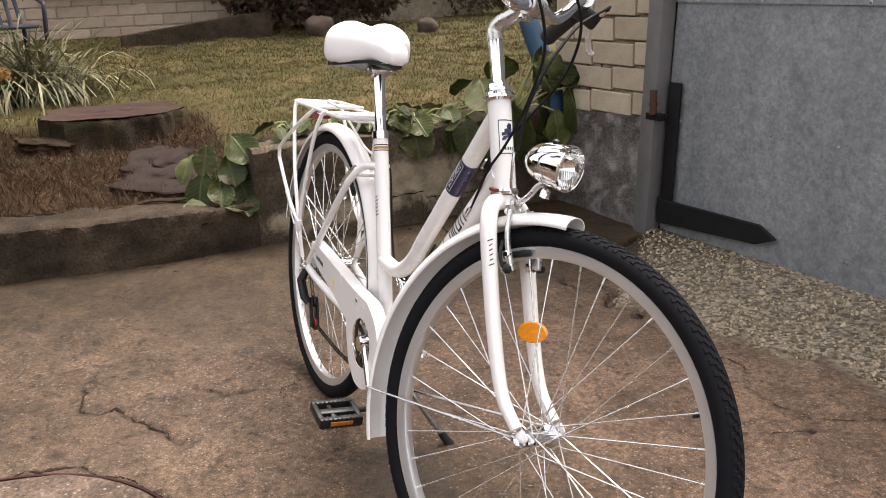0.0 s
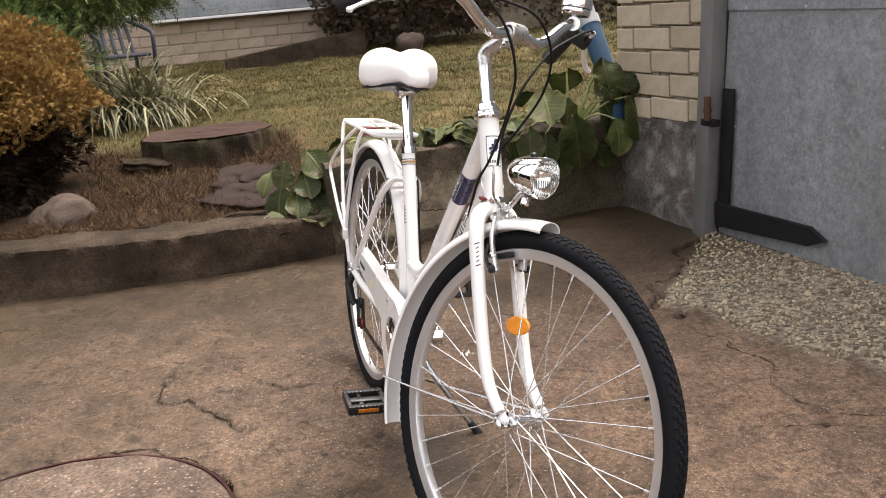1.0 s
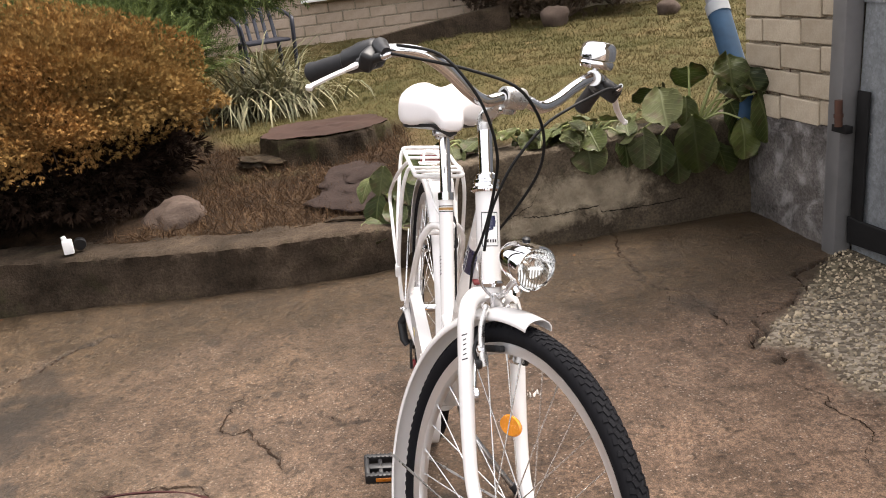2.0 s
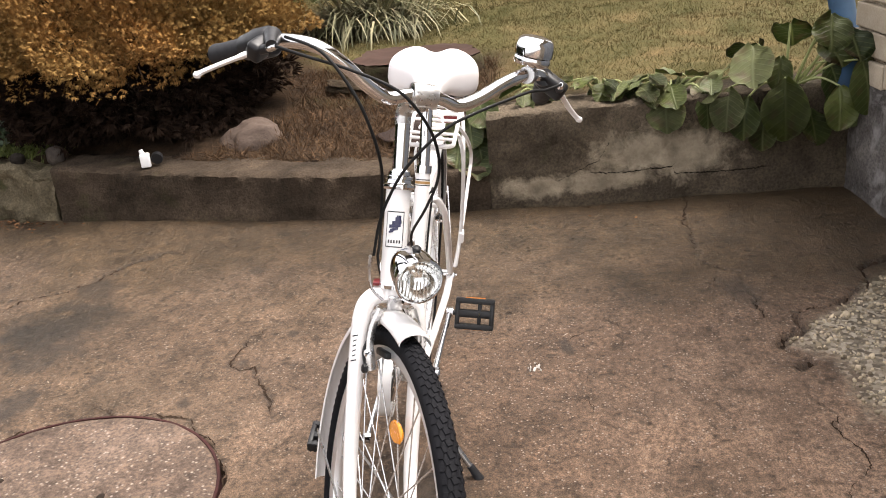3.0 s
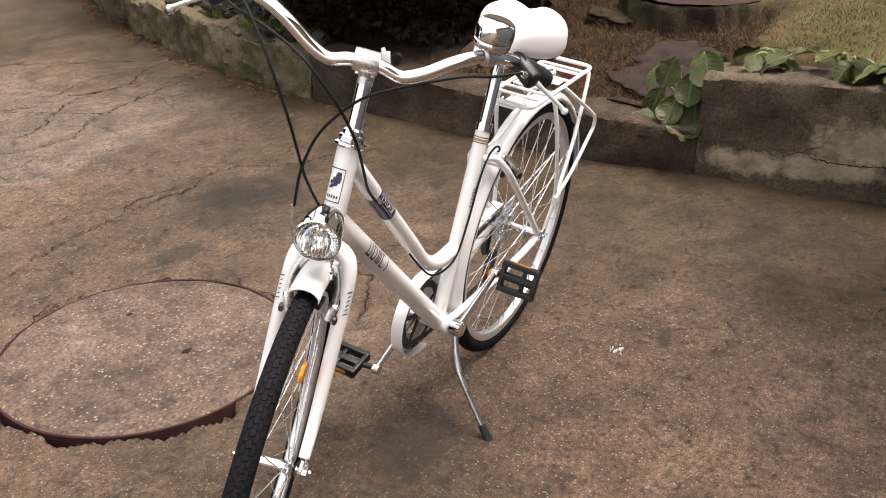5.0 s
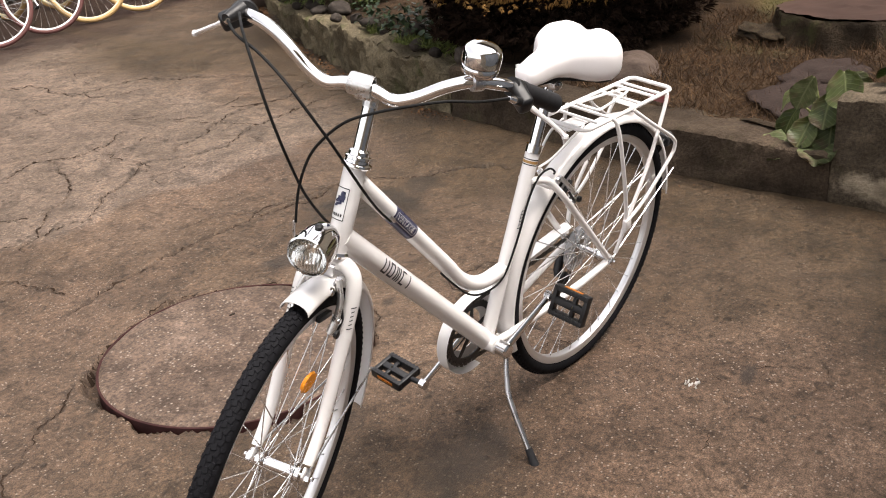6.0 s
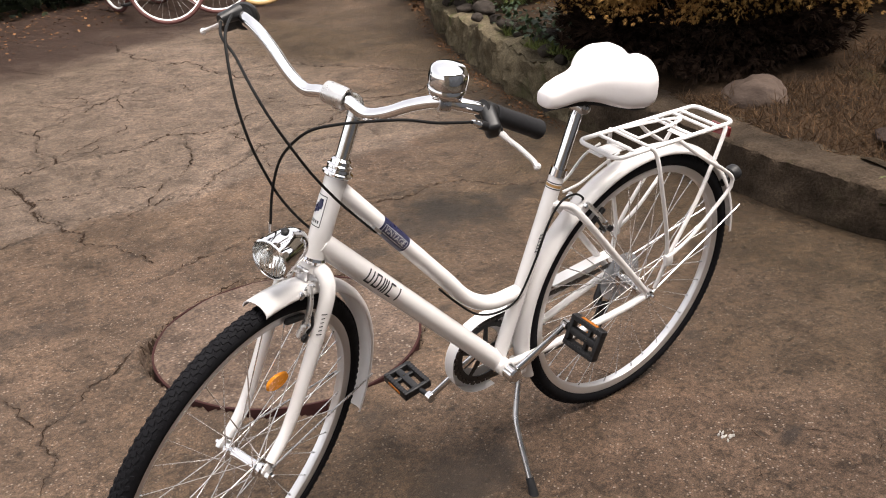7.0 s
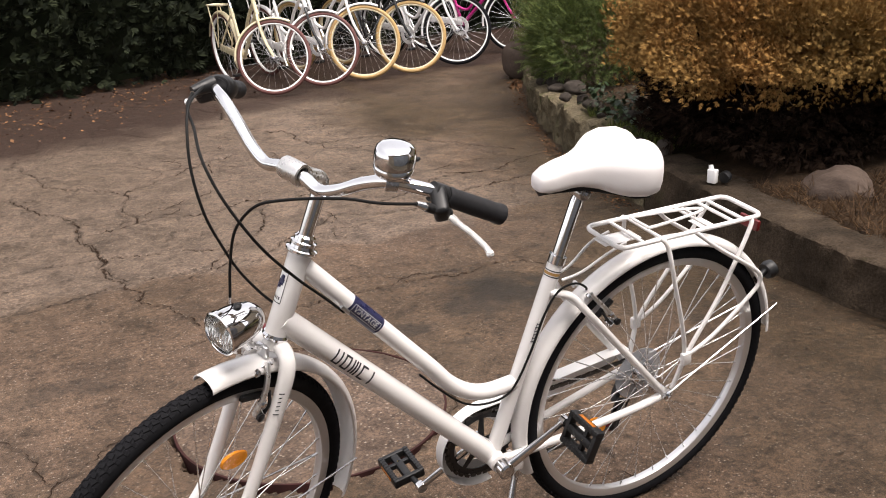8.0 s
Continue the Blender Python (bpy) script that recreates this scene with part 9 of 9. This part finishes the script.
    if rack:
        bm = bmesh.new()
        tube(bm, rounded(-0.20, 0.17, 0.06, 0.755, 0.765, 0.02), 0.006, 6, True)
        for s in (-1, 1):
            tube(bm, [(-0.15, s * 0.06, 0.755), (0, s * 0.075, 0.36)], 0.006, 6)
            tube(bm, [(0.10, s * 0.06, 0.755), (0, s * 0.075, 0.36)], 0.006, 6)
        for x in (-0.1, 0.0, 0.08):
            tube(bm, [(x, -0.06, 0.758), (x, 0.06, 0.758)], 0.005, 6)
        part("luggage_rack", bm, fender_mat, ob)
    bm = bmesh.new()
    box(bm, Matrix.Translation((0.24, -0.065, 0.34)) @ Matrix.Rotation(radians(6), 4, "Y"), (0.42, 0.012, 0.07), 0.006)
    lathe(bm, [(0.06, -0.004), (0.10, -0.004), (0.10, 0.004), (0.06, 0.004)], Matrix.Translation(bb_ + Vector((0, -0.065, 0))) @ Matrix.Rotation(radians(90), 4, "X"), 24, close=True)
    part("chain_guard", bm, fender_mat, ob)
    for s, d in ((-1, Vector((0.1, 0, -0.13))), (1, Vector((-0.1, 0, 0.13)))):
        bm = bmesh.new()
        tube(bm, [bb_ + Vector((0, s * 0.06, 0)), bb_ + d + Vector((0, s * 0.085, 0))], 0.009, 6)
        arm = part("crank_arm", bm, M_STEEL, ob)
        bm = bmesh.new()
        box(bm, Matrix.Translation(bb_ + d + Vector((0, s * 0.135, 0))), (0.07, 0.09, 0.022), 0.004)
        part("pedal", bm, M_BLACK, arm)
    return ob


M_CREAM = simple("cream_paint", (0.62, 0.54, 0.36), 0.3, 0, 0.04, 40)
M_MAROON = simple("maroon_tyre", (0.10, 0.035, 0.03), 0.7, 0, 0.2, 40)
M_TAN = simple("tan_tyre", (0.42, 0.27, 0.11), 0.7, 0, 0.15, 40)
M_CREAMRIM = simple("cream_rim", (0.62, 0.55, 0.38), 0.4, 0, 0.06, 40)
M_WHITERIM = simple("white_rim", (0.75, 0.75, 0.74), 0.35, 0, 0.04, 40)
M_BROWN = simple("brown_leather", (0.24, 0.09, 0.045), 0.5, 0, 0.2, 60)
M_PINK = simple("magenta_paint", (0.42, 0.02, 0.17), 0.3, 0, 0.06, 40)
M_HOTPINK = simple("pink_vinyl", (0.62, 0.06, 0.24), 0.45, 0, 0.06, 40)
M_GLOSSBLACK = simple("black_gloss_paint", (0.02, 0.02, 0.022), 0.25, 0, 0.1, 40)

for at, head, steer, lean, size, fm, tm, rm, sm, gm_, fk, fd, rk, label in (
        ((-1.10, -6.50), 98, 60, -3, 0.98, M_CREAM, M_MAROON, M_WHITERIM, M_BROWN, M_BROWN, M_CREAM, M_CREAM, True, "cream city bicycle with brown saddle and maroon tyres"),
        ((-1.62, -6.65), 102, 55, -3, 1.0, M_WHITE, M_MAROON, M_WHITERIM, M_BROWN, M_BROWN, M_GLOSSBLACK, M_WHITE, True, "black and white city bicycle with maroon tyres"),
        ((-2.08, -6.75), 108, 48, -3, 1.03, M_WHITE, M_TAN, M_CREAMRIM, M_BLACK, M_BROWN, M_WHITE, M_WHITE, False, "white city bicycle with tan tyres"),
        ((-2.60, -6.80), 108, 48, -3, 1.03, M_GLOSSBLACK, M_TAN, M_CREAMRIM, M_BLACK, M_GRIP, M_GLOSSBLACK, M_GLOSSBLACK, False, "black city bicycle with tan tyres"),
        ((-3.20, -6.95), 110, 42, -3, 1.03, M_WHITE, M_RUBBER, M_WHITERIM, M_BLACK, M_GRIP, M_WHITE, M_WHITE, True, "white bicycle with black tyres and white rims"),
        ((-4.15, -7.35), 128, 22, -3, 1.03, M_PINK, M_RUBBER, M_WHITERIM, M_HOTPINK, M_HOTPINK, M_PINK, M_WHITE, False, "magenta bicycle with a pink saddle and white mudguards")):
    unit_ring_bike(at, head, steer, lean, size, fm, tm, rm, sm, gm_, fk, fd, rk, label)

# ---------------------------------------------------------------- bricks, as pieces of their walls
def lay_bricks(wall, m, u0, u1, z0, z1, pitch, course, depth, mat, joint, slope_z=0.0, tilt=0.0):
    full, cache = unit_brick(pitch - joint, depth, course - joint), {}
    full.materials.append(mat)
    row, z = 0, z0
    rb = random.Random(5)
    while z < z1:
        u = u0 - (pitch / 2 if row % 2 else 0)
        while u < u1:
            a, b = max(u, u0), min(u + pitch, u1)
            if b - a > 0.05:
                key = round(b - a, 3)
                if abs(key - pitch) < 0.002:
                    me = full
                else:
                    if key not in cache:
                        cache[key] = unit_brick(b - a - joint, depth, course - joint)
                        cache[key].materials.append(mat)
                    me = cache[key]
                ob = new("brick", me)
                ob.parent = wall
                ob.matrix_local = m @ Matrix.Translation(((a + b) / 2 + tilt * (z + course / 2), rb.uniform(-0.002, 0.002), z + course / 2 + slope_z * (a - u0))) @ Matrix.Rotation(rb.uniform(-0.004, 0.004), 4, "Y")
            u += pitch
        z += course
        row += 1


lay_bricks(pier, GM @ Matrix.Translation((0, 0.014, 0)), U0, U1, 0.474, 2.4, 0.285, 0.107, 0.05, M_BRICK, 0.012, 0.036, 0.045)
lay_bricks(house, Matrix.Translation((HX - 0.018, -1.4, 0)) @ Matrix.Rotation(radians(90), 4, "Z"), -1.8, 3.6, 0.40, 1.72, 0.272, 0.104, 0.05, M_BRICK_HOUSE, 0.013)
